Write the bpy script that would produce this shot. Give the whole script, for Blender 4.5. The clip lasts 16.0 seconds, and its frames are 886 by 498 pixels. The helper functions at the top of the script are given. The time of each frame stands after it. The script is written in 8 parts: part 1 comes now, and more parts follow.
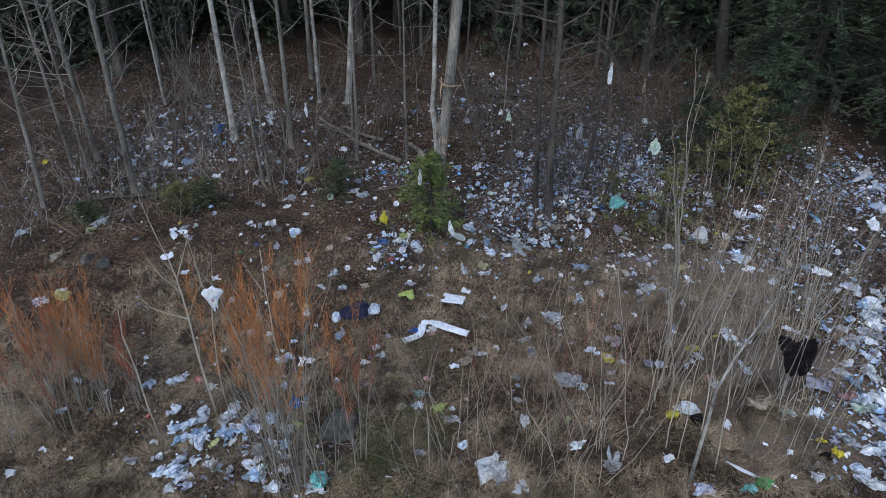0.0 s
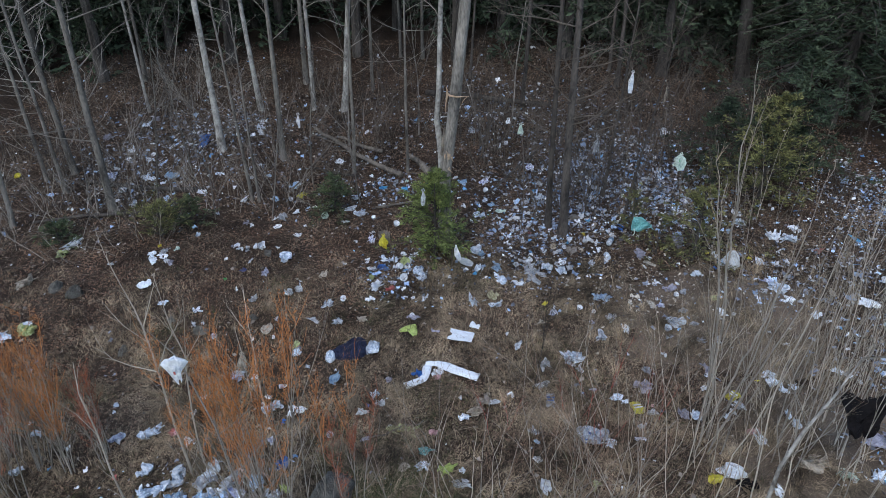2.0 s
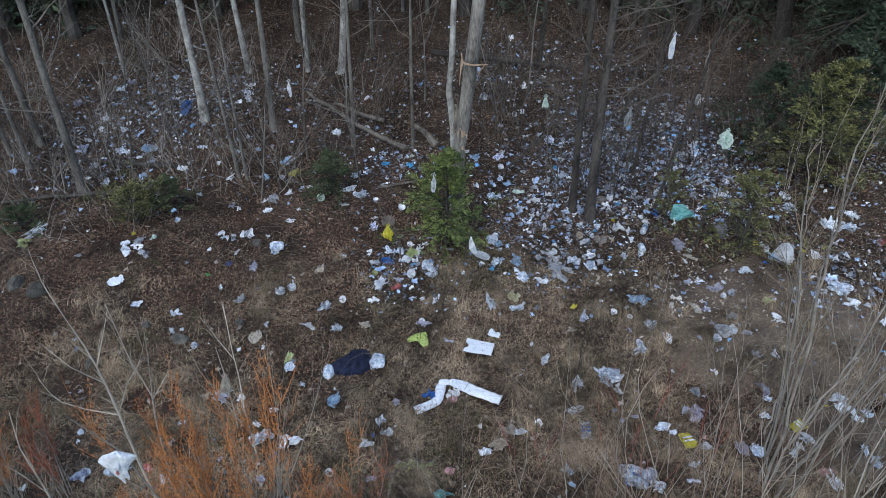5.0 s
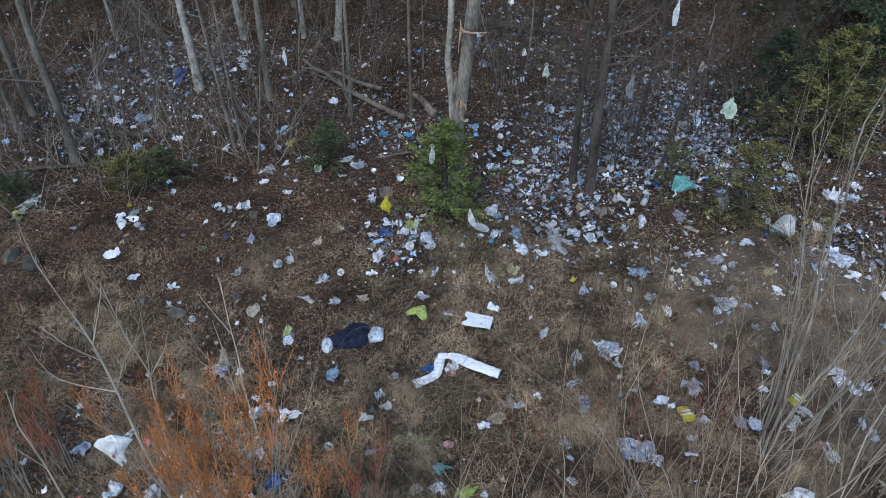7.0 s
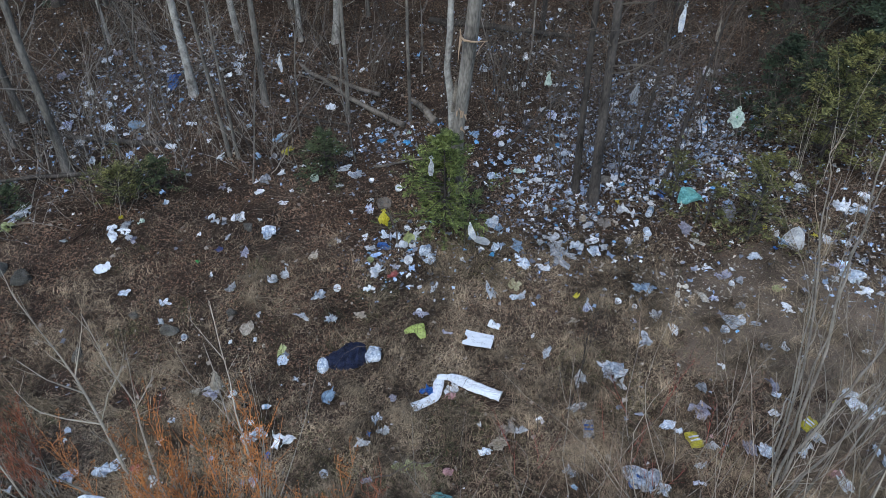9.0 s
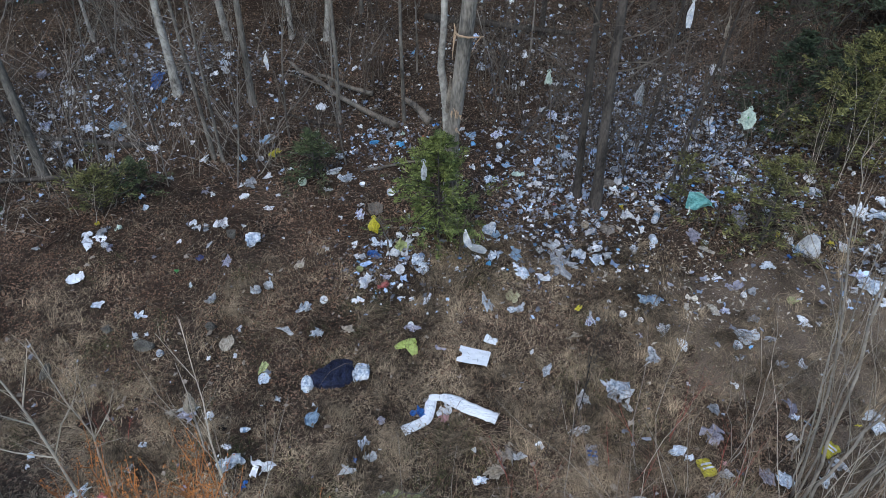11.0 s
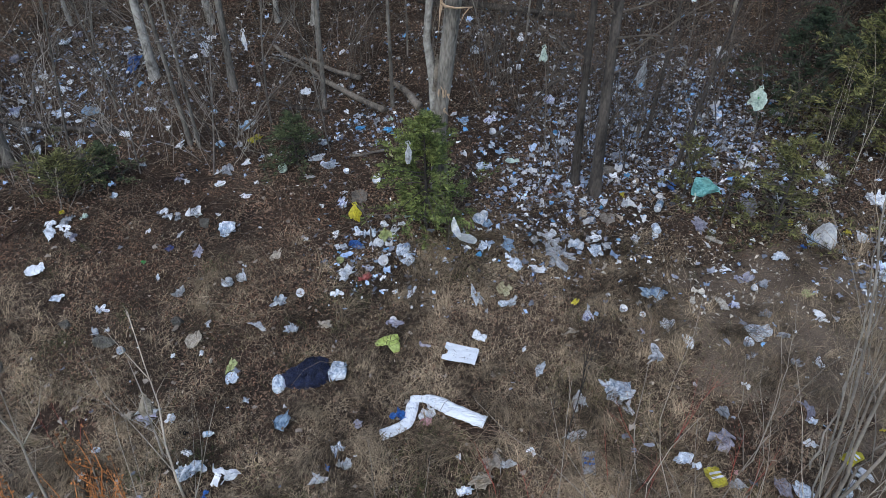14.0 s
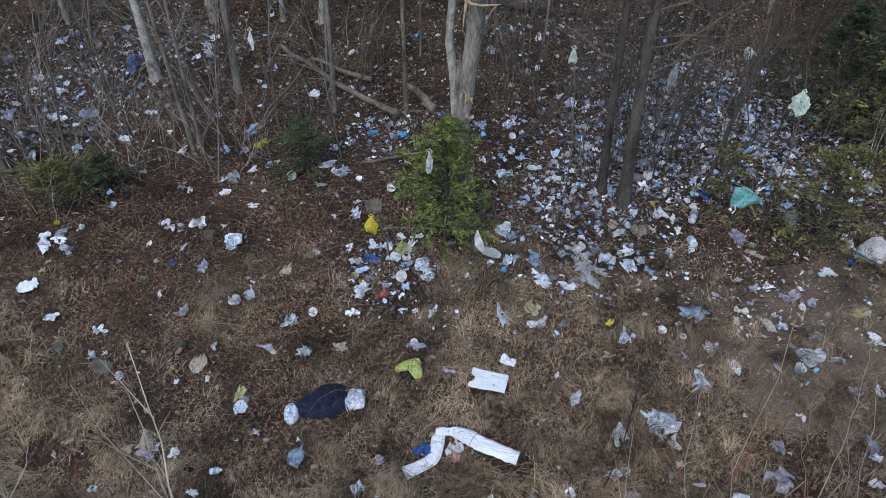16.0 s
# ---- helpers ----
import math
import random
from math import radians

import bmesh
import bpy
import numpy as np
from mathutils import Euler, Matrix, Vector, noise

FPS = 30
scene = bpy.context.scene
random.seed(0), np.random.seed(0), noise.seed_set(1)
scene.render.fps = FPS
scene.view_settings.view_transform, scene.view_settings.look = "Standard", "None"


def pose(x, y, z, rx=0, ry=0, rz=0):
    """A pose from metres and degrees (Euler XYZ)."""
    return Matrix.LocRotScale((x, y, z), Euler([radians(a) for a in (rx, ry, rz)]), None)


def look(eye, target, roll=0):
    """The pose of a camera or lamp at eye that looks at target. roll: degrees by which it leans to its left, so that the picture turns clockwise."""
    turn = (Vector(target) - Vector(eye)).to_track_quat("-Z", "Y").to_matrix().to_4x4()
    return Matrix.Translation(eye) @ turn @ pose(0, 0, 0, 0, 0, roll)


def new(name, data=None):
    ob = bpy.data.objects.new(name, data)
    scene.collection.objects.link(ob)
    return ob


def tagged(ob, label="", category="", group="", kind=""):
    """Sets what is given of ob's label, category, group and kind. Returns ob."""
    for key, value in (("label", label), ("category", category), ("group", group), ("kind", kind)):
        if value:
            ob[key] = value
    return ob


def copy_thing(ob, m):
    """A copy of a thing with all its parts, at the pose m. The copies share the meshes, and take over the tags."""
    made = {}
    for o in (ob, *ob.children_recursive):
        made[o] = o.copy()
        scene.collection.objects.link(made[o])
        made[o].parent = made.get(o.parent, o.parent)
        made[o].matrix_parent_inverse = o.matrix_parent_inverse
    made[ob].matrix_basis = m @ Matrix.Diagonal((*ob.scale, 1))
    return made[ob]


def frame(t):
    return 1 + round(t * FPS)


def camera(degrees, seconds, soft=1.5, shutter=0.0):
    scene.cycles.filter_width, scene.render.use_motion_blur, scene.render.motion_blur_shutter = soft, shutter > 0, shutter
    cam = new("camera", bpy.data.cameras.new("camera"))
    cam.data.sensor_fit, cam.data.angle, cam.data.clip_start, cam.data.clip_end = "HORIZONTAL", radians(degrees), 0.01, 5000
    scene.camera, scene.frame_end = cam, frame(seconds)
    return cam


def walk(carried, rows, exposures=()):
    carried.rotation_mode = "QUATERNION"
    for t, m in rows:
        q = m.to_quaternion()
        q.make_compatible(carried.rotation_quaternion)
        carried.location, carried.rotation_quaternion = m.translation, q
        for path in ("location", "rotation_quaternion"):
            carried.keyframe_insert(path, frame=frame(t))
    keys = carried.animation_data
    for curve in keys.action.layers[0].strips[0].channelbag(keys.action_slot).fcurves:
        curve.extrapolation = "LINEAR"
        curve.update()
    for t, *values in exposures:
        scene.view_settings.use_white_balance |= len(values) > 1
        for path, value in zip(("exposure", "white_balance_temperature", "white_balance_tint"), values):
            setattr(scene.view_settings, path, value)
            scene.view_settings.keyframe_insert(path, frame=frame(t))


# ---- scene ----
cam = camera(67.5, 16.0, soft=0.55)
PATH = [
    (0, (0.511, -10.787, 6.583), (0.46, -9.049, 5.595), 0.3),
    (0.5, (0.479, -10.544, 6.547), (0.429, -8.805, 5.561), 0.3),
    (1, (0.445, -10.238, 6.515), (0.396, -8.499, 5.528), 0.3),
    (1.5, (0.409, -9.903, 6.48), (0.359, -8.164, 5.493), 0.3),
    (2, (0.352, -9.526, 6.425), (0.305, -7.789, 5.434), 0.3),
    (2.5, (0.292, -9.125, 6.373), (0.246, -7.392, 5.375), 0.4),
    (3, (0.213, -8.708, 6.308), (0.17, -6.98, 5.303), 0.4),
    (3.5, (0.136, -8.337, 6.261), (0.095, -6.618, 5.24), 0.5),
    (4, (0.086, -8.155, 6.23), (0.047, -6.455, 5.178), 0.5),
    (6.5, (0.073, -7.857, 6.23), (0.037, -6.243, 5.05), 0.5),
    (7, (0.078, -7.845, 6.254), (0.045, -6.242, 5.058), 0.5),
    (7.5, (0.078, -7.831, 6.279), (0.045, -6.237, 5.072), 0.4),
    (8, (0.07, -7.784, 6.325), (0.038, -6.193, 5.114), 0.5),
    (8.5, (0.064, -7.654, 6.322), (0.03, -6.061, 5.113), 0.4),
    (9, (0.087, -7.465, 6.308), (0.052, -5.87, 5.102), 0.4),
    (11.5, (0.173, -6.899, 5.973), (0.139, -5.305, 4.766), 0.4),
    (12, (0.194, -6.891, 5.873), (0.158, -5.297, 4.666), 0.3),
    (12.5, (0.223, -6.845, 5.795), (0.186, -5.251, 4.587), 0.3),
    (13, (0.26, -6.755, 5.72), (0.223, -5.162, 4.511), 0.3),
    (13.5, (0.304, -6.627, 5.633), (0.266, -5.033, 4.426), 0.3),
    (14, (0.345, -6.482, 5.573), (0.305, -4.889, 4.364), 0.3),
    (14.5, (0.35, -6.335, 5.508), (0.309, -4.741, 4.3), 0.3),
    (15, (0.271, -6.187, 5.461), (0.234, -4.593, 4.254), 0.4),
    (15.5, (0.157, -6.033, 5.422), (0.118, -4.441, 4.212), 0.4),
    (16, (0.053, -5.919, 5.38), (0.015, -4.328, 4.169), 0.4),
]
walk(cam, [(t, look(eye, target, roll)) for t, eye, target, roll in PATH],
     exposures=((0.0, -0.08, 6330, 7), (2.0, 0.03, 6320, 6.5), (4.0, 0.06, 6300, 6), (8.0, 0.1, 6330, 5), (16.0, 0.1, 6600, 7)))

# ---------------------------------------------------------------- daylight
world = bpy.data.worlds.new("overcast_evening")
scene.world = world
world.use_nodes = True
wt = world.node_tree
sky = wt.nodes.new("ShaderNodeTexSky")
sky.sky_type = "NISHITA"
sky.sun_disc = False
sky.sun_elevation = radians(55)
sky.sun_rotation = radians(200)
sky.air_density = 1.2
sky.dust_density = 1.4
sky.ozone_density = 2.2
wt.nodes["Background"].inputs["Strength"].default_value = 0.255
wt.links.new(sky.outputs["Color"], wt.nodes["Background"].inputs["Color"])

sun = new("sun", bpy.data.lights.new("sun", "SUN"))
sun.data.energy = 0.75
sun.data.angle = radians(14)
sun.data.color = (1.0, 0.92, 0.81)
sun.matrix_world = look((-5, -10, 16), (0, 0, 0))


# ---------------------------------------------------------------- materials
def material(name, dark, light, coarse=3.0, fine=40.0, rough=0.8, bump=0.3, metal=0.0, vary="", spread=0.35, clear=0.0, spec=0.4, reach=0.02, stretch=1.0, band=(0.25, 0.8)):
    """A surface between two colours: coarse stains, fine grain, relief, and a shift from piece to piece."""
    m = bpy.data.materials.new(name)
    m.use_nodes = True
    nt = m.node_tree
    node, link = nt.nodes.new, nt.links.new
    bsdf = nt.nodes["Principled BSDF"]
    where = node("ShaderNodeTexCoord")
    big, small = node("ShaderNodeTexNoise"), node("ShaderNodeTexNoise")
    for tex, scale in ((big, coarse), (small, fine)):
        tex.inputs["Scale"].default_value = scale
        tex.inputs["Detail"].default_value = 5
        along = node("ShaderNodeMapping")
        along.inputs["Scale"].default_value = (1, 1, stretch)
        link(where.outputs["Object"], along.inputs["Vector"])
        link(along.outputs["Vector"], tex.inputs["Vector"])
    both = node("ShaderNodeMath")
    both.operation = "MULTIPLY_ADD"
    both.inputs[1].default_value = 0.6
    link(small.outputs["Fac"], both.inputs[0])
    half = node("ShaderNodeMath")
    half.operation = "MULTIPLY_ADD"
    half.inputs[1].default_value = 1.1
    half.inputs[2].default_value = -0.35
    link(big.outputs["Fac"], half.inputs[0])
    link(half.outputs[0], both.inputs[2])
    ramp = node("ShaderNodeValToRGB")
    ramp.color_ramp.elements[0].position, ramp.color_ramp.elements[1].position = band
    ramp.color_ramp.elements[0].color, ramp.color_ramp.elements[1].color = (*dark, 1), (*light, 1)
    link(both.outputs[0], ramp.inputs["Fac"])
    colour = ramp.outputs["Color"]
    if vary:
        if vary == "island":
            source = node("ShaderNodeNewGeometry").outputs["Random Per Island"]
        else:
            source = node("ShaderNodeObjectInfo").outputs["Random"]
        shift = node("ShaderNodeMapRange")
        shift.inputs["To Min"].default_value, shift.inputs["To Max"].default_value = 1 - spread, 1 + spread
        link(source, shift.inputs["Value"])
        hsv = node("ShaderNodeHueSaturation")
        link(shift.outputs[0], hsv.inputs["Value"])
        link(colour, hsv.inputs["Color"])
        colour = hsv.outputs["Color"]
    link(colour, bsdf.inputs["Base Color"])
    bsdf.inputs["Roughness"].default_value = rough
    bsdf.inputs["Metallic"].default_value = metal
    bsdf.inputs["Specular IOR Level"].default_value = spec
    if clear:
        bsdf.inputs["Transmission Weight"].default_value = clear
    if bump:
        relief = node("ShaderNodeBump")
        relief.inputs["Strength"].default_value = bump
        relief.inputs["Distance"].default_value = reach
        link(small.outputs["Fac"], relief.inputs["Height"])
        link(relief.outputs["Normal"], bsdf.inputs["Normal"])
    return m


SOIL = material("soil", (0.014, 0.009, 0.0064), (0.078, 0.052, 0.037), 0.9, 22, 0.95, 0.8, spec=0.2, reach=0.04)
EARTH = material("trodden_earth", (0.080, 0.058, 0.043), (0.25, 0.19, 0.14), 1.6, 60, 0.95, 0.9, spec=0.2, reach=0.03)
LEAF = material("dead_leaves", (0.031, 0.019, 0.013), (0.235, 0.152, 0.103), 1.6, 14, 0.85, 0.0, vary="island", spread=0.6, spec=0.25, band=(0.32, 0.70))
LEAF_RED = material("red_brown_leaves", (0.040, 0.020, 0.013), (0.285, 0.160, 0.098), 1.6, 14, 0.85, 0.0, vary="island", spread=0.6, spec=0.25, band=(0.32, 0.70))
OLIVE = material("olive_grass", (0.055, 0.048, 0.022), (0.27, 0.235, 0.12), 2.0, 16, 0.8, 0.0, vary="island", spread=0.4, spec=0.25, band=(0.34, 0.74))
STRAW = material("dry_grass", (0.044, 0.032, 0.021), (0.495, 0.374, 0.246), 2.1, 16, 0.8, 0.0, vary="island", spread=0.6, spec=0.25, band=(0.34, 0.74))
GREENGRASS = material("sparse_green_grass", (0.034, 0.043, 0.015), (0.102, 0.111, 0.043), 0.8, 14, 0.8, 0.0, vary="island", spread=0.5, spec=0.25)
LEAF_PALE = material("bleached_leaves", (0.17, 0.13, 0.088), (0.48, 0.40, 0.29), 2, 20, 0.85, 0.0, vary="island", spread=0.4, spec=0.25)
STICK = material("fallen_twigs", (0.045, 0.034, 0.025), (0.24, 0.185, 0.135), 2, 30, 0.85, 0.0, vary="island", spread=0.65, spec=0.25)
STICK_DARK = material("dark_stalks", (0.018, 0.014, 0.011), (0.09, 0.07, 0.055), 2, 30, 0.85, 0.0, vary="island", spread=0.5, spec=0.25)
BARK_GREY = material("grey_bark", (0.042, 0.037, 0.032), (0.28, 0.25, 0.215), 5, 40, 0.9, 0.9, vary="object", spread=0.25, stretch=0.3)
BARK_PALE = material("pale_birch_bark", (0.10, 0.088, 0.076), (0.56, 0.525, 0.475), 7, 30, 0.8, 0.7, vary="object", spread=0.12, stretch=0.7)
BARK_DARK = material("dark_bark", (0.018, 0.015, 0.0135), (0.112, 0.095, 0.082), 5, 40, 0.95, 0.9, stretch=0.3, vary="object", spread=0.25)
BARK_TWIG = material("bare_twigs", (0.056, 0.046, 0.037), (0.21, 0.175, 0.14), 3, 30, 0.85, 0.0, vary="object", spread=0.3)
BARK_SHOOT = material("pale_grey_brown_shoots", (0.15, 0.13, 0.108), (0.42, 0.37, 0.315), 3, 30, 0.8, 0.0, vary="object", spread=0.3)
BARK_CANE = material("pale_shoots", (0.125, 0.108, 0.09), (0.37, 0.325, 0.272), 3, 30, 0.8, 0.0, vary="object", spread=0.3)
BARK_WARM = material("warm_brown_twigs", (0.16, 0.125, 0.09), (0.42, 0.335, 0.245), 3, 30, 0.8, 0.0, vary="object", spread=0.25)
BARK_TAN = material("pale_tan_bark", (0.26, 0.222, 0.175), (0.56, 0.49, 0.40), 3, 30, 0.8, 0.0, vary="object", spread=0.2)
BARK_INK = material("blackish_shoots", (0.012, 0.010, 0.009), (0.045, 0.037, 0.032), 3, 30, 0.85, 0.0)
BARK_RUSSET = material("russet_brown_twigs", (0.13, 0.075, 0.05), (0.34, 0.215, 0.145), 3, 30, 0.8, 0.0, vary="object", spread=0.3)
SHOOT_ORANGE = material("orange_brown_shoots", (0.27, 0.092, 0.024), (0.54, 0.215, 0.066), 3, 30, 0.75, 0.0, vary="island", spread=0.5)
SHOOT_RUSSET = material("russet_shoots", (0.16, 0.048, 0.026), (0.40, 0.125, 0.058), 3, 30, 0.75, 0.0, vary="island", spread=0.5)
SHOOT_RED = material("dark_red_shoots", (0.180, 0.032, 0.023), (0.414, 0.077, 0.050), 3, 30, 0.7, 0.0, vary="island", spread=0.3)
RAWWOOD = material("torn_raw_wood", (0.33, 0.215, 0.13), (0.58, 0.43, 0.30), 8, 50, 0.8, 0.5)
DEADWOOD = material("weathered_dead_wood", (0.065, 0.055, 0.046), (0.29, 0.25, 0.205), 6, 40, 0.9, 0.8)
CEDAR = material("cedar_foliage", (0.046, 0.068, 0.024), (0.25, 0.285, 0.085), 3.0, 12, 0.7, 0.0, vary="island", spread=0.6, spec=0.3)
CEDAR_DULL = material("dull_cedar_foliage", (0.038, 0.046, 0.022), (0.25, 0.235, 0.085), 2.6, 12, 0.75, 0.0, vary="island", spread=0.75, spec=0.3)
CEDAR_DARK = material("dark_cedar_foliage", (0.030, 0.042, 0.022), (0.125, 0.15, 0.07), 3.0, 12, 0.75, 0.0, vary="island", spread=0.5, spec=0.25)
FIR = material("dark_fir_foliage", (0.021, 0.033, 0.021), (0.088, 0.112, 0.066), 1.0, 8, 0.75, 0.0, vary="island", spread=0.6, spec=0.25)
STONE = material("lichened_stone", (0.055, 0.052, 0.046), (0.23, 0.215, 0.185), 9, 60, 0.95, 1.0, vary="object", spread=0.3, spec=0.2, reach=0.05)


def plastic(name, dark, light, rough=0.5, clear=0.0, spread=0.24, soiled=0.38):
    """Film that is creased and in places stained by earth."""
    m = material(name, tuple(c * 0.75 for c in dark), light, 11, 45, rough, 0.28, vary="object", spread=spread, clear=clear, reach=0.012, band=(0.28, 0.60))
    nt = m.node_tree
    bsdf = nt.nodes["Principled BSDF"]
    colour = bsdf.inputs["Base Color"].links[0].from_socket
    stain, where, edge, mix = (nt.nodes.new(k) for k in ("ShaderNodeTexNoise", "ShaderNodeTexCoord", "ShaderNodeMapRange", "ShaderNodeMix"))
    stain.inputs["Scale"].default_value, stain.inputs["Detail"].default_value = 9.0, 7
    edge.inputs["From Min"].default_value, edge.inputs["From Max"].default_value = 0.48, 0.70
    edge.inputs["To Max"].default_value = soiled
    mix.data_type = "RGBA"
    mix.inputs[7].default_value = (0.13, 0.105, 0.08, 1)
    nt.links.new(where.outputs["Object"], stain.inputs["Vector"])
    nt.links.new(stain.outputs["Fac"], edge.inputs["Value"])
    nt.links.new(edge.outputs[0], mix.inputs[0])
    nt.links.new(colour, mix.inputs[6])
    nt.links.new(mix.outputs[2], bsdf.inputs["Base Color"])
    lit, both = nt.nodes.new("ShaderNodeBsdfTranslucent"), nt.nodes.new("ShaderNodeMixShader")
    both.inputs[0].default_value = 0.2
    nt.links.new(mix.outputs[2], lit.inputs["Color"])
    nt.links.new(bsdf.outputs[0], both.inputs[1])
    nt.links.new(lit.outputs[0], both.inputs[2])
    nt.links.new(both.outputs[0], nt.nodes["Material Output"].inputs["Surface"])
    return m


TINT = {
    # white and bluish film: the blue-grey dark tone imitates shade in the folds
    "white": plastic("white_film", (0.76, 0.80, 0.90), (0.93, 0.94, 0.95)),
    "paper": material("white_cloth", (0.62, 0.65, 0.70), (0.84, 0.86, 0.89), 3, 60, 0.85, 0.15, reach=0.005),
    "bluish": plastic("bluish_white_film", (0.36, 0.46, 0.60), (0.84, 0.88, 0.94)),
    "printed": plastic("blue_printed_white_film", (0.16, 0.19, 0.44), (0.80, 0.83, 0.92)),
    "pale_blue": plastic("pale_blue_film", (0.20, 0.33, 0.50), (0.42, 0.58, 0.76)),
    "blue": plastic("blue_film", (0.015, 0.06, 0.26), (0.05, 0.19, 0.56)),
    "sky_blue": plastic("sky_blue_film", (0.04, 0.20, 0.42), (0.12, 0.42, 0.70)),
    "navy": material("navy_black_film", (0.007, 0.0095, 0.023), (0.030, 0.040, 0.092), 14, 75, 0.42, 0.9, reach=0.03, spec=0.3),
    "black": material("black_film", (0.004, 0.0035, 0.004), (0.014, 0.012, 0.013), 9, 40, 0.8, 0.3, spec=0.1),
    "yellow": plastic("yellow_film", (0.55, 0.45, 0.03), (0.76, 0.66, 0.07)),
    "lime": plastic("lime_green_film", (0.42, 0.52, 0.12), (0.58, 0.68, 0.20)),
    "pale_lime": plastic("pale_lime_film", (0.36, 0.40, 0.14), (0.58, 0.62, 0.30)),
    "green": plastic("green_film", (0.02, 0.16, 0.04), (0.06, 0.42, 0.10)),
    "teal": plastic("teal_film", (0.12, 0.38, 0.38), (0.28, 0.66, 0.64)),
    "mint": plastic("mint_green_film", (0.36, 0.48, 0.42), (0.62, 0.72, 0.64)),
    "tan": plastic("tan_paper", (0.30, 0.25, 0.19), (0.55, 0.48, 0.39), 0.85),
    "card": plastic("grey_brown_cardboard", (0.16, 0.135, 0.115), (0.32, 0.28, 0.24), 0.9),
    "cream": plastic("cream_card", (0.42, 0.38, 0.32), (0.72, 0.67, 0.58), 0.8),
    "powder": plastic("powder_blue_film", (0.26, 0.42, 0.68), (0.62, 0.78, 0.93)),
    "butter": plastic("faded_yellow_film", (0.50, 0.44, 0.24), (0.76, 0.71, 0.47)),
    "dusk_blue": plastic("dull_blue_film", (0.02, 0.03, 0.11), (0.07, 0.09, 0.24)),
    "grey": plastic("dirty_grey_film", (0.22, 0.23, 0.26), (0.52, 0.54, 0.58), 0.5),
    "clear": plastic("dirty_clear_film", (0.42, 0.43, 0.45), (0.72, 0.74, 0.77), 0.35, 0.3),
    "lilac": plastic("lilac_film", (0.24, 0.23, 0.31), (0.47, 0.46, 0.55)),
    "pink": plastic("faded_pink_film", (0.44, 0.20, 0.22), (0.70, 0.42, 0.42)),
    "red": plastic("red_film", (0.36, 0.06, 0.06), (0.62, 0.20, 0.18)),
    "rust": plastic("rust_orange_film", (0.28, 0.09, 0.03), (0.50, 0.19, 0.08)),
}
WORD = {"white": "white", "printed": "blue-printed white", "paper": "white paper", "bluish": "bluish white", "pale_blue": "pale blue", "blue": "blue", "sky_blue": "bright sky blue",
        "navy": "navy black", "black": "black", "yellow": "yellow", "lime": "lime green", "pale_lime": "faded lime green", "green": "bright green",
        "teal": "teal", "mint": "mint green", "tan": "tan", "card": "grey-brown", "grey": "dirty grey", "clear": "dirty clear", "lilac": "lilac",
        "cream": "cream", "powder": "powder blue", "butter": "faded yellow", "dusk_blue": "dull dark blue", "pink": "faded pink", "red": "red", "rust": "rust orange"}


# ---------------------------------------------------------------- the lie of the land
MOUNDS = ((-5.0, 5.3, 0.9, 0.38), (1.6, 2.9, 1.6, -0.25), (-2.0, 4.5, 1.2, -0.2), (-3.6, 9.2, 1.6, -0.35), (-5.2, 0.8, 0.9, 0.1),
          (-6.4, 4.3, 0.7, -0.15), (-1.4, -1.7, 0.5, -0.06), (-1.2, -4.1, 0.8, -0.12), (-3.6, -3.9, 0.8, -0.12), (-4.95, -1.85, 0.4, -0.2), (-3.95, -2.05, 0.35, -0.12))


def lie(x, y):
    """Height of the ground; takes numbers or arrays."""
    x, y = np.asarray(x, float), np.asarray(y, float)
    a, b = np.clip(x, -14, 14), np.clip(y, -14, 18)
    z = 0.2377 + 0.0352 * a + 0.0812 * b - 0.00141 * a * b + 0.00432 * b * b - 0.00181 * a * a
    for u, v, r, h in MOUNDS:
        z = z + h * np.exp(-((x - u) ** 2 + (y - v) ** 2) / (2 * r * r))
    z = z + 0.018 * np.sin(3.1 * x + 1.3 * np.sin(1.7 * y)) * np.cos(2.7 * y + 0.9 * np.sin(2.2 * x))
    return z + 0.010 * np.sin(7.3 * x + 2 * y) * np.sin(6.1 * y - 2.4 * x)


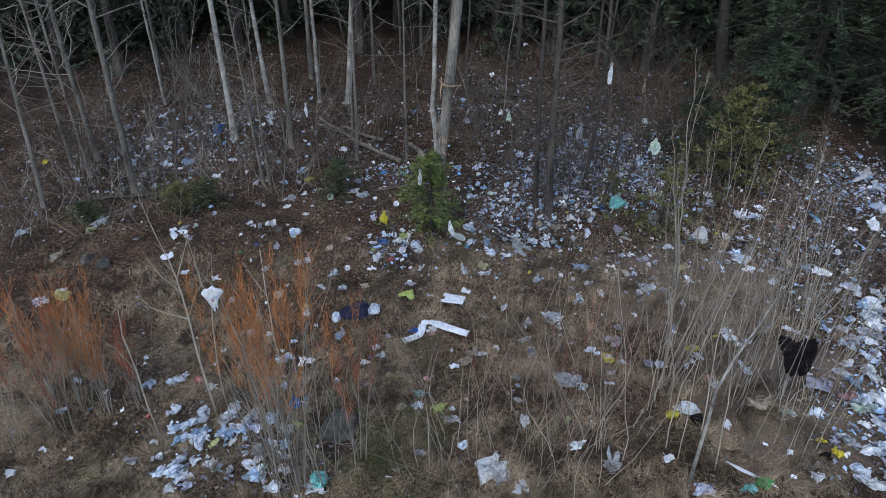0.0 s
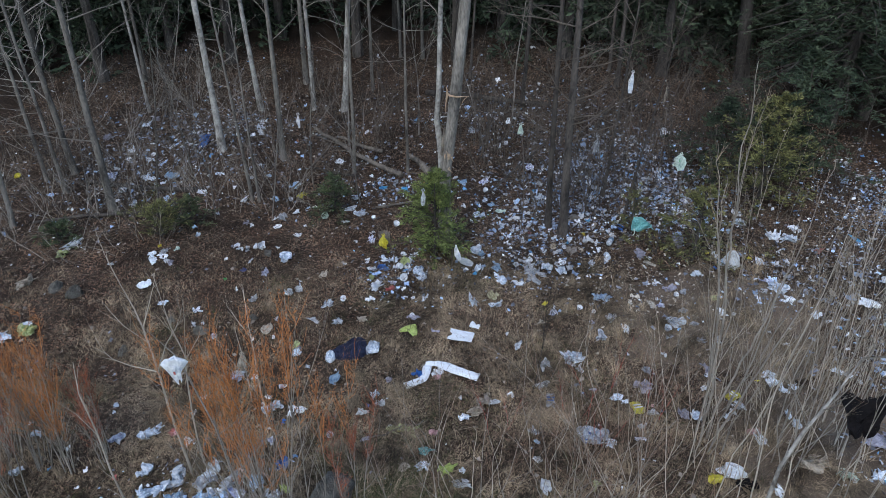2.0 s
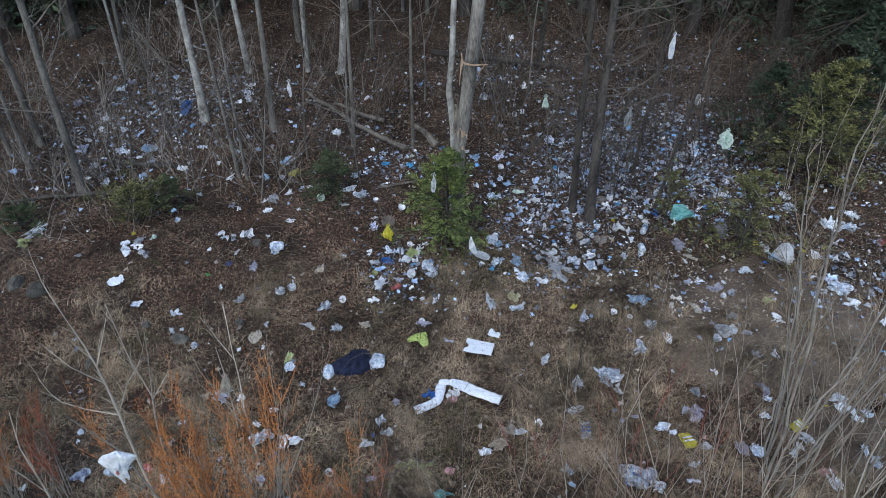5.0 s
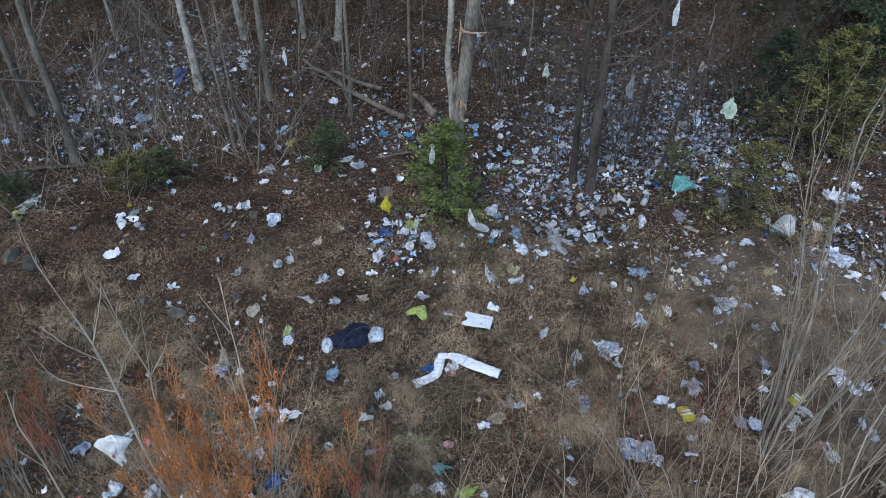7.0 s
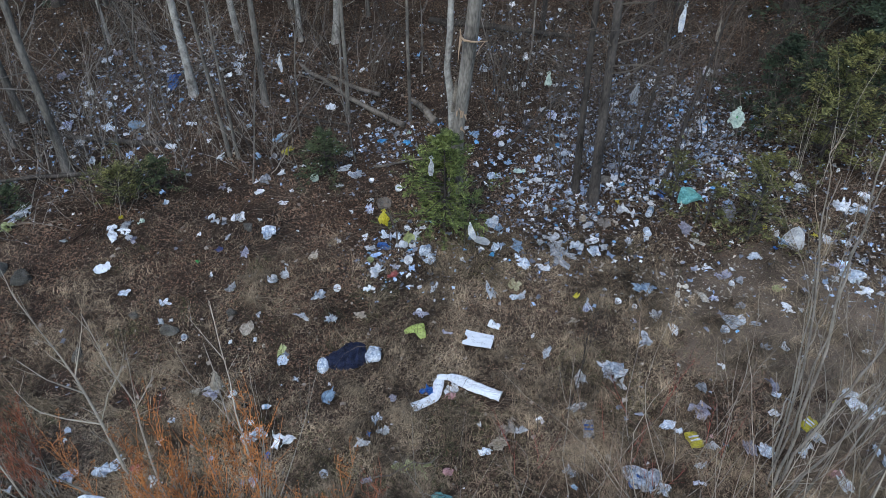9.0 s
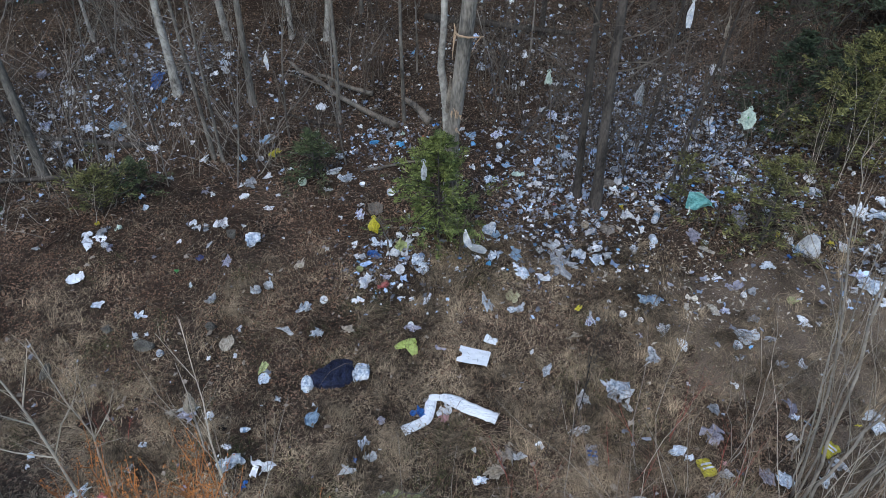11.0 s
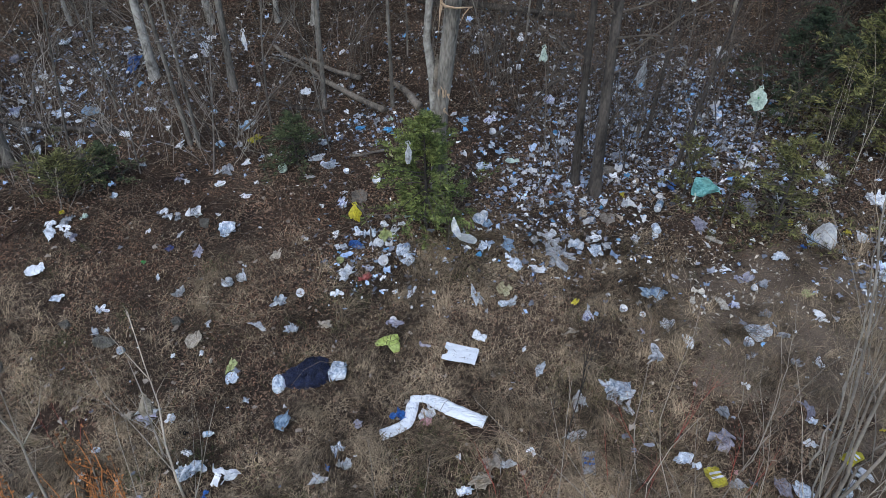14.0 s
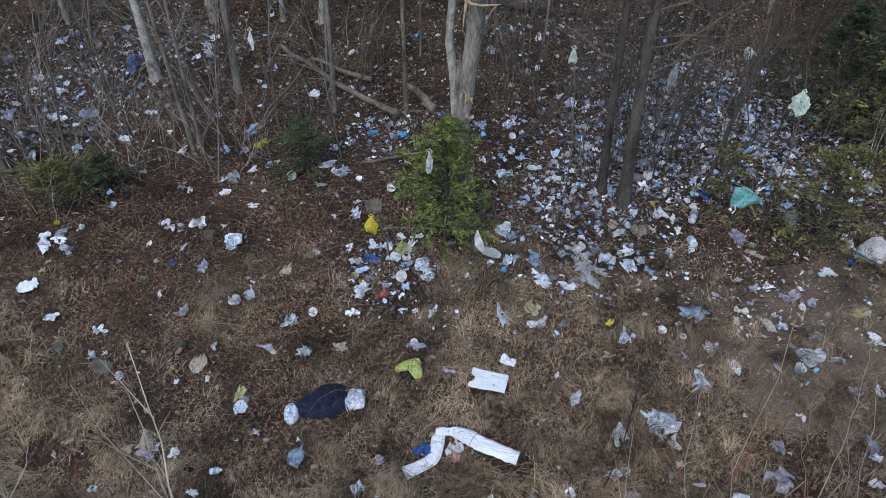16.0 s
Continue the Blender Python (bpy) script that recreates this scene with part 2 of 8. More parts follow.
# ---------------------------------------------------------------- mesh helpers
class Shape:
    """Vertices and faces gathered for one mesh."""

    def __init__(self):
        self.v, self.f = [], []

    def tube(self, points, radii, sides=6, closed=True):
        first, turn = len(self.v), Vector((0.3, 0.2, 1))
        for n, (p, r) in enumerate(zip(points, radii)):
            ahead = (points[min(n + 1, len(points) - 1)] - points[max(n - 1, 0)]).normalized()
            side = ahead.cross(turn if abs(ahead.z) < 0.9 else Vector((1, 0.1, 0))).normalized()
            other = ahead.cross(side)
            for k in range(sides):
                a = 2 * math.pi * k / sides
                self.v.append(p + (side * math.cos(a) + other * math.sin(a)) * r)
        for n in range(len(points) - 1):
            for k in range(sides):
                a, b = first + n * sides + k, first + n * sides + (k + 1) % sides
                self.f.append((a, b, b + sides, a + sides))
        if closed:
            self.f.append(tuple(range(len(self.v) - sides, len(self.v))))
            self.f.append(tuple(reversed(range(first, first + sides))))

    def grid(self, rows, ring=False):
        """Faces over rows of vertices of equal length."""
        first, wide = len(self.v), len(rows[0])
        for row in rows:
            self.v.extend(Vector(p) for p in row)
        for n in range(len(rows) - 1):
            for k in range(wide if ring else wide - 1):
                a, b = first + n * wide + k, first + n * wide + (k + 1) % wide
                self.f.append((a, b, b + wide, a + wide))

    def mesh(self, name, mat, smooth=False):
        me = bpy.data.meshes.new(name)
        me.from_pydata([tuple(p) for p in self.v], [], self.f)
        me.materials.append(mat)
        if smooth:
            me.polygons.foreach_set("use_smooth", [True] * len(me.polygons))
        me.update()
        return me


def bulk(name, verts, faces, mat):
    """A mesh from arrays: verts (n, 3), faces (m, k)."""
    me = bpy.data.meshes.new(name)
    k = faces.shape[1]
    me.vertices.add(len(verts))
    me.vertices.foreach_set("co", np.asarray(verts, np.float32).ravel())
    me.loops.add(faces.size)
    me.loops.foreach_set("vertex_index", faces.ravel().astype(np.int32))
    me.polygons.add(len(faces))
    me.polygons.foreach_set("loop_start", np.arange(0, faces.size, k, dtype=np.int32))
    me.materials.append(mat)
    me.update(calc_edges=True)
    return me


def part(name, shape, mat, parent, label="", smooth=False):
    ob = new(name, shape.mesh(name, mat, smooth))
    ob.parent = parent
    return tagged(ob, label)


def base(name, x, y, label, category, group="", dz=0.0, yaw=0.0):
    ob = new(name)
    ob.empty_display_size = 0.1
    ob.matrix_basis = pose(x, y, float(lie(x, y)) + dz, 0, 0, yaw)
    return tagged(ob, label, category, group)


# ---------------------------------------------------------------- ground: one sheet to the horizon
def axis(near, far, step, growth):
    out, s = [near], step
    while out[-1] < far:
        s *= growth
        out.append(out[-1] + s)
    return out


inner = np.arange(-12, 12.01, 0.16).tolist()
outer = axis(12.2, 420, 0.3, 1.22)
xs = np.array([-v for v in reversed(outer)] + inner + outer)
inner = np.arange(-9, 14.01, 0.16).tolist()
ys = np.array([3 - v for v in reversed(outer)] + inner + [3 + v for v in outer])
gx, gy = np.meshgrid(xs, ys)
rng = np.random.default_rng(4)
near = (np.abs(gx) < 12.1) & (gy > -9.1) & (gy < 14.1)
gz = lie(gx, gy) + rng.normal(0, 0.008, gx.shape) * near
count = np.arange(gx.size).reshape(gx.shape)
quads = np.stack([count[:-1, :-1], count[:-1, 1:], count[1:, 1:], count[1:, :-1]], -1).reshape(-1, 4)
ground = new("ground", bulk("ground", np.stack([gx, gy, gz], -1).reshape(-1, 3), quads, SOIL))
tagged(ground, "dark brown bare soil of a gentle wooded slope", "ground", kind="structure")


# paler trodden earth where the grass is thin
def earth(name, x, y, rx, ry, seed):
    rows = []
    for i in range(16):
        t = i / 15
        row = []
        for k in range(60):
            a = 2 * math.pi * k / 60
            edge = 1 + 0.35 * noise.noise(Vector((math.cos(a) * 1.6, math.sin(a) * 1.6, seed)))
            px, py = x + rx * t * edge * math.cos(a), y + ry * t * edge * math.sin(a)
            row.append((px, py, float(lie(px, py)) + 0.022 - 0.06 * t ** 6))
        rows.append(row)
    shape = Shape()
    shape.grid(rows, True)
    tagged(new(name, shape.mesh(name, EARTH)), "paler trodden bare earth with little grass", "ground", kind="structure")


earth("earth_patch", 4.3, -0.7, 2.3, 1.5, 3.0)
earth("earth_patch", 5.2, -3.6, 2.2, 1.6, 8.0)


# ---------------------------------------------------------------- woody plants
def grow(shape, rnd, start, way, length, thick, depth, sides=4, wobble=0.12, lift=0.05, forks=3, spread=38, reach=(0.3, 0.95), steps=6, into=None, short=1.0):
    """A tapering stem that bends and sends out thinner ones."""
    points, radii, p, d = [], [], start.copy(), way.normalized()
    for n in range(steps + 1):
        points.append(p.copy())
        radii.append(thick * (1 - 0.78 * n / steps))
        d = (d + Vector((rnd.gauss(0, wobble), rnd.gauss(0, wobble), rnd.gauss(0, wobble) * 0.5 + lift))).normalized()
        p = p + d * (length / steps)
    shape.tube(points, radii, sides)
    if depth <= 0:
        return
    for _ in range(forks):
        at = rnd.uniform(*reach) * steps
        n = min(int(at), steps - 1)
        where = points[n].lerp(points[n + 1], at - n)
        ahead = (points[n + 1] - points[n]).normalized()
        aside = ahead.cross(Vector((rnd.gauss(0, 1), rnd.gauss(0, 1), rnd.gauss(0, 1)))).normalized()
        tilt = radians(rnd.gauss(spread, 9))
        grow(into or shape, rnd, where, ahead * math.cos(tilt) + aside * math.sin(tilt), length * short * rnd.uniform(0.3, 0.55) * (1.15 - 0.5 * at / steps),
             radii[n] * 0.55, depth - 1, max(3, sides - 1), wobble, lift, max(2, forks - 2), spread, reach, max(3, steps - 2))


def trunk_shape(rnd, height, girth, lean, knots=10, sides=9, flare=1.5):
    """A trunk from the ground up, flared at its foot. lean: sideways metres per metre."""
    points, radii = [Vector((0, 0, -0.25))], [girth / 2 * flare * 1.15]
    dx = dy = 0.0
    for n in range(knots + 1):
        z = height * (n / knots) ** 1.25
        dx += rnd.gauss(0, 0.012) * height / knots
        dy += rnd.gauss(0, 0.012) * height / knots
        points.append(Vector((lean[0] * z + dx, lean[1] * z + dy, z)))
        radii.append(girth / 2 * (1 - 0.72 * n / knots) * (1 + (flare - 1) * math.exp(-z / 0.18)) * rnd.uniform(0.95, 1.05))
    shape = Shape()
    shape.tube(points, radii, sides)
    return shape, points, radii


def bare_tree(name, x, y, height, girth, lean, mat, label, seed, low=2.2, limbs=16, size=0.22):
    rnd = random.Random(seed)
    thing = base(name, x, y, label, "tree", "bare trees of the wood")
    shape, points, radii = trunk_shape(rnd, height, girth, lean, 10, 9, 1.22)
    part("trunk", shape, mat, thing, smooth=True)
    crown = Shape()
    for k in range(limbs):
        z = low + (height - low) * (k + rnd.random()) / limbs
        n = max(i for i in range(len(points) - 1) if points[i].z <= z)
        where = points[n].lerp(points[n + 1], (z - points[n].z) / max(points[n + 1].z - points[n].z, 1e-3))
        a = rnd.uniform(0, 2 * math.pi)
        way = Vector((math.cos(a), math.sin(a), rnd.uniform(0.15, 0.8)))
        grow(crown, rnd, where, way, height * size * rnd.uniform(0.5, 1.1) * (1.1 - 0.5 * z / height), max(0.006, girth * 0.085), 2, 4, 0.2, 0.04, 4)
    part("crown", crown, BARK_TWIG if mat is BARK_DARK else BARK_SHOOT, thing, "bare grey-brown branches")
    return thing


def sapling_clump(name, x, y, stems, height, thick, label, mat, seed, spread=0.35, lean=(0, 0), foot=0.25, forks=5, depth=2, group="leafless saplings", wobble=0.05, category="sapling", sides=5, twig_mat=None, reach=(0.3, 0.95), fork=26, least=0.6, short=1.0):
    """Shoots from one stool; each shoot with its twigs is a part."""
    rnd = random.Random(seed)
    thing = base(name, x, y, label, category, group)
    z0 = float(lie(x, y))
    for _ in range(stems):
        a, r = rnd.uniform(0, 2 * math.pi), foot * math.sqrt(rnd.random())
        at = Vector((r * math.cos(a), r * math.sin(a), 0))
        at.z = float(lie(x + at.x, y + at.y)) - z0 - 0.03
        way = Vector((lean[0] + spread * math.cos(a) * rnd.random(), lean[1] + spread * math.sin(a) * rnd.random(), 1))
        tall = height * rnd.uniform(least, 1.05)
        shape, twigs = Shape(), Shape()
        grow(shape, rnd, at, way, tall, thick * rnd.uniform(0.6, 1.1), depth, sides, wobble, 0.02, forks, fork, reach, 8, twigs, short)
        stem = part("stem", shape, mat, thing)
        tagged(part("twig_spray", twigs, twig_mat or mat, stem), kind="stuff")
    return thing


def fan(rnd_np, centres, ways, size, leaves, width=0.058):
    """Flat sprays of narrow leaflets at centres, each along its way: vertices and triangles."""
    n = len(centres)
    ways = ways / np.linalg.norm(ways, axis=1, keepdims=True)
    side = np.cross(ways, rnd_np.normal(0, 0.35, (n, 3)) + (0, 0, 1))
    side /= np.linalg.norm(side, axis=1, keepdims=True)
    verts = []
    for k in range(leaves):
        t = (k + 0.5) / leaves
        sgn = -1 if k % 2 else 1
        root = centres + ways * (size * (t - 0.5))[:, None]
        tip_way = ways * 0.85 + side * sgn * 0.75 + rnd_np.normal(0, 0.22, (n, 3))
        long = (size * 0.62 * (1.15 - t))[:, None]
        across = np.cross(tip_way, rnd_np.normal(0, 1, (n, 3)))
        across /= np.linalg.norm(across, axis=1, keepdims=True) + 1e-6
        tip = root + tip_way * long
        mid = root + tip_way * long * 0.5
        half = across * (size * width)[:, None]
        verts += [root, mid + half, tip, mid - half]
    v = np.stack(verts, 1).reshape(-1, 3)
    quad = np.arange(len(v)).reshape(-1, 4)
    return v, quad


def conifer_crown(seed, height, radius, branches, sprays, size, droop=0.15, bare=0.05, ragged=0.35, leaves=8, thick=0.012, width=0.058, rise=0.35):
    """Foliage and wood of a conifer."""
    r = np.random.default_rng(seed)
    wood, cs, ws, ss = Shape(), [], [], []
    for k in range(branches):
        t = bare + (1 - bare) * ((k + r.random()) / branches)
        z = height * t
        long = radius * (1 - t) ** 0.75 * (1 + ragged * r.normal()) * (0.75 + 0.5 * min(1, t * 4)) + 0.05
        long = max(0.05, long)
        a = r.uniform(0, 2 * np.pi)
        out = np.array([np.cos(a), np.sin(a), rise - droop * 2 * (1 - t) + r.normal(0, 0.12)])
        start = np.array([0, 0, z])
        bend = np.array([0, 0, -droop * long])
        pts = [Vector(start + out * long * s + bend * s * s) for s in (0, 0.5, 1)]
        wood.tube(pts, [thick * (1 - t * 0.6), thick * 0.6, thick * 0.2], 3, False)
        s = r.uniform(0.15, 1.05, sprays) ** 0.8
        at = start + out * (long * s)[:, None] + bend * (s * s)[:, None] + r.normal(0, 0.05 * long + 0.01, (sprays, 3))
        cs.append(at)
        ws.append(out + r.normal(0, 0.45, (sprays, 3)))
        ss.append(size * r.uniform(0.6, 1.3, sprays))
    v, q = fan(r, np.concatenate(cs), np.concatenate(ws), np.concatenate(ss), leaves, width)
    return wood, v, q


def conifer(name, x, y, height, radius, branches, sprays, size, mat, label, seed, group="", girth=0.05, **more):
    thing = base(name, x, y, label, "tree", group)
    rnd = random.Random(seed)
    shape, _, _ = trunk_shape(rnd, height, girth, (0, 0), 6, 7, 1.2)
    wood, v, q = conifer_crown(seed, height, radius, branches, sprays, size, **more)
    part("trunk", shape, BARK_DARK, thing)
    leaf = new("crown", bulk("crown", v, q, mat))
    leaf.parent = thing
    tagged(leaf, "dense scaly evergreen sprays")
    part("wood", wood, BARK_DARK, thing)
    return thing


# ---------------------------------------------------------------- the trees of the wood
GREY = "slender grey-barked bare tree standing in the littered wood"
THIN = "thin bare young tree with grey-brown bark in the wood"
bare_tree("bare_tree", -8.54, 4.43, 9.0, 0.15, (-0.06, 0.0), BARK_GREY, GREY, 11, 1.5, 30, 0.24)
bare_tree("bare_tree", -6.82, 2.63, 9.5, 0.16, (0.0, 0.0), BARK_GREY, GREY, 12, 1.5, 30, 0.24)
bare_tree("bare_tree", -8.3, 3.51, 7.0, 0.09, (-0.06, 0.02), BARK_GREY, THIN, 13, 1.5, 30, 0.24)
bare_tree("bare_tree", -9.07, 4.11, 7.0, 0.095, (-0.02, 0.0), BARK_GREY, THIN, 14, 1.5, 30, 0.24)
bare_tree("bare_tree", -8.82, 2.29, 6.5, 0.11, (0.05, 0.0), BARK_GREY, "forked thin bare tree with pale grey branches", 15, 1.9, 22, 0.28)
bare_tree("bare_tree", -7.98, 7.48, 7.5, 0.085, (-0.03, 0.0), BARK_PALE, "thin pale-barked bare tree leaning slightly", 16, 2.5, 8)
bare_tree("birch_tree", -5.12, 4.75, 10.0, 0.165, (-0.015, 0.0), BARK_PALE, "pale birch with peeling whitish bark on a low mound", 17, 3.2, 18)
bare_tree("bare_tree", -4.04, 3.07, 5.5, 0.08, (-0.055, 0.0), BARK_GREY, THIN, 18, 1.6, 18)
bare_tree("bare_tree", -3.86, 3.0, 5.0, 0.06, (-0.02, 0.02), BARK_GREY, THIN, 118, 1.5, 18)
bare_tree("bare_tree", -4.99, 7.62, 9.0, 0.15, (-0.065, 0.0), BARK_PALE, "pale grey bare tree deep in the wood", 19, 2.6, 18)
bare_tree("bare_tree", -3.75, 4.72, 8.5, 0.13, (0.0, 0.0), BARK_GREY, GREY, 20, 2.6, 18)
bare_tree("bare_tree", -4.22, 9.65, 9.0, 0.145, (0.012, 0.0), BARK_GREY, GREY, 21, 2.4, 18)
bare_tree("bare_tree", -3.62, 7.8, 8.0, 0.12, (0.005, 0.0), BARK_PALE, "pale grey bare tree deep in the wood", 22, 2.4, 18)
bare_tree("bare_tree", -2.79, 7.61, 9.0, 0.165, (0.1, 0.0), BARK_PALE, "pale grey bare tree leaning a little", 23, 2.6, 18)
bare_tree("bare_tree", -2.05, 4.41, 6.5, 0.085, (0.022, 0.0), BARK_GREY, THIN, 24, 2.0, 18)
bare_tree("bare_tree", -1.5, 10.84, 7.0, 0.095, (-0.04, 0.0), BARK_GREY, THIN, 25, 2.0, 10)
bare_tree("bare_tree", -0.83, 4.37, 7.0, 0.07, (0.0, 0.0), BARK_GREY, THIN, 26, 2.0, 18)
bare_tree("bare_tree", 2.38, 1.91, 9.0, 0.17, (-0.035, 0.0), BARK_DARK, "dark-barked bare tree with litter round its foot", 27, 1.7, 40, 0.19)
bare_tree("bare_tree", 2.11, 2.2, 8.0, 0.13, (-0.03, 0.0), BARK_DARK, "thinner dark-barked bare tree beside a thicker one", 28, 1.6, 36, 0.19)
bare_tree("bare_tree", 8.04, 8.81, 11.0, 0.40, (-0.12, 0.0), BARK_DARK, "thick dark trunk among the evergreens", 29, 5.0, 8)
bare_tree("bare_tree", 10.4, 6.89, 11.0, 0.29, (0.1, 0.0), BARK_DARK, "thick grey-brown leaning trunk beside the evergreens", 30, 5.0, 8)
bare_tree("bare_tree", 3.35, 3.2, 5.0, 0.07, (0.05, 0.0), BARK_DARK, THIN, 31, 1.2, 18, 0.3)
bare_tree("bare_tree", 3.55, 2.2, 4.2, 0.06, (0.12, -0.02), BARK_DARK, THIN, 32, 0.9, 18, 0.3)
bare_tree("bare_tree", 1.95, 7.4, 7.0, 0.12, (0.03, 0.0), BARK_DARK, THIN, 33, 1.6, 26, 0.28)
bare_tree("bare_tree", 4.6, 8.6, 8.0, 0.13, (-0.03, 0.0), BARK_DARK, THIN, 34, 1.8, 26, 0.28)

# farther bare trees, scattered through the wood
rnd = random.Random(77)
spots = []
while len(spots) < 34:
    x, y = rnd.uniform(-19, 15), rnd.uniform(8.5, 19)
    if all((x - a) ** 2 + (y - b) ** 2 > 1.3 for a, b in spots) and not (6 < x < 11 and y < 10):
        spots.append((x, y))
kinds = [bare_tree("bare_tree", *spots[k], rnd.uniform(7, 10), rnd.uniform(0.08, 0.16), (rnd.gauss(0, 0.03), 0), (BARK_GREY, BARK_DARK, BARK_GREY, BARK_DARK)[k],
                   "bare tree in the dim depth of the wood", 200 + k, 1.8, 14, 0.24) for k in range(4)]
for k, (x, y) in enumerate(spots[4:]):
    copy_thing(kinds[k % 4], pose(x, y, float(lie(x, y)), 0, 0, rnd.uniform(0, 360)))

# the snapped tree with its stub and pale neighbour
snapped = base("snapped_tree", 0.10, 1.55, "grey snapped trunk with torn raw wood beside a small cedar", "tree")
rnd = random.Random(5)
shape = Shape()
shape.tube([Vector((0, 0, -0.2)), Vector((0, 0, 0.15)), Vector((0.0, 0, 0.9)), Vector((0.01, 0, 1.55)), Vector((0.045, 0, 1.85)), Vector((0.09, 0, 2.3)), Vector((0.16, 0, 3.0)), Vector((0.28, 0, 4.3)), Vector((0.5, 0, 7.5))],
           [0.16, 0.118, 0.092, 0.086, 0.096, 0.10, 0.10, 0.093, 0.055], 11)
part("trunk", shape, BARK_GREY, snapped, smooth=True)
splint = random.Random(17)
for k in range(8):
    o = Vector((0.02 + splint.gauss(0.02, 0.03), -0.095 + splint.gauss(0, 0.012), splint.uniform(1.55, 1.85)))
    w = Vector((splint.gauss(0.05, 0.2), splint.gauss(-0.12, 0.08), splint.choice((1, 1, -0.7)))).normalized()
    long = splint.uniform(0.05, 0.15)
    shape = Shape()
    shape.tube([o, o + w * long * 0.5 + Vector((splint.gauss(0, 0.012), -0.008, 0)), o + w * long], [splint.uniform(0.008, 0.02), splint.uniform(0.006, 0.014), 0.002], 4)
    part("splinter", shape, RAWWOOD, snapped, "torn orange-brown raw wood")
shape = Shape()
o = Vector((0.10, -0.12, 2.88))
for line, radii in ((((-0.10, 0, 0.16), (-0.085, -0.01, 0.05), (-0.03, -0.02, 0.0)), (0.006, 0.016, 0.014)), (((-0.05, -0.01, 0.01), (0.08, -0.03, -0.005), (0.28, -0.03, 0.01)), (0.016, 0.012, 0.004)),
                    (((-0.09, -0.01, 0.12), (-0.105, -0.02, -0.08), (-0.12, -0.02, -0.3)), (0.010, 0.009, 0.003)), (((-0.08, -0.015, 0.02), (-0.10, -0.025, -0.10)), (0.012, 0.003)),
                    (((0.24, -0.03, 0.0), (0.18, -0.04, -0.07), (0.13, -0.03, -0.2)), (0.007, 0.006, 0.002))):
    shape.tube([o + Vector(p) for p in line], radii, 4)
part("torn_strip", shape, RAWWOOD, snapped, "torn strip of raw wood sticking out")
# the crooked pale stem that grows from its foot
pale = base("birch_tree", 0.02, 1.63, "thin crooked whitish stem beside the snapped trunk", "tree", "bare trees of the wood")
shape = Shape()
shape.tube([Vector(p) for p in ((0.02, 0, -0.1), (0.02, 0, 0.5), (0.015, 0, 1.1), (0.0, 0, 1.48), (-0.02, 0, 1.85), (-0.05, 0, 2.11), (-0.09, 0, 2.37), (-0.08, 0, 2.62), (-0.055, 0, 2.9), (-0.03, 0, 4.2), (0.02, 0, 5.8), (0.06, 0, 7.6))],
           [0.095, 0.075, 0.068, 0.062, 0.058, 0.056, 0.05, 0.046, 0.045, 0.04, 0.03, 0.012], 9)
part("trunk", shape, BARK_PALE, pale, smooth=True)
shape = Shape()
shape.tube([Vector((0.0, -0.03, 1.75)), Vector((0.03, -0.04, 1.98)), Vector((0.045, -0.04, 2.16)), Vector((0.04, -0.035, 2.24))], [0.045, 0.04, 0.03, 0.008], 7)
part("broken_fork", shape, DEADWOOD, pale, "grey rotten stub of a broken fork")
shape, crown_rnd = Shape(), random.Random(41)
for k in range(7):
    grow(shape, crown_rnd, Vector((-0.02, 0, 4.0 + 0.5 * k)), Vector((crown_rnd.gauss(0, 0.8), crown_rnd.gauss(0, 0.8), 0.6)), crown_rnd.uniform(0.6, 1.3), 0.010, 2, 4, 0.2, 0.04, 4)
part("crown", shape, BARK_SHOOT, pale, "bare grey-brown branches")

# fallen logs and branches
def log(name, a, b, girth, label, mat=DEADWOOD, seed=1, twigs=0):
    rnd = random.Random(seed)
    mx, my = (a[0] + b[0]) / 2, (a[1] + b[1]) / 2
    thing = base(name, mx, my, label, "fallen branch")
    z0 = float(lie(mx, my))
    points, radii = [], []
    for n in range(9):
        t = n / 8
        x, y = a[0] + (b[0] - a[0]) * t, a[1] + (b[1] - a[1]) * t
        points.append(Vector((x - mx + rnd.gauss(0, 0.02), y - my + rnd.gauss(0, 0.02), float(lie(x, y)) - z0 + girth * 0.4 + (a[2] + (b[2] - a[2]) * t))))
        radii.append(girth / 2 * (1 - 0.45 * t))
    shape = Shape()
    shape.tube(points, radii, 7)
    part("stem", shape, mat, thing, smooth=True)
    if twigs:
        for _ in range(twigs):
            shape = Shape()
            grow(shape, rnd, points[rnd.randrange(2, 9)], Vector((rnd.gauss(0, 1), rnd.gauss(0, 1), 0.5)), rnd.uniform(0.3, 0.9), girth * 0.14, 1, 3, 0.15, 0, 3)
            part("twig", shape, mat, thing)
    return thing


log("fallen_log", (-0.98, 4.15, 0.02), (-3.3, 6.1, 0.16), 0.12, "weathered grey fallen log lying in the litter", seed=2, twigs=5)
log("fallen_log", (-0.35, 4.2, 0.02), (-0.85, 5.0, 0.06), 0.17, "short weathered log half buried in leaves", seed=3)
log("fallen_branch", (-1.5, 5.2, 0.05), (-2.6, 5.6, 0.2), 0.10, "pale broken branch leaning on a log", seed=4)
log("fallen_branch", (-1.35, 2.75, 0.02), (-0.45, 3.0, 0.06), 0.05, "thin pale stick lying in the litter", seed=5)
log("fallen_branch", (-3.3, 3.2, 0.05), (-2.4, 4.8, 0.75), 0.035, "thin leaning dead branch", seed=6, twigs=3)
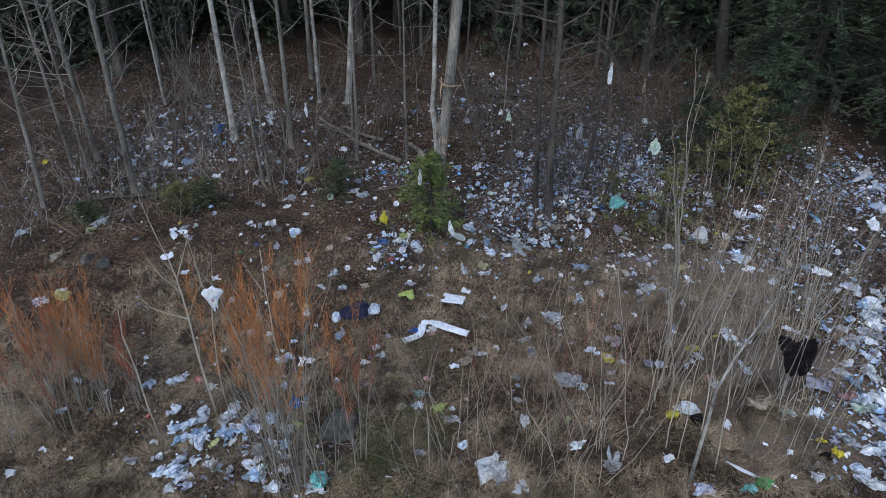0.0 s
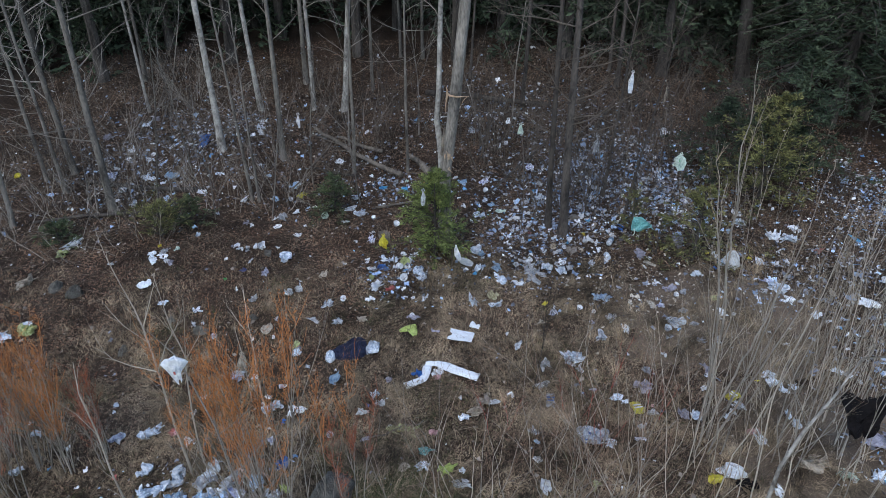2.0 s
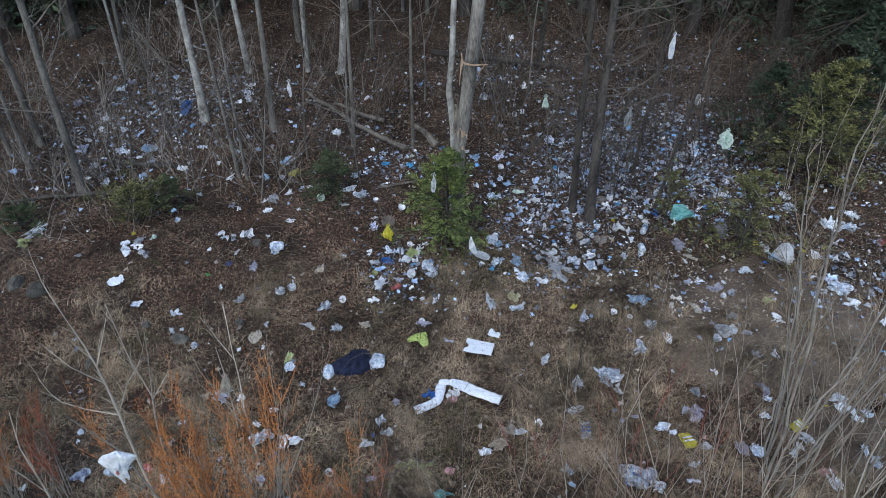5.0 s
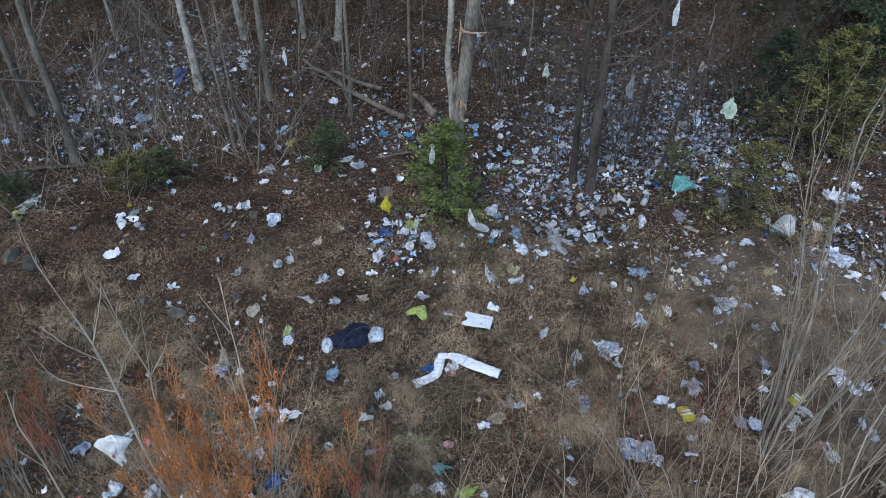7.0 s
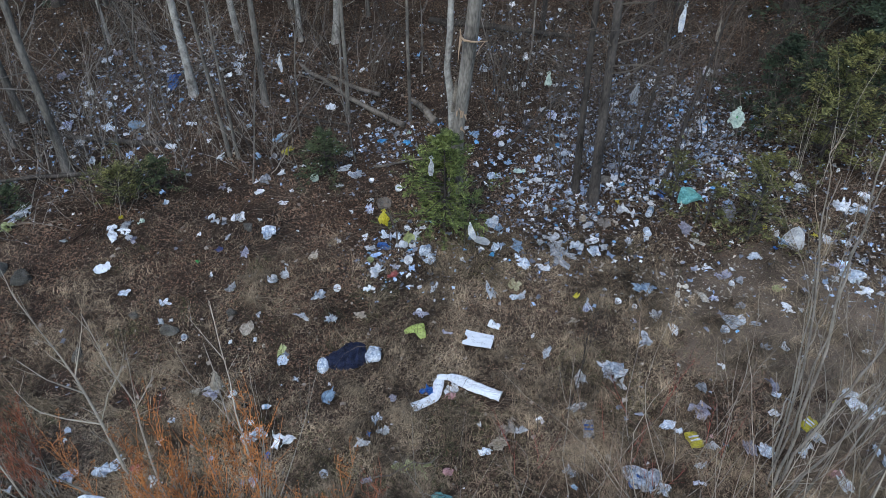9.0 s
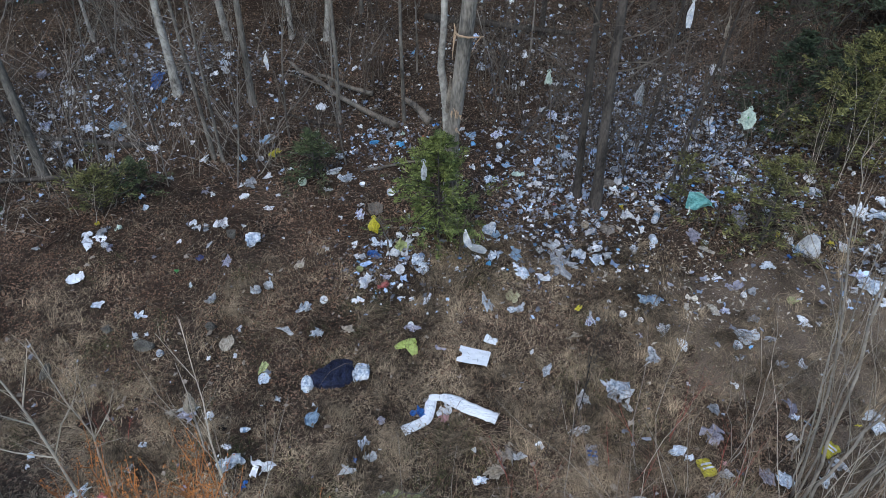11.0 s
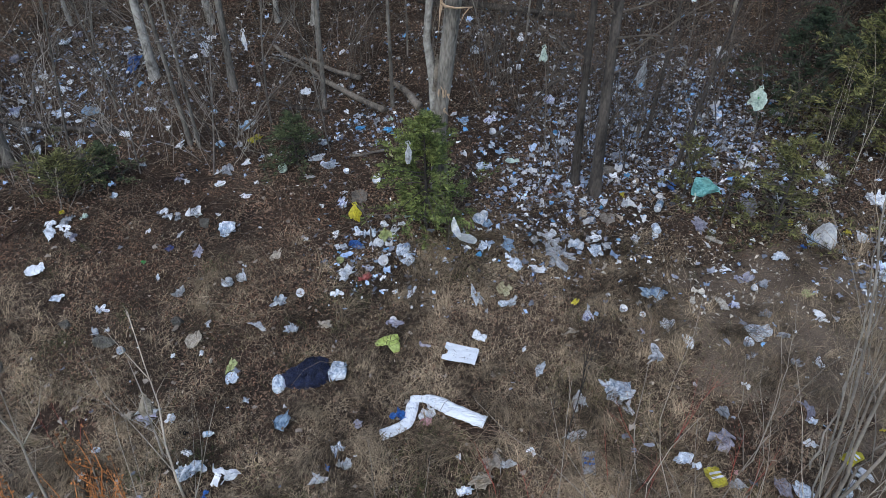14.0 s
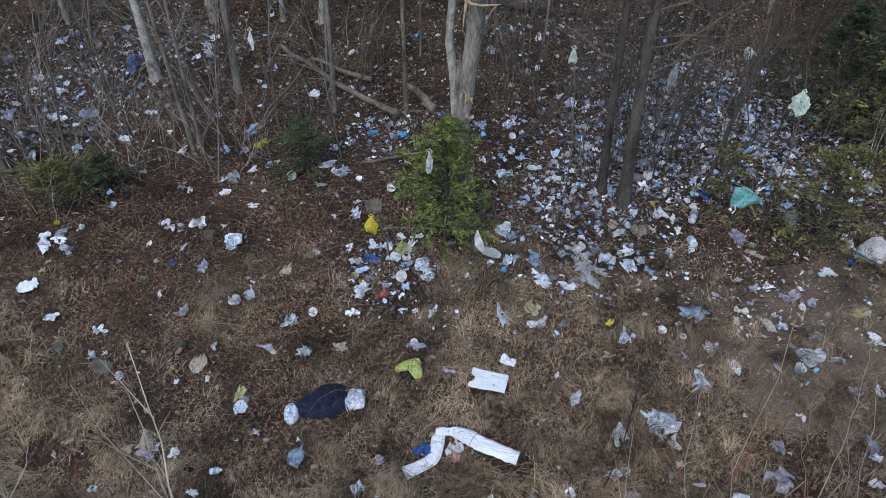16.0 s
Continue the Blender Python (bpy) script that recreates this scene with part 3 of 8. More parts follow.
log("fallen_log", (-5.2, 3.4, 0.0), (-8.0, 3.9, 0.05), 0.12, "dark rotten log among the leaves", BARK_DARK, 7)
log("fallen_log", (-5.6, 2.7, 0.0), (-8.4, 2.3, 0.05), 0.10, "dark rotten log among the leaves", BARK_DARK, 8, 4)
log("fallen_branch", (0.9, 3.0, 0.3), (2.6, 5.0, 0.6), 0.05, "dark fallen branch between the trees", BARK_DARK, 9, 6)
log("fallen_branch", (-0.75, -3.25, 0.03), (-0.05, -3.1, 0.16), 0.02, "pale bent twig lying on the grass", seed=10, twigs=3)
log("fallen_branch", (-1.9, 4.2, 0.02), (-3.1, 4.5, 0.03), 0.06, "thin dark branch on the leaves", BARK_DARK, 12, 4)
log("fallen_log", (-0.6, 8.2, 0.0), (2.6, 7.0, 0.15), 0.16, "dark fallen log deep in the wood", BARK_DARK, 13, 5)

# ---------------------------------------------------------------- evergreens
conifer("cedar_shrub", -0.08, 1.0, 1.72, 0.60, 96, 24, 0.105, CEDAR, "small green cedar growing before the snapped trunk", 51, girth=0.05, width=0.085, droop=0.1, ragged=0.3, leaves=7)
conifer("cedar_shrub", -2.16, 2.5, 0.85, 0.42, 40, 14, 0.11, CEDAR_DARK, "low dark green cedar seedling in the leaves", 52, girth=0.03, width=0.07, ragged=0.45)
conifer("juniper_bush", -5.35, 1.55, 0.72, 0.50, 46, 11, 0.13, CEDAR_DULL, "low olive juniper with yellowing sprays", 53, girth=0.03, droop=0.02, rise=0.7, width=0.05)
conifer("juniper_bush", -4.95, 2.05, 0.6, 0.36, 34, 12, 0.11, CEDAR_DARK, "low dark green juniper in the leaves", 59, girth=0.03, droop=0.05, width=0.07)
conifer("juniper_bush", -7.4, 1.5, 0.5, 0.4, 30, 12, 0.11, CEDAR_DARK, "low dark green juniper half hidden in litter", 54, girth=0.03, droop=0.05, width=0.07)
conifer("cedar_shrub", 4.5, 0.75, 1.45, 0.6, 44, 16, 0.105, CEDAR_DULL, "olive green cedar with litter under it", 55, girth=0.05, ragged=0.5, width=0.075, rise=0.5)
conifer("cedar_shrub", 3.62, 1.75, 0.95, 0.45, 20, 10, 0.10, CEDAR_DULL, "sparse dull green cedar shrub among twigs", 56, girth=0.03, ragged=0.5, width=0.07)
conifer("cedar_shrub", 3.95, 1.05, 0.8, 0.42, 16, 10, 0.10, CEDAR_DULL, "sparse dull green cedar shrub among twigs", 65, girth=0.03, ragged=0.5, width=0.07)
conifer("cedar_tree", 6.35, 2.75, 2.2, 0.8, 80, 26, 0.125, CEDAR_DULL, "olive green cedar tree at the edge of the wood", 57, girth=0.08, ragged=0.5, width=0.075, rise=0.5)
conifer("cedar_tree", 5.9, 3.9, 1.7, 0.7, 44, 14, 0.18, FIR, "dark green cedar tree at the edge of the wood", 58, girth=0.07, ragged=0.5, width=0.075)
conifer("cedar_tree", 7.4, 4.0, 2.6, 1.0, 70, 18, 0.2, FIR, "dark green cedar tree at the edge of the wood", 66, girth=0.1, ragged=0.5, width=0.075)
big = conifer("fir_tree", 9.4, 6.4, 8.5, 2.0, 280, 34, 0.22, FIR, "tall dark green fir with drooping boughs", 60, "firs behind the wood", girth=0.28, droop=0.3, thick=0.03, bare=0.17)
far = conifer("fir_tree", -3.0, 19.0, 13.0, 2.8, 220, 18, 0.60, FIR, "tall dark fir closing the wood behind", 62, "firs behind the wood", girth=0.35, droop=0.3, bare=0.04, leaves=6, thick=0.04, width=0.08)
rnd = random.Random(31)
for k in range(38):
    x = -27 + 1.45 * k + rnd.uniform(-0.8, 0.8)
    y = (14.5, 17.0, 20.5)[k % 3] + rnd.uniform(-1, 1) - (2.0 if abs(x) > 12 else 0)
    copy_thing(far, pose(x, y, float(lie(x, y)), 0, 0, rnd.uniform(0, 360)) @ Matrix.Scale(rnd.uniform(0.75, 1.15), 4))
tall = conifer("fir_tree", -9.0, 12.0, 12.5, 2.5, 200, 18, 0.58, FIR, "tall dark fir with a bare foot, added to shade the wood", 63, "firs behind the wood", girth=0.3, droop=0.3, bare=0.36, leaves=6, thick=0.04, width=0.08)
# copies whose crowns stay above the view, added to shade the wood floor
for x, y in ((-12.5, 10.5), (-5.5, 12.4), (-1.8, 12.8), (1.6, 12.0), (4.6, 12.2), (7.0, 10.8), (-15.0, 8.0), (3.0, 15.0), (-7.5, 15.0), (-6.6, 10.6), (-2.9, 11.2), (0.2, 10.4), (3.4, 10.6), (-10.2, 9.6), (6.0, 9.4)):
    copy_thing(tall, pose(x, y, float(lie(x, y)), 0, 0, 50 * x))
for x, y in ((5.6, 11.2), (7.4, 11.8), (3.6, 12.6), (9.2, 12.4), (1.2, 13.4), (-6.6, 13.2), (-10.5, 12.6)):
    copy_thing(far, pose(x, y, float(lie(x, y)), 0, 0, 37 * x) @ Matrix.Scale(0.8, 4))
for x, y in ((11.5, 4.0), (12.5, 7.5), (9.8, 9.5), (13.5, 1.0)):
    copy_thing(big, pose(x, y, float(lie(x, y)), 0, 0, 70 * x))

# ---------------------------------------------------------------- bare undergrowth in the wood
rnd = random.Random(8)
UNDER = "leafless thin sapling in the undergrowth of the wood"
# the last three wear darker bark to imitate the dimness of the deep wood
stock = [sapling_clump("wood_sapling", x, y, n, h, 0.009, UNDER, BARK_DARK if k > 2 else BARK_TWIG, 300 + k, 0.5, forks=5, foot=0.15, group="undergrowth saplings", wobble=0.13)
         for k, (x, y, n, h) in enumerate(((-3.1, 2.75, 5, 2.2), (3.0, 2.6, 5, 2.6), (-0.9, 0.62, 1, 1.0), (-6.2, 5.6, 5, 1.9), (1.5, 4.2, 4, 2.4), (4.9, 4.2, 6, 2.2)))]
for k in range(95):
    x, y = rnd.uniform(-11, 8), 2.2 + 6.0 * rnd.random() ** 1.3
    if x < -1.5 and y < 2.6 or (0.3 < x < 2 and y < 3):
        continue
    copy_thing(stock[(0, 1, 3, 4, 5)[k % 5]], pose(x, y, float(lie(x, y)), rnd.gauss(0, 6), rnd.gauss(0, 6), rnd.uniform(0, 360)) @ Matrix.Scale(rnd.uniform(0.6, 1.1), 4))
for k, (x, y, n, h) in enumerate(((2.95, 2.35, 6, 2.8), (3.3, 2.9, 5, 2.4), (3.75, 2.3, 4, 2.2), (1.75, 2.7, 4, 2.0), (4.7, 3.4, 5, 2.2), (2.75, 3.3, 4, 2.6), (4.1, 4.2, 5, 2.4))):
    sapling_clump("wood_sapling", x, y, max(2, n - 2), h, 0.010, "slim dark leafless saplings rising from the litter", BARK_DARK, 340 + k, 0.35, (0.08, 0.0), 0.2, 6, 2, "undergrowth saplings", 0.08)
for k in range(40):
    x, y = rnd.uniform(0.5, 8), rnd.uniform(4.2, 9)
    copy_thing(stock[(1, 4, 5)[k % 3]], pose(x, y, float(lie(x, y)), rnd.gauss(0, 7), rnd.gauss(0, 7), rnd.uniform(0, 360)) @ Matrix.Scale(rnd.uniform(0.7, 1.2), 4))
for k, (x, y, h, lean) in enumerate(((-4.6, 2.3, 3.4, -0.05), (-6.1, 3.1, 3.8, 0.1), (-5.7, 4.2, 4.2, -0.08), (-2.9, 3.9, 3.6, 0.06), (-7.5, 3.0, 3.2, 0.15), (-1.7, 3.0, 3.0, -0.04), (-6.9, 6.0, 4.5, 0.05),
                                     (-2.4, 5.6, 4.4, -0.06), (-0.7, 6.0, 4.6, 0.05), (0.9, 4.9, 4.0, -0.05), (1.5, 5.9, 4.4, 0.08), (-3.4, 2.2, 2.6, 0.1))):
    sapling_clump("wood_sapling", x, y, 1, h, 0.021, "slim grey leafless sapling in the wood", BARK_GREY, 360 + k, 0.1, (lean, 0.0), 0.05, 8, 2, "undergrowth saplings", 0.06, least=0.85)
ARCH = "tangle of arching bare reddish-brown brush"
for k, (x, y, n, h) in enumerate(((-7.2, 8.4, 16, 2.0), (-6.4, 7.6, 14, 1.8), (-5.6, 1.3, 10, 1.0), (4.2, 1.7, 10, 1.7), (-8.9, 1.0, 9, 1.4), (4.0, 3.2, 12, 2.2), (-6.6, 2.3, 12, 1.5), (-3.3, 2.7, 9, 1.6), (-5.0, 2.4, 9, 1.4), (-8.2, 6.2, 12, 1.8), (-2.2, 6.2, 9, 1.6), (6.2, 1.9, 9, 1.1), (2.9, 4.6, 10, 1.9), (-7.6, 4.6, 12, 1.5), (-6.0, 3.4, 10, 1.3), (-4.6, 6.4, 10, 1.6), (-5.9, 5.0, 9, 1.2), (-7.9, 2.9, 9, 1.3), (-9.6, 5.4, 12, 2.4), (-9.9, 2.9, 10, 1.6), (-8.7, 3.4, 9, 1.5), (-7.0, 3.9, 9, 1.4), (-9.3, -0.2, 9, 1.2), (-6.9, 1.0, 8, 1.1), (-4.4, 2.9, 10, 1.5), (-5.2, 3.5, 10, 1.6), (-6.3, 2.9, 10, 1.5), (-7.4, 2.3, 10, 1.4), (-8.4, 1.9, 10, 1.4), (-3.6, 3.9, 9, 1.5), (-2.7, 2.9, 8, 1.3), (-7.9, 5.4, 10, 1.7), (-5.5, 6.0, 9, 1.7), (-9.9, 1.4, 9, 1.3), (2.2, 3.6, 9, 1.6), (3.5, 2.7, 9, 1.6), (1.4, 5.4, 8, 1.6))):
    sapling_clump("brush", x, y, n, h, 0.007, ARCH, BARK_SHOOT if x < 0 else BARK_TWIG, 330 + k, 1.4, foot=0.5, forks=4, group="brush tangles", wobble=0.13, category="brush")

# ---------------------------------------------------------------- saplings of the clearing
TALL = "stool of tall pale grey-brown leafless shoots"
THINNER = "thin leafless shoots rising from the grass"
for k, (x, y, n, h, thick, spread, foot, forks, wob) in enumerate((
        (3.75, -3.35, 5, 3.9, 0.007, 0.16, 0.35, 8, 0.06), (3.4, -3.75, 4, 3.1, 0.0065, 0.2, 0.3, 8, 0.08), (4.3, -2.9, 5, 3.3, 0.0065, 0.2, 0.45, 8, 0.07), (4.9, -3.6, 5, 3.6, 0.007, 0.2, 0.4, 8, 0.07), (3.9, -3.9, 4, 2.8, 0.006, 0.28, 0.4, 8, 0.09), (5.4, -2.8, 6, 3.2, 0.007, 0.2, 0.4, 8, 0.07),
        (4.45, -3.3, 3, 4.2, 0.0095, 0.12, 0.35, 11, 0.05), (5.0, -3.2, 3, 3.8, 0.009, 0.15, 0.35, 11, 0.05), (4.2, -3.7, 3, 3.9, 0.009, 0.15, 0.3, 9, 0.06),
        (3.55, -4.5, 4, 3.6, 0.0095, 0.15, 0.4, 9, 0.06), (4.3, -4.2, 4, 4.2, 0.008, 0.2, 0.5, 8, 0.06), (5.0, -4.3, 5, 3.9, 0.007, 0.2, 0.5, 8, 0.06), (4.4, -3.0, 5, 2.6, 0.006, 0.28, 0.5, 7, 0.09),
        (5.1, -2.2, 4, 2.0, 0.006, 0.30, 0.5, 7, 0.09), (6.0, -1.6, 4, 1.9, 0.006, 0.35, 0.5, 7, 0.09), (7.0, -0.4, 4, 1.8, 0.006, 0.4, 0.5, 7, 0.09), (2.55, -3.2, 6, 2.3, 0.0045, 0.25, 0.4, 8, 0.13), (5.9, 2.3, 5, 2.5, 0.006, 0.12, 0.4, 5, 0.05), (6.6, 2.1, 4, 2.4, 0.006, 0.12, 0.4, 5, 0.05),
        (5.6, -3.2, 6, 3.0, 0.007, 0.3, 0.5, 8, 0.08), (6.4, -2.6, 5, 2.6, 0.006, 0.3, 0.5, 8, 0.08))):
    sapling_clump("sapling_clump", x, y, n, h, thick, TALL, BARK_TAN if k % 2 else BARK_CANE, 401 + k, spread, (0.03 if h > 4 else 0.0, 0.0), foot, forks, 2, wobble=wob, short=0.5, fork=22, twig_mat=BARK_TAN if k % 3 == 1 else BARK_WARM)
for k, (x, y, n, h) in enumerate(((2.5, -4.4, 10, 2.9), (1.2, -4.9, 9, 2.7), (1.9, -3.7, 7, 1.9), (0.7, -4.4, 6, 2.2), (1.75, -4.6, 9, 2.5), (2.2, -3.4, 7, 1.7), (5.2, -3.9, 9, 2.3), (0.2, -5.1, 6, 2.4), (0.95, -5.0, 8, 2.9), (2.15, -4.9, 9, 3.0), (1.5, -4.2, 7, 2.1))):
    sapling_clump("sapling_clump", x, y, n, h, 0.0058, THINNER, BARK_CANE if k % 3 else BARK_TAN, 416 + k, 0.4, (0.0, 0.0), 0.5, 6, 2, wobble=0.16, twig_mat=BARK_RUSSET)
def forked(limbs, thick, label, seed, mat=BARK_TAN):
    """A young tree: its stem first, then its limbs, each a bowed line with a few fine twigs."""
    rnd = random.Random(seed)
    x, y = limbs[0][0][:2]
    thing = base("sapling", x, y, label, "sapling", "leafless saplings")
    z0 = float(lie(x, y))
    stem = None
    for k, line in enumerate(limbs):
        at = [Vector((p[0] - x, p[1] - y, p[2] - z0)) for p in line]
        fat = thick if k == 0 else thick * 0.42
        shape = Shape()
        shape.tube(at, [fat * (1 - 0.8 * n / (len(at) - 1)) for n in range(len(at))], 7 if k == 0 else 5)
        for n in range(1, len(at)):
            for _ in range(2):
                way = (at[n] - at[n - 1]).normalized() + Vector((rnd.gauss(0, 0.4), rnd.gauss(0, 0.3), rnd.gauss(0.1, 0.2)))
                grow(shape, rnd, at[n - 1].lerp(at[n], rnd.random()), way, rnd.uniform(0.15, 0.42), fat * 0.26, 1, 3, 0.09, 0.02, 2, 28)
        if stem is None:
            stem = part("stem", shape, mat, thing, smooth=True)
        else:
            part("limb", shape, mat, stem)
    return thing


def stool(x, y, stems, label, seed):
    """Stout stems from one foot, each along its own crooked line, with upswept side shoots."""
    rnd = random.Random(seed)
    thing = base("sapling_clump", x, y, label, "sapling", "leafless saplings")
    z0 = float(lie(x, y))
    for thick, line in stems:
        foot = Vector((line[0][0] - x, line[0][1] - y, float(lie(*line[0])) - z0 - 0.03))
        knots = [foot] + [Vector((p[0] - x, p[1] - y, p[2] - z0)) for p in line[1:]]
        at = []
        for n in range(len(knots) - 1):
            a, b, c, d = (knots[min(max(q, 0), len(knots) - 1)] for q in (n - 1, n, n + 1, n + 2))
            for q in range(5):
                f = q / 5
                p = 0.5 * (2 * b + (c - a) * f + (2 * a - 5 * b + 4 * c - d) * f * f + (3 * b - a - 3 * c + d) * f ** 3)
                at.append(p + Vector((rnd.gauss(0, 0.012), rnd.gauss(0, 0.012), 0)) * (len(at) > 0))
        at.append(knots[-1])
        shape, twigs = Shape(), Shape()
        last = len(at) - 1
        shape.tube(at, [thick * (1 - 0.86 * (n / last) ** 1.2) for n in range(last + 1)], 7)
        for n in range(max(2, last // 3), last):
            for _ in range(rnd.choice((0, 1, 2, 3)) if n > last * 0.55 else rnd.choice((0, 0, 1, 2))):
                way = (at[n + 1] - at[n]).normalized() + Vector((rnd.gauss(0, 0.32), rnd.gauss(0, 0.3), rnd.uniform(0, 0.3)))
                grow(twigs, rnd, at[n], way, rnd.uniform(0.3, 0.95) * (1.15 - n / last), thick * 0.26, 1, 3, 0.10, 0.03, 4, 24)
        stem = part("stem", shape, BARK_CANE, thing, smooth=True)
        tagged(part("twig_spray", twigs, BARK_WARM, stem), kind="stuff")
    return thing


stool(3.45, -3.4, ((0.017, ((3.44, -3.38), (3.42, -3.3, 1.3), (3.33, -3.2, 2.6), (3.22, -3.15, 3.8), (3.02, -3.42, 4.95))),
                   (0.011, ((3.40, -3.35), (3.36, -3.25, 1.9), (3.22, -3.2, 3.5), (3.26, -3.3, 4.65))),
                   (0.016, ((3.52, -3.3), (3.66, -3.25, 1.0), (3.90, -3.16, 1.9), (4.1, -3.1, 2.9), (4.22, -3.0, 3.9))),
                   (0.015, ((3.56, -3.42), (3.75, -3.5, 1.2), (4.05, -3.55, 2.4), (4.2, -3.5, 3.7))),
                   (0.012, ((3.50, -3.5), (3.55, -3.7, 1.3), (3.62, -3.8, 2.6), (3.60, -3.8, 3.6)))), TALL, 51)
stool(3.6, -3.05, ((0.014, ((3.56, -3.08), (3.52, -2.8, 1.8), (3.37, -2.45, 3.0), (3.24, -2.36, 3.8))),
                   (0.009, ((3.60, -3.02), (3.56, -2.7, 1.7), (3.46, -2.45, 2.7), (3.43, -2.39, 3.4))),
                   (0.013, ((3.78, -2.98), (4.0, -2.86, 0.6), (4.24, -2.75, 1.1), (4.55, -2.6, 2.0), (4.75, -2.5, 3.0))),
                   (0.010, ((3.70, -2.7), (3.9, -2.35, 0.8), (3.98, -2.2, 1.4), (4.0, -2.05, 2.5), (3.95, -1.95, 3.3)))), TALL, 52)
stool(3.1, -2.7, ((0.006, ((3.08, -2.72), (3.26, -2.5, 0.6), (3.32, -2.3, 1.3), (3.22, -2.2, 1.9))), (0.005, ((3.12, -2.68), (2.98, -2.5, 0.7), (2.86, -2.4, 1.4)))), THINNER, 53)
forked((((-2.93, -3.78, -0.25), (-2.98, -3.77, 0.3), (-3.03, -3.75, 0.8), (-3.05, -3.74, 1.46), (-3.07, -3.74, 1.82), (-3.09, -3.74, 2.05), (-3.13, -3.74, 2.31), (-3.22, -3.72, 2.61), (-3.30, -3.70, 2.91)),
        ((-3.05, -3.74, 1.44), (-3.32, -3.78, 1.55), (-3.50, -3.80, 1.66), (-3.57, -3.80, 1.77), (-3.62, -3.80, 1.95)),
        ((-3.05, -3.74, 1.46), (-2.90, -3.70, 1.81), (-2.76, -3.66, 2.02), (-2.69, -3.64, 2.18), (-2.64, -3.62, 2.33)),
        ((-3.09, -3.74, 2.06), (-2.95, -3.72, 2.40), (-2.85, -3.70, 2.66)), ((-3.07, -3.74, 1.85), (-3.2, -3.9, 2.2), (-3.28, -3.98, 2.5))), 0.0175, "pale forked leafless sapling in the grass", 3)
forked((((-2.83, -3.62, -0.22), (-2.86, -3.6, 0.3), (-2.85, -3.6, 0.66), (-2.81, -3.6, 1.25), (-2.77, -3.6, 1.55), (-2.81, -3.6, 1.77), (-2.86, -3.6, 1.98), (-2.88, -3.6, 2.25), (-2.91, -3.6, 2.66)),
        ((-2.77, -3.6, 1.55), (-2.70, -3.62, 1.92), (-2.66, -3.63, 2.14), (-2.62, -3.64, 2.41)), ((-2.78, -3.6, 1.5), (-2.62, -3.5, 1.75), (-2.52, -3.45, 2.05))), 0.013, "pale slim leafless sapling in the grass", 8)
forked((((-2.16, -3.0, -0.14), (-2.18, -2.98, 0.2), (-2.28, -2.8, 0.47), (-2.37, -2.55, 0.73), (-2.41, -2.48, 1.16), (-2.42, -2.42, 1.76)), ((-2.2, -2.95, 0.28), (-2.45, -2.8, 0.55), (-2.75, -2.65, 0.95), (-2.95, -2.5, 1.35)),
        ((-2.4, -2.5, 1.0), (-2.6, -2.4, 1.25), (-2.75, -2.35, 1.5))), 0.013, "bowed thin leafless sapling with a paper bag on it", 9)
forked((((-3.52, -4.3, -0.25), (-3.6, -4.28, 0.4), (-3.63, -4.25, 1.0), (-3.72, -4.2, 1.5), (-3.7, -4.15, 1.9)), ((-3.63, -4.25, 0.95), (-3.75, -4.3, 1.3), (-3.9, -4.35, 1.55))), 0.014, "pale slim leafless sapling in the grass", 10)
sapling_clump("sapling_clump", -0.3, -3.25, 1, 1.6, 0.006, "single thin leafless shoot", BARK_CANE, 413, 0.1, (0.0, 0.0), 0.05, 2)
sapling_clump("dark_sapling", 1.42, -2.48, 1, 2.7, 0.0105, "dark leafless sapling with upswept twigs", BARK_INK, 414, 0.02, (0.12, 0.0), 0.02, 10, wobble=0.03)
sapling_clump("dark_sapling", 1.14, -2.62, 2, 1.3, 0.005, "dark leafless sapling with upswept twigs", BARK_INK, 415, 0.3, (0.05, 0.1), 0.1, 6)
# stools with pale stems and orange tops
OSIER = "tall stool of pale stems with fine orange-brown tops"

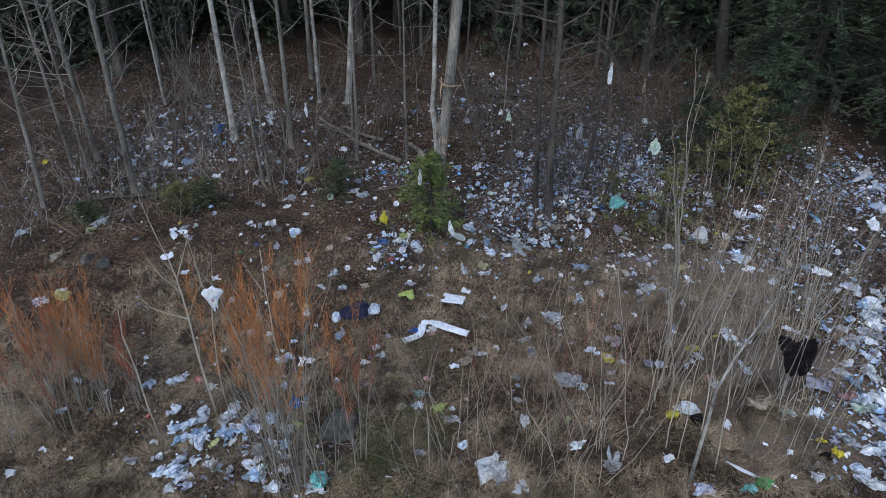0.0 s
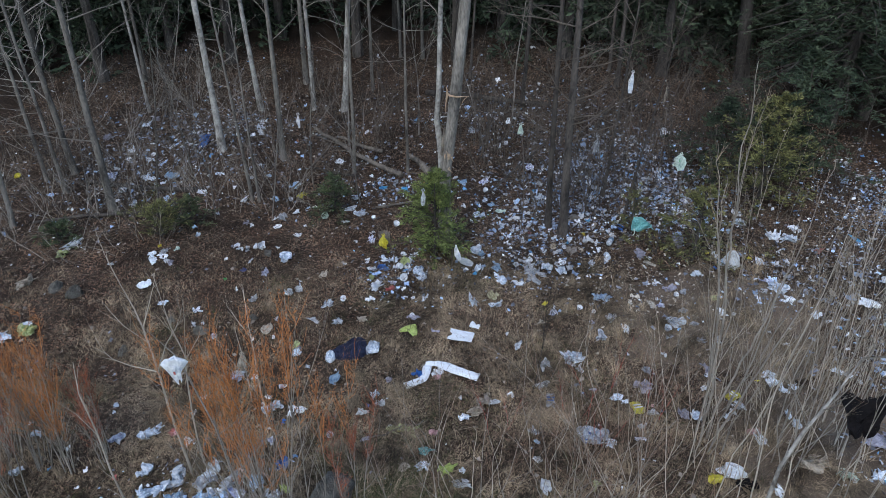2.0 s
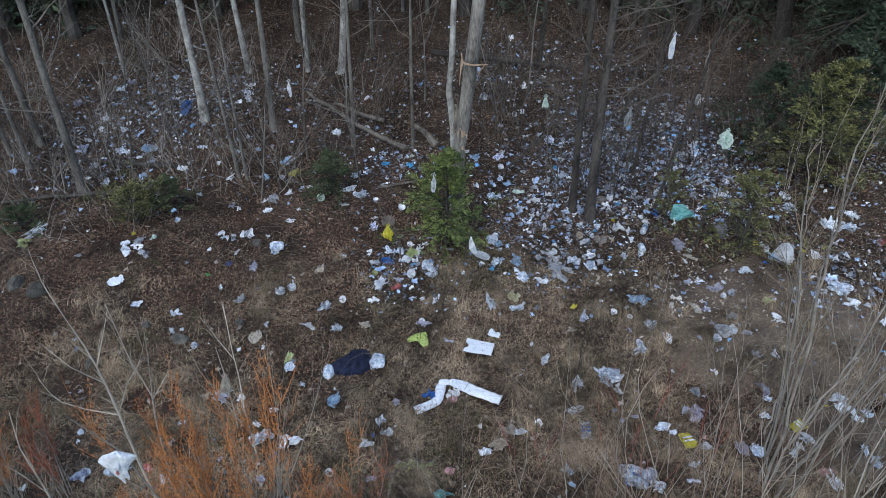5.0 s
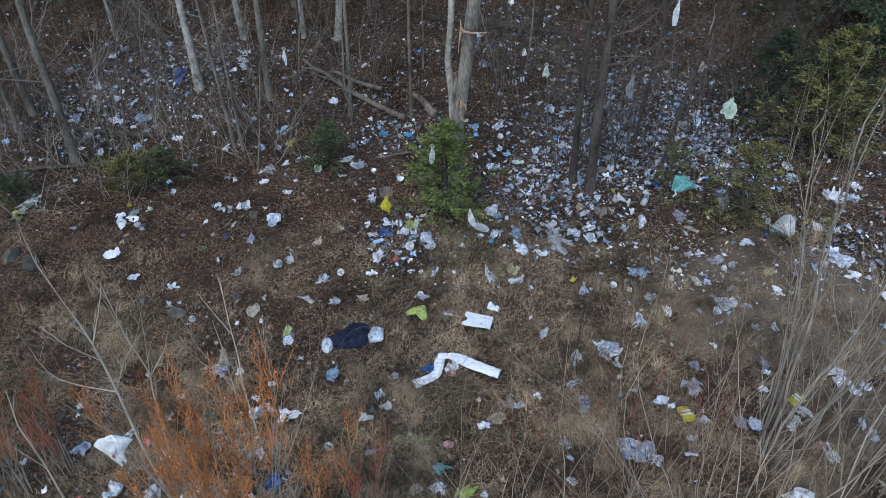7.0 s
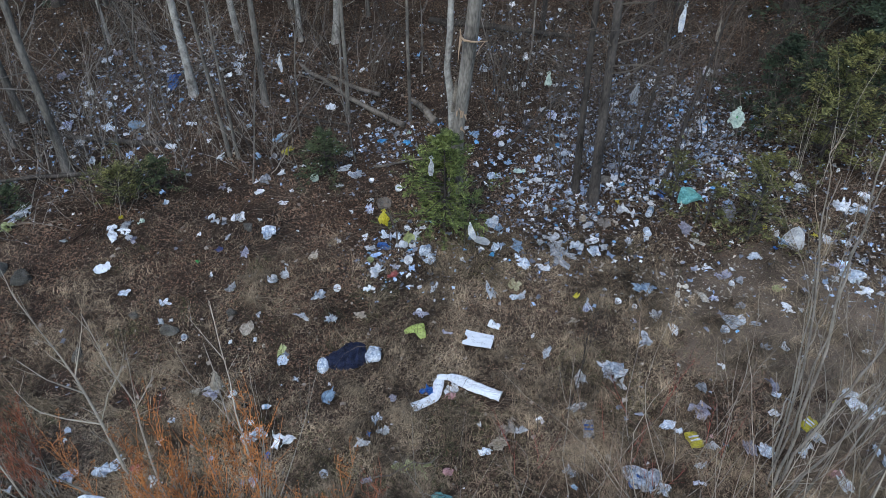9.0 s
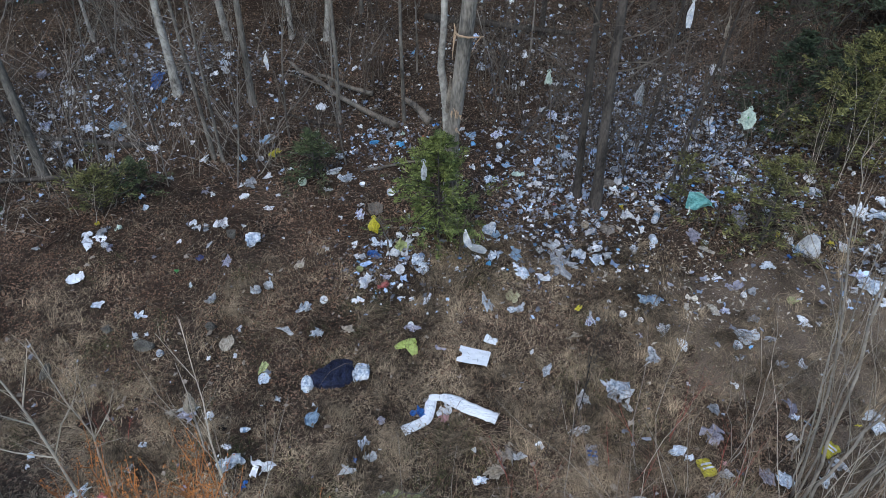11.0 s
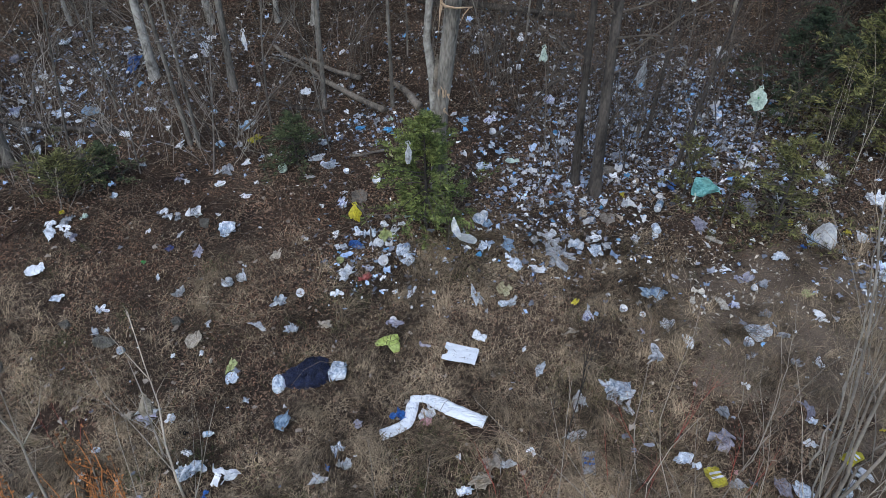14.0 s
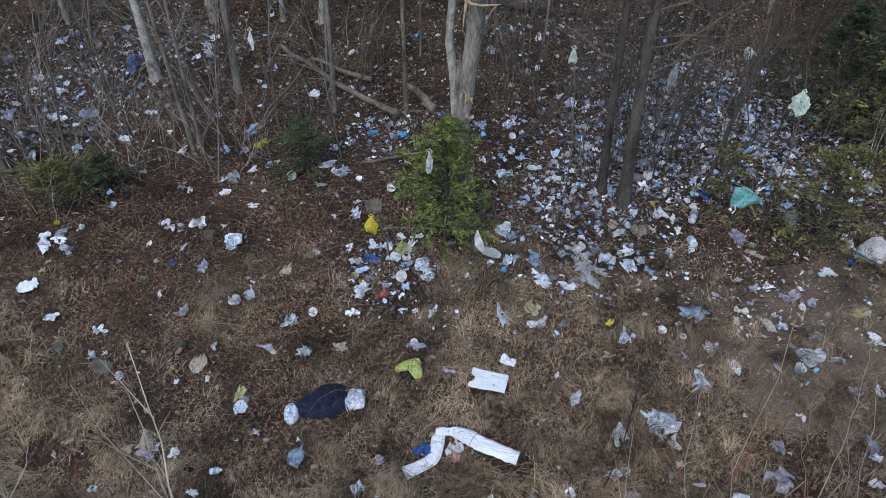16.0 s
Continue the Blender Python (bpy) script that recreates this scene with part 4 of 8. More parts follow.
def osier(x, y, n, h, tops, seed, spread, low, lean=0.0):
    """A stool of pale stems; each stem's upper part is set with upright twiglets and tiny dead leaves."""
    rnd = random.Random(seed)
    q = np.random.default_rng(seed)
    thing = base("orange_shrub", x, y, OSIER, "shrub", "orange-topped shrubs")
    for _ in range(n):
        a, r = rnd.uniform(0, 2 * math.pi), rnd.random()
        at = Vector((0.16 * r * math.cos(a), 0.16 * r * math.sin(a), -0.05))
        tall = h * rnd.uniform(0.72, 1.04)
        way = Vector((lean + spread * math.cos(a) * r + rnd.gauss(0, 0.03), 0.7 * spread * math.sin(a) * r, 1)).normalized()
        line, p = [], at.copy()
        for k in range(9):
            line.append(p.copy())
            way = (way + Vector((rnd.gauss(0, 0.045), rnd.gauss(0, 0.045), 0.02))).normalized()
            p = p + way * tall / 8
        fat = rnd.uniform(0.005, 0.010)
        shape = Shape()
        shape.tube(line, [fat * (1 - 0.75 * k / 8) for k in range(9)], 5)
        for _ in range(5):
            k = rnd.randrange(1, 6)
            grow(shape, rnd, line[k], way + Vector((rnd.gauss(0, 0.35), rnd.gauss(0, 0.35), 0.2)), tall * rnd.uniform(0.2, 0.4), fat * 0.5, 1, 3, 0.06, 0.05, 3, 22)
        stem = part("stem", shape, BARK_CANE, thing)
        twigs, first = Shape(), low * rnd.uniform(0.75, 1.2)
        for _ in range(rnd.randint(18, 28)):
            t = 8 * min(0.985, first + (1 - first) * rnd.random())
            k = int(t)
            o = line[k].lerp(line[k + 1], t - k)
            d = Vector((rnd.gauss(0, 0.28), rnd.gauss(0, 0.28), 1)).normalized()
            long = rnd.uniform(0.12, 0.42)
            bend = Vector((rnd.gauss(0, 0.03), rnd.gauss(0, 0.03), 0))
            twigs.tube([o, o + d * long * 0.5 + bend, o + d * long], [0.0026, 0.0022, 0.001], 3, False)
            for _ in range(int(long * 60)):
                c = o + d * long * (0.15 + 0.9 * rnd.random()) + Vector((rnd.gauss(0, 0.011), rnd.gauss(0, 0.011), 0))
                u = Vector(q.normal(0, 1, 3)).normalized()
                w = u.cross(Vector(q.normal(0, 1, 3))).normalized()
                e = rnd.uniform(0.004, 0.0095)
                m = len(twigs.v)
                twigs.v += [c - u * e, c + w * e * 0.6, c + u * e, c - w * e * 0.6]
                twigs.f.append((m, m + 1, m + 2, m + 3))
        tagged(part("twig_spray", twigs, tops, stem), "fine twigs with tiny dead leaves", kind="stuff")
    return thing


for k, (x, y, n, h, tops, spread, low, lean) in enumerate((
        (-1.42, -5.12, 14, 3.4, SHOOT_ORANGE, 0.18, 0.68, -0.03), (-1.75, -5.0, 8, 3.2, SHOOT_ORANGE, 0.15, 0.68, -0.04), (-1.1, -5.0, 5, 3.0, SHOOT_ORANGE, 0.12, 0.74, 0.0), (-1.9, -4.7, 3, 1.9, SHOOT_ORANGE, 0.2, 0.62, 0.0),
        (-4.55, -3.72, 10, 2.0, SHOOT_ORANGE, 0.36, 0.36, 0.0), (-4.95, -3.7, 10, 2.2, SHOOT_ORANGE, 0.40, 0.36, 0.0), (-5.45, -3.5, 8, 2.2, SHOOT_ORANGE, 0.42, 0.36, 0.0), (-4.15, -3.5, 6, 1.3, SHOOT_RUSSET, 0.3, 0.40, 0.0),
        (-4.9, -4.2, 6, 2.2, SHOOT_RUSSET, 0.24, 0.45, 0.0), (-5.5, -4.4, 5, 2.6, SHOOT_RUSSET, 0.2, 0.5, 0.0), (-0.75, -4.6, 4, 2.0, SHOOT_RUSSET, 0.2, 0.7, 0.0))):
    osier(x, y, n, h, tops, 430 + k, spread, low, lean)
birch = base("birch_sapling", 3.37, -5.05, "young birch with pale bark bending to one side", "sapling")
rnd = random.Random(9)
shape, twigs = Shape(), Shape()
points = [Vector((0, 0, -0.05)), Vector((0.02, 0, 0.8)), Vector((0.03, 0, 1.55)), Vector((0.14, 0.02, 1.98)), Vector((0.3, 0.03, 2.4)), Vector((0.42, 0.05, 2.8))]
shape.tube(points, [0.025, 0.021, 0.018, 0.015, 0.011, 0.005], 8)
for k in range(12):
    at = points[2].lerp(points[5], k / 11)
    grow(twigs, rnd, at, Vector((rnd.gauss(0.25, 0.5), rnd.gauss(0, 0.5), 0.8)), rnd.uniform(0.5, 1.0), 0.008, 1, 4, 0.07, 0.02, 5)
part("stem", shape, BARK_PALE, birch, smooth=True)
tagged(part("twig_spray", twigs, BARK_CANE, birch), kind="stuff")

RED = "few thin dark red leafless shoots"
for k, (x, y, n, h) in enumerate(((2.35, -2.5, 3, 1.0), (1.95, -2.95, 3, 0.9), (0.85, -3.1, 4, 0.9), (2.9, -3.0, 3, 0.8), (2.2, -3.5, 3, 0.7), (-3.6, -2.3, 3, 0.7))):
    sapling_clump("red_shrub", x, y, n, h, 0.0052, RED, SHOOT_RED, 450 + k, 0.5, (0, 0), 0.2, 6, 1, "red shrubs", 0.06, "shrub", 3)

# ---------------------------------------------------------------- what covers the ground
# where the grass is left out: under large things, and in three spots on the left
BARE = ((0.33, -1.36, 0.13), (0.50, -1.36, 0.13), (-1.33, -1.57, 0.17), (-1.17, -1.55, 0.17), (-0.3, -2.36, 0.12), (-0.12, -2.2, 0.12), (-0.05, -2.0, 0.12), (0.11, -1.95, 0.13), (0.33, -2.05, 0.15),
        (0.5, -2.14, 0.16), (0.64, -2.24, 0.16), (-1.1, -4.3, 0.3), (-4.95, -1.85, 0.3), (-4.0, -2.05, 0.2), (-3.5, -2.2, 0.15))


def blades(r, x, y, angle, tall, flat, width, mat, name, label, category):
    """Bent blades: a foot, a knee and a tip each."""
    free = np.ones(len(x), bool)
    for u, v, gap in BARE:
        free &= np.hypot(x + np.cos(angle) * tall * 0.5 - u, y + np.sin(angle) * tall * 0.5 - v) > gap
    x, y, angle, tall, flat, width = (q[free] for q in (x, y, angle, tall, flat, width))
    n = len(x)
    z = lie(x, y)
    out = np.stack([np.cos(angle), np.sin(angle)], -1)
    side = np.stack([-np.sin(angle), np.cos(angle), np.zeros(n)], -1) * width[:, None] / 2
    foot = np.stack([x, y, z - 0.005], -1)
    up = tall * (1 - flat)
    along = tall * np.sqrt(1 - (1 - flat) ** 2)
    kx, ky = x + out[:, 0] * along * 0.42, y + out[:, 1] * along * 0.42
    knee = np.stack([kx, ky, lie(kx, ky) + up * 0.75 + 0.008], -1)
    tx, ty = x + out[:, 0] * along, y + out[:, 1] * along
    tip = np.stack([tx, ty, lie(tx, ty) + up * r.uniform(0.4, 1.0, n) + 0.006], -1)
    v = np.stack([foot - side, foot + side, knee + side * 0.8, knee - side * 0.8, tip + side * 0.25, tip - side * 0.25], 1).reshape(-1, 3)
    i = np.arange(n)[:, None] * 6
    q = np.concatenate([i + [0, 1, 2, 3], i + [3, 2, 4, 5]])
    return tagged(new(name, bulk(name, v, q, mat)), label, category, kind="stuff")


r = np.random.default_rng(12)


def field(r, n, x0, x1, y0, y1, weight):
    """Points strewn over a stretch, kept with a chance given by weight."""
    x, y = r.uniform(x0, x1, n), r.uniform(y0, y1, n)
    keep = r.random(n) < weight(x, y)
    return x[keep], y[keep]


def meadow(x, y):
    """How grassy: the clearing before the wood."""
    edge = 0.9 + 0.35 * np.sin(x * 1.3) - 0.25 * (x < -2.5)
    return 1 / (1 + np.exp((y - edge) * 2.2)) * (0.65 + 0.35 * np.sin(1.9 * x + 0.8 * y) * np.sin(1.4 * y - 0.6 * x))


def leafy(x, y):
    """Where dead leaves lie thicker than grass: the upper side of the clearing."""
    return 1 / (1 + np.exp((x + 0.6 + 0.3 * np.sin(2 * y)) * 2.5)) / (1 + np.exp(-(y + 1.9 + 0.3 * np.sin(1.7 * x)) * 3))


def clumps(x, y):
    """Thick and thin spots of the sward, a hand's width to two across."""
    a = np.sin(9.1 * x + 2.6 * np.sin(3.3 * y) + 1.0) * np.sin(8.3 * y + 2.2 * np.sin(4.1 * x))
    b = np.sin(4.3 * x - 2.1 * y + 1.7 * np.sin(2.9 * y)) * np.sin(3.7 * y + 1.9 * x)
    c = np.sin(37 * x + 3 * np.sin(11 * y)) * np.sin(33 * y + 3 * np.sin(13 * x + 2))
    return np.clip(0.55 + 0.45 * a + 0.35 * b, 0.35, 1.0) * np.clip(0.6 + 0.6 * c, 0.3, 1.0)


# matted straw
x, y = field(r, 460000, -7.5, 7, -5.8, 2.2, lambda x, y: meadow(x, y) * clumps(x, y) * (1 - 0.35 * leafy(x, y)) * (1 - 0.45 * np.clip((x - 2.2) / 1.5, 0, 1)))
n = len(x)
blades(r, x, y, r.uniform(0, 2 * np.pi, n), r.uniform(0.05, 0.20, n), r.uniform(0.72, 0.98, n), r.uniform(0.003, 0.0075, n), STRAW, "matted_grass", "matted dead brown grass covering the clearing", "grass")
# short fine blades that fill the sward, some of them still olive
x, y = field(r, 230000, -6, 5.5, -5.4, 0.9, lambda x, y: meadow(x, y) * (1 - 0.8 * leafy(x, y)) * (1 - 0.6 * np.clip((x - 2.6) / 1.2, 0, 1)))
n = len(x)
olive = np.sin(2.1 * x + 0.7) * np.sin(1.9 * y + 1.2 * x) + r.normal(0, 0.35, n) > 0.55
for pick, mat, label in ((~olive, STRAW, "short dead brown grass filling the clearing"), (olive, OLIVE, "short dull olive grass among dead straw")):
    m = int(pick.sum())
    blades(r, x[pick], y[pick], r.uniform(0, 2 * np.pi, m), r.uniform(0.03, 0.10, m), r.uniform(0.35, 0.9, m), r.uniform(0.0035, 0.0075, m), mat, "short_grass", label, "grass")
# the same sward going on behind, thinner and coarser
rr = np.random.default_rng(90)
x, y = field(rr, 44000, -13, 13, -15, -5.5, lambda x, y: 0.95 + 0 * x)
n = len(x)
blades(rr, x, y, rr.uniform(0, 2 * np.pi, n), rr.uniform(0.12, 0.30, n), rr.uniform(0.72, 0.97, n), rr.uniform(0.006, 0.011, n), STRAW, "matted_grass", "matted dead brown grass behind the clearing", "grass")
# tufts
cx, cy = field(r, 7000, -8, 6.5, -6.0, 1.2, lambda x, y: meadow(x, y) ** 1.5 * clumps(x, y) * (1 - 0.7 * leafy(x, y)))
k = r.integers(14, 36, len(cx))
x, y = np.repeat(cx, k), np.repeat(cy, k)
n = len(x)
a = r.uniform(0, 2 * np.pi, n)
size = np.repeat(r.uniform(0.6, 1.35, len(cx)), k)
rad = r.random(n) * 0.06 * size
swept = np.repeat(r.uniform(0, 2 * np.pi, len(cx)), k)
blades(r, x + rad * np.cos(a), y + rad * np.sin(a), swept + r.normal(0, 0.75, n), r.uniform(0.12, 0.34, n) * size, r.uniform(0.25, 0.85, n), r.uniform(0.003, 0.007, n), STRAW, "grass_tufts", "tufts of dry tan grass bent over", "grass")
# long tussocks swept down the slope
cx, cy = field(r, 900, -7, 5.5, -5.6, 0.9, lambda x, y: meadow(x, y) ** 2 * (1 - 0.75 * leafy(x, y)) * (np.sin(1.7 * x + 2.2) * np.sin(1.3 * y + 0.7 * x) > -0.1))
k = r.integers(40, 90, len(cx))
x, y = np.repeat(cx, k), np.repeat(cy, k)
n = len(x)
size = np.repeat(r.uniform(0.7, 1.3, len(cx)), k)
swept = np.repeat(r.normal(-1.57, 0.55, len(cx)), k)
blades(r, x + r.normal(0, 0.055, n) * size, y + r.normal(0, 0.04, n) * size, swept + r.normal(0, 0.5, n), r.uniform(0.2, 0.5, n) * size, r.uniform(0.3, 0.8, n), r.uniform(0.003, 0.007, n), STRAW, "grass_tussocks", "long dry tan tussocks swept down the slope", "grass")
# some green left in it
cx, cy = field(r, 500, -6, 4, -5.5, 0.5, lambda x, y: meadow(x, y) * (np.sin(2.3 * x + 1) * np.sin(1.9 * y + 0.4) > 0.25))
k = r.integers(20, 50, len(cx))
x, y = np.repeat(cx, k), np.repeat(cy, k)
n = len(x)
a = r.uniform(0, 2 * np.pi, n)
blades(r, x + r.normal(0, 0.09, n), y + r.normal(0, 0.09, n), a, r.uniform(0.06, 0.18, n), r.uniform(0.2, 0.9, n), r.uniform(0.003, 0.006, n), GREENGRASS, "green_grass", "sparse dull green grass among dead straw", "grass")


cx, cy = -0.35 + r.normal(0, 0.42, 260), -4.35 + r.normal(0, 0.5, 260)
k = r.integers(20, 45, 260)
x, y = np.repeat(cx, k), np.repeat(cy, k)
n = len(x)
blades(r, x + r.normal(0, 0.07, n), y + r.normal(0, 0.07, n), r.uniform(0, 2 * np.pi, n), r.uniform(0.05, 0.16, n), r.uniform(0.2, 0.9, n), r.uniform(0.003, 0.006, n), GREENGRASS, "green_grass", "patch of dull green grass beside a fieldstone", "grass")


def leaves(r, x, y, size, mat, name, label, category, curl=0.5, lift=0.012):
    """Small curled leaves: two bent halves each, lying at odd angles."""
    n = len(x)
    a = r.uniform(0, 2 * np.pi, n)
    z = lie(x, y) + r.uniform(0.2, 1.6, n) * lift
    u = np.stack([np.cos(a), np.sin(a), r.normal(0, 0.35, n)], -1)
    w = np.stack([-np.sin(a), np.cos(a), r.normal(0, 0.35, n)], -1)
    c = np.stack([x, y, z], -1)
    s = size[:, None]
    fold = np.stack([np.zeros(n), np.zeros(n), r.uniform(0, curl, n)], -1) * s
    v = np.stack([c - u * s, c + w * s * 0.42 + fold, c + u * s, c - w * s * 0.42 + fold], 1).reshape(-1, 3)
    i = np.arange(n)[:, None] * 4
    q = np.concatenate([i + [0, 2, 1], i + [0, 3, 2]])
    return tagged(new(name, bulk(name, v, q, mat)), label, category, kind="stuff")


# thinned towards the back: dark soil showing through stands in for deep-wood shade
x, y = field(r, 330000, -12, 10, -7, 12, lambda x, y: np.clip(1.05 - 0.95 * meadow(x, y) - 0.05 * np.clip(y - 2, 0, 20), 0.25, 1))
leaves(r, x, y, r.uniform(0.010, 0.036, len(x)), LEAF, "leaf_litter", "brown dead leaves covering the floor of the wood", "leaves")

x, y = field(r, 150000, -8, 6, -5.6, 1.8, lambda x, y: (0.06 + 0.94 * leafy(x, y)) * (0.55 + 0.45 * np.sin(2.1 * x + 1.3 * y) * np.sin(1.7 * y - 0.9 * x + 1)))
leaves(r, x, y, r.uniform(0.006, 0.019, len(x)), LEAF_RED, "leaf_bits", "broken red-brown bits of dead leaves lying in the grass", "leaves", 0.7, 0.045)

x, y = field(r, 75000, -11, 9, -5.8, 8, lambda x, y: 0.3 + 0.35 * (clumps(x, y) < 0.3) + 0.2 * (y < 2))
leaves(r, x, y, r.uniform(0.005, 0.017, len(x)), LEAF_PALE, "bleached_leaf_bits", "bleached bits of dead leaves lying in the grass", "leaves", 0.6, 0.03)


def sticks(r, x, y, long, thick, mat, name, label):
    n = len(x)
    a = r.uniform(0, 2 * np.pi, n)
    d = np.stack([np.cos(a), np.sin(a)], -1) * long[:, None] / 2
    p, q2 = np.stack([x, y], -1) - d, np.stack([x, y], -1) + d
    low = np.stack([p[:, 0], p[:, 1], lie(p[:, 0], p[:, 1]) + 0.012], -1)
    high = np.stack([q2[:, 0], q2[:, 1], lie(q2[:, 0], q2[:, 1]) + 0.012 + r.random(n) ** 3 * 0.3 * long], -1)
    s = np.stack([-np.sin(a), np.cos(a), np.zeros(n)], -1) * thick[:, None]
    up = np.array([0, 0, 1.0]) * thick[:, None] * 1.4
    v = np.stack([low - s, low + s, low + up, high - s * 0.5, high + s * 0.5, high + up * 0.5], 1).reshape(-1, 3)
    i = np.arange(n)[:, None] * 6
    f = np.concatenate([i + [0, 3, 5, 2], i + [2, 5, 4, 1], i + [1, 4, 3, 0]])
    return tagged(new(name, bulk(name, v, f, mat)), label, "twigs", kind="stuff")


def canes(r, x, y, long, thick, mat, name, label):
    """Thin bent canes: an arch of four short pieces each."""
    n = len(x)
    a = r.uniform(0, 2 * np.pi, n)
    t = np.linspace(0, 1, 5)
    bend = r.normal(0, 0.5, n)
    ang = a[:, None] + bend[:, None] * t
    step = long[:, None] / 4
    px = x[:, None] + np.cumsum(np.cos(ang) * step, 1)
    py = y[:, None] + np.cumsum(np.sin(ang) * step, 1)
    rise = r.uniform(0.02, 0.4, n) * long
    pz = lie(px, py) + 0.01 + rise[:, None] * np.sin(np.pi * t * r.uniform(0.5, 1.0, (n, 1)))
    c = np.stack([px, py, pz], -1)
    s = np.stack([-np.sin(ang), np.cos(ang), 0 * ang], -1) * (thick[:, None] * (1 - 0.6 * t))[..., None]
    up = np.array([0, 0, 1.0]) * (thick[:, None] * (1 - 0.6 * t))[..., None] * 1.6
    v = np.stack([c - s, c + s, c + up], 2).reshape(-1, 3)
    i = np.arange(n)[:, None] * 15
    f = np.concatenate([i + [k * 3 + p, k * 3 + 3 + p, k * 3 + 3 + q, k * 3 + q] for k in range(4) for p, q in ((0, 2), (2, 1), (1, 0))])
    return tagged(new(name, bulk(name, v, f, mat)), label, "twigs", kind="stuff")


x, y = field(r, 6500, -12, 9, -5.5, 11, lambda x, y: 0.12 + 0.75 * (y > 0.8))
canes(r, x, y, r.uniform(0.3, 1.3, len(x)), r.uniform(0.002, 0.0042, len(x)), STICK, "bramble_canes", "thin bare bramble canes arching over the ground")
x, y = field(r, 20000, -11, 9, -6, 11, lambda x, y: 0.35 + 0.5 * (y > 0.5))
sticks(r, x, y, r.uniform(0.1, 0.55, len(x)), r.uniform(0.0015, 0.0045, len(x)), STICK, "fallen_twigs", "fallen dead twigs strewn over the ground")

x, y = field(r, 5200, -1.5, 6, 0.0, 4.5, lambda x, y: 0.25 + 0.6 * np.exp(-((x - 1.6) ** 2 / 1.6 + (y - 1.2) ** 2 / 0.9)))
sticks(r, x, y, r.uniform(0.08, 0.4, len(x)), r.uniform(0.002, 0.005, len(x)), STICK_DARK, "dark_stalks", "broken dark stalks lying over the litter")


# ---------------------------------------------------------------- rubbish
ON = {"grass": "on dead grass", "leaves": "on dead leaves"}


def lies_on(x, y):
    return ON["grass" if y < 0.6 else "leaves"]


def drape(shape, x, y, yaw, lift):
    """Lets every vertex follow the ground under it."""
    z0, c, s = float(lie(x, y)), math.cos(radians(yaw)), math.sin(radians(yaw))
    wx = np.array([x + p.x * c - p.y * s for p in shape.v])
    wy = np.array([y + p.x * s + p.y * c for p in shape.v])
    for p, z in zip(shape.v, lie(wx, wy)):
        p.z += float(z) - z0 + lift


def heap(seed, long, wide, tall, rings=6, segs=26, sharp=1.0):
    """A crumpled, pleated lump with a torn outline and a flat underside."""
    rnd = random.Random(seed)
    o = Vector((seed * 3.7 % 91, seed * 1.9 % 57, seed * 0.7 % 37))
    corners = rnd.randint(7, 12)
    reach = [rnd.choice((0.62, 0.82, 1.0, 1.12)) * rnd.uniform(0.88, 1.12) if sharp > 0.5 else rnd.uniform(0.85, 1.1) for _ in range(corners)]
    pleats = [(rnd.uniform(0, math.pi), rnd.uniform(2.2, 6.0), rnd.random()) for _ in range(4)]
    shape, rows = Shape(), []
    for i in range(rings + 1):
        t = 1 - i / rings * 0.94
        row = []
        for k in range(segs):
            a = 2 * math.pi * k / segs
            f = k / segs * corners
            edge = reach[int(f) % corners] * (1 - f % 1) + reach[(int(f) + 1) % corners] * (f % 1) + sharp * rnd.uniform(-0.07, 0.07)
            u, w = math.cos(a) * t * edge, math.sin(a) * t * edge
            fold = 0.0
            for b, freq, phase in pleats:
                q = (u * math.cos(b) + w * math.sin(b)) * freq + phase
                fold += abs(q - math.floor(q) - 0.5) * 2
            z = (1 - t * t) ** 0.5 * min(1.15, 0.36 + sharp * (0.42 * fold - 0.5) + 0.4 * (1 - 0.6 * sharp) + 0.45 * noise.noise(o + Vector((u * 1.8, w * 1.8, 9))) + 0.55 * abs(noise.noise(o + Vector((u * 5, w * 5, 2))))) if i else -0.15
            row.append((u * long / 2 + sharp * long * rnd.uniform(-0.022, 0.022), w * wide / 2 + sharp * wide * rnd.uniform(-0.022, 0.022), (max(z, 0.05) if i else -0.15) * tall))
        rows.append(row)
    shape.grid(rows, True)
    shape.f.append(tuple(range(rings * segs, (rings + 1) * segs)))
    shape.f.append(tuple(reversed(range(segs))))
    return shape


